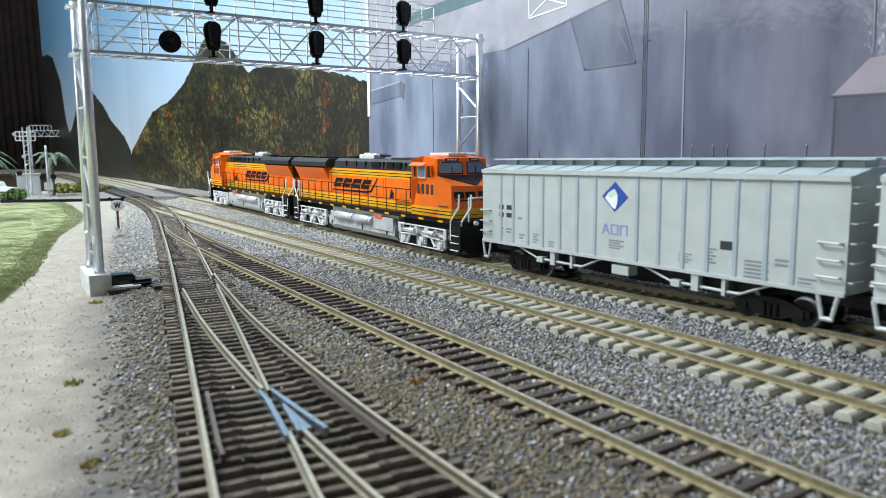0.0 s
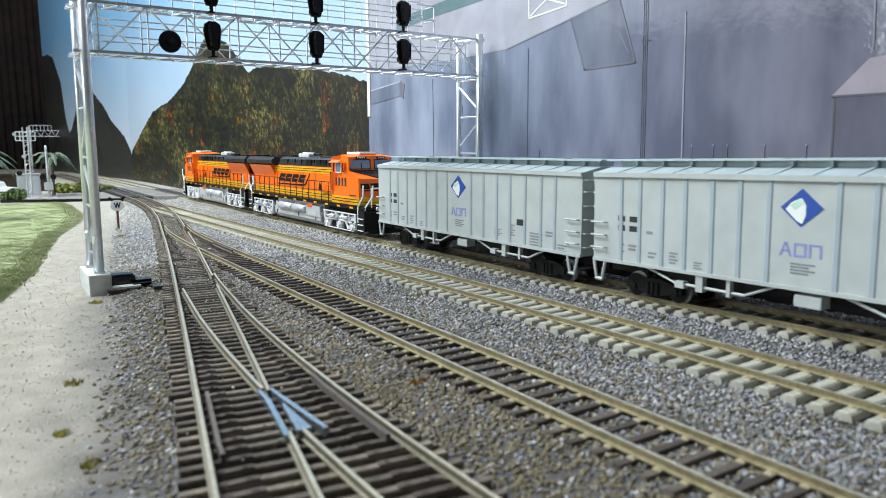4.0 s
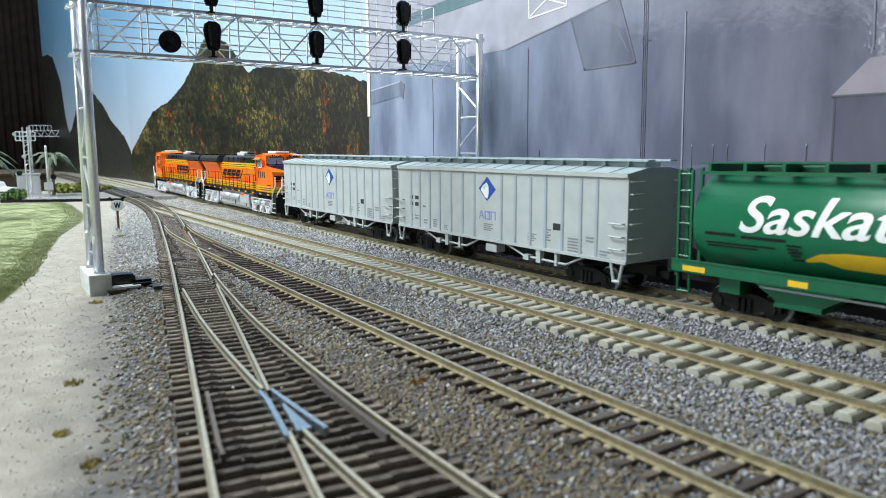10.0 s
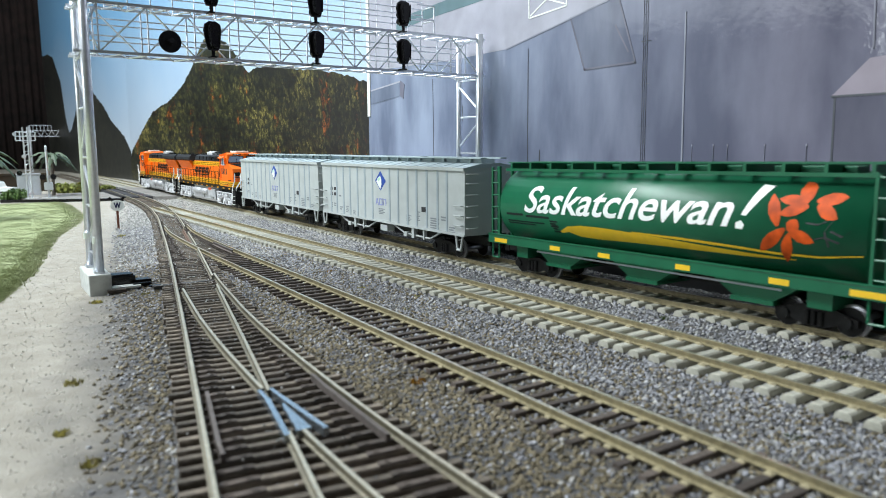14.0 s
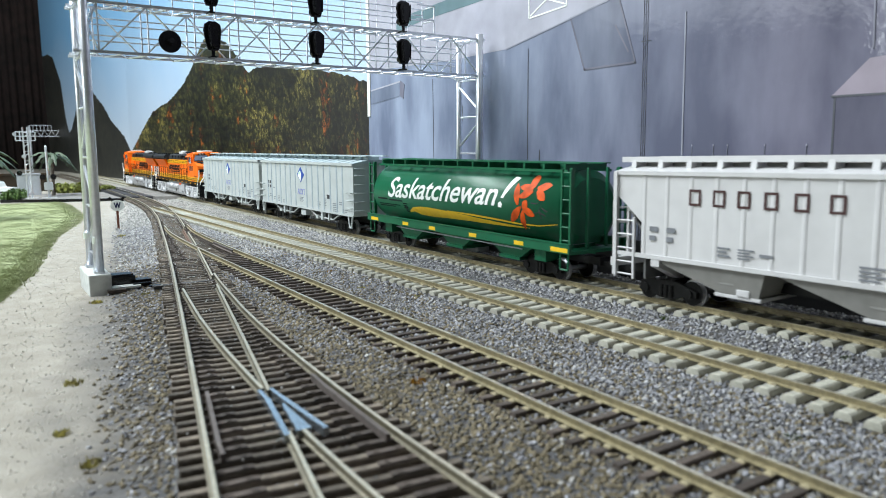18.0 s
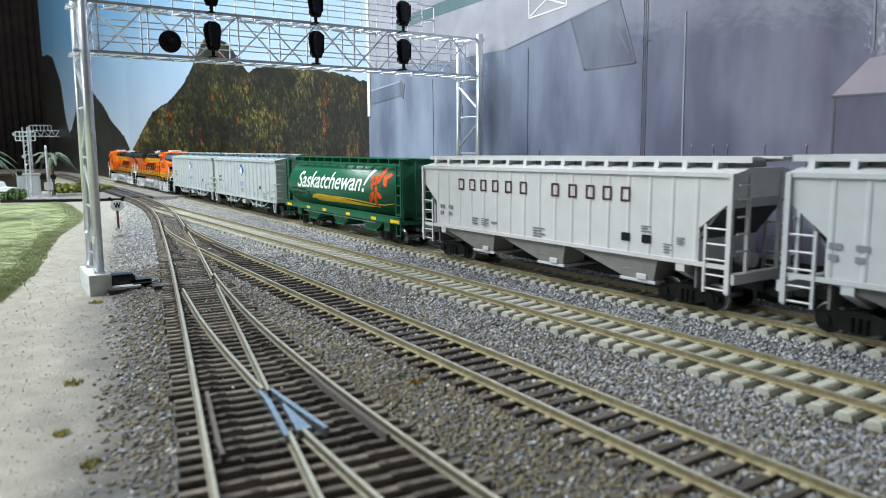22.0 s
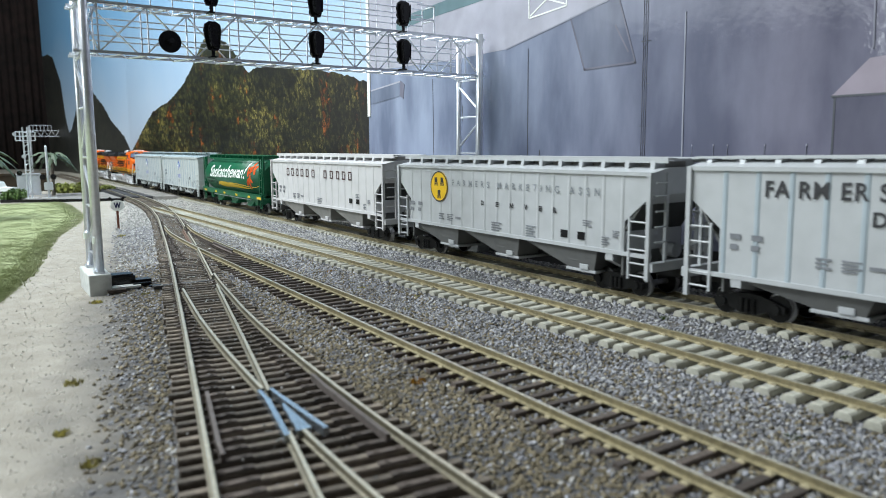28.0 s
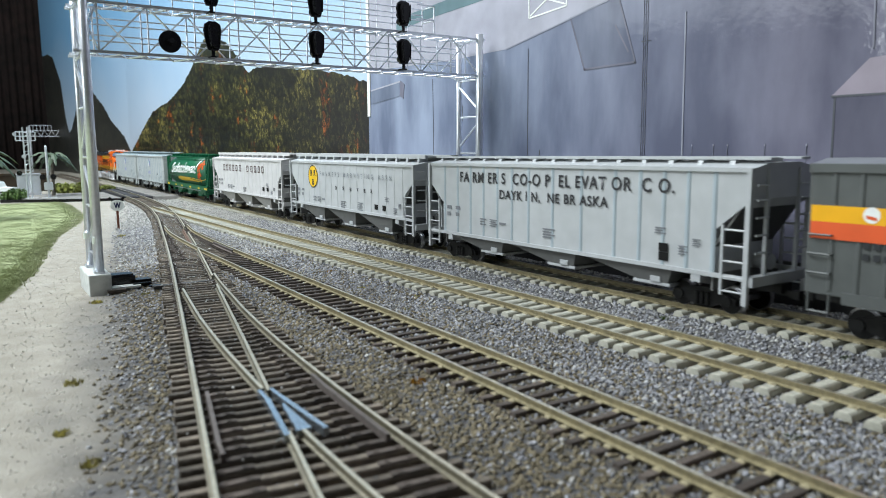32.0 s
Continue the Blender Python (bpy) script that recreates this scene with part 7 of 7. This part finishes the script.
def far_bridge():
    t = thing("distant_signal_bridge", "small silver signal bridge far down the line", "signal bridge", (0, 2300, -5))
    for x in (146, 232):
        for y in (0, 20):
            part("post", rod(bm_new(), (x, y, 0), (x, y, 128), 2.2, 8), M_SILVER, t)
    for z in (100, 116, 130):
        part("chord", rod(bm_new(), (146, 0, z), (238 if z < 120 else 200, 0, z), 1.0, 6), M_SILVER, t)
    for i in range(10):
        part("web_brace", rod(bm_new(), (146 + i * 9, 0, 100 if i % 2 else 116), (155 + i * 9, 0, 116 if i % 2 else 100), 0.8, 6), M_SILVER, t)
    for i in range(7):
        part("rail_post", rod(bm_new(), (146 + i * 9, 0, 116), (146 + i * 9, 0, 130), 0.8, 6), M_SILVER, t)


far_bridge()


def pickup(x, y, rz):
    t = thing("white_model_truck", "white model pickup truck parked by the road", "vehicle", (x, y, -2.6), rz)
    part("body", prism(bm_new(), [(-26, 5), (26, 5), (26, 10), (24, 13), (8, 14), (2, 21), (-10, 21), (-13, 14), (-26, 13)], "x", -10, 10), M_DECALW, t, "white body")
    for yy in (-16, 16):
        for s in (-1, 1):
            w = part("wheel", rod(bm_new(), (s * 8, yy, 4.4), (s * 10.6, yy, 4.4), 4.4, 18), M_BLACK, t, "black wheel")
            part("rim", rod(bm_new(), (s * 10.6, yy, 4.4), (s * 10.8, yy, 4.4), 2.4, 14), M_SILVER, w)
    for s in (-1, 1):
        part("side_window", prism(bm_new(), [(0, 14.4), (5, 14.4), (1, 20), (-9, 20), (-11, 14.6)], "x", s * 10, s * 10.15), M_GLASS, t)
    part("windshield", prism(bm_new(), [(7.4, 14.2), (2.2, 20.6), (2.6, 20.8), (7.9, 14.3)], "x", -8.5, 8.5), M_GLASS, t)
    part("bumper", box(bm_new(), -9.5, 9.5, 26, 27.2, 5, 8, 0.3), M_SILVER, t)


pickup(22, 1098, 62)

# ---- the line beyond the yard, on which the train waits to enter ----
slab("staging_shelf", M_EARTH, 196, 300, -1260, -421, -60, 0.3, "gravel-covered shelf carrying the main track", "shelf")
track("staging_track", "main track on tan ties leading into the yard", LINE_D, -1240, -120, 7.0, TIE_M)


# ---- what moves: the whole train, drawing away along its track ----
STATIONS = [288.3, 316.9, 345.1, 373.0, 399.9, 426.1, 452.8, 480.5, 508.5, 536.3, 563.8, 591.7, 619.6, 647.4, 676.0, 708.2, 741.6, 774.1, 807.3, 842.6, 879.1, 915.7, 953.8, 994.4, 1037.0, 1079.3, 1119.8, 1159.7, 1200.5, 1243.1, 1286.9, 1330.9, 1374.9]  # millimetres gone, second by second


def RUN(t):
    i = min(31, max(0, int(t)))
    p = [STATIONS[max(0, min(32, k))] for k in (i - 1, i, i + 1, i + 2)]
    if i == 0:
        p[0] = 2 * p[1] - p[2]
    if i == 31:
        p[3] = 2 * p[2] - p[1]
    u = t - i
    return p[1] + 0.5 * u * (p[2] - p[0] + u * (2 * p[0] - 5 * p[1] + 4 * p[2] - p[3] + u * (3 * (p[1] - p[2]) + p[3] - p[0])))


def motions():
    for car, offset in CARS:
        turn = 180.0 if car.get("turned") else 0.0
        rows = []
        for t in np.arange(0, 32.01, 1.0):
            y = RUN(t) + offset
            a, b = 0.8 * rise(y + 70), 0.8 * rise(y - 70)
            tip = math.degrees(math.atan((a - b) / 140)) * (-1 if turn else 1)
            rows.append((t, pose(234.1 * K, y * K, (a + b) / 2 * K, tip, 0, turn)))
        walk(car, rows)
    for axle, r, way in AXLES:
        base = axle.location.copy()
        rows = []
        for i in range(241):
            t = i * 4 / 30
            a = -(RUN(t) - RUN(0)) / r * way
            rows.append((t, Matrix.Translation(base) @ Matrix.Rotation(a, 4, "X")))
        walk(axle, rows)


motions()
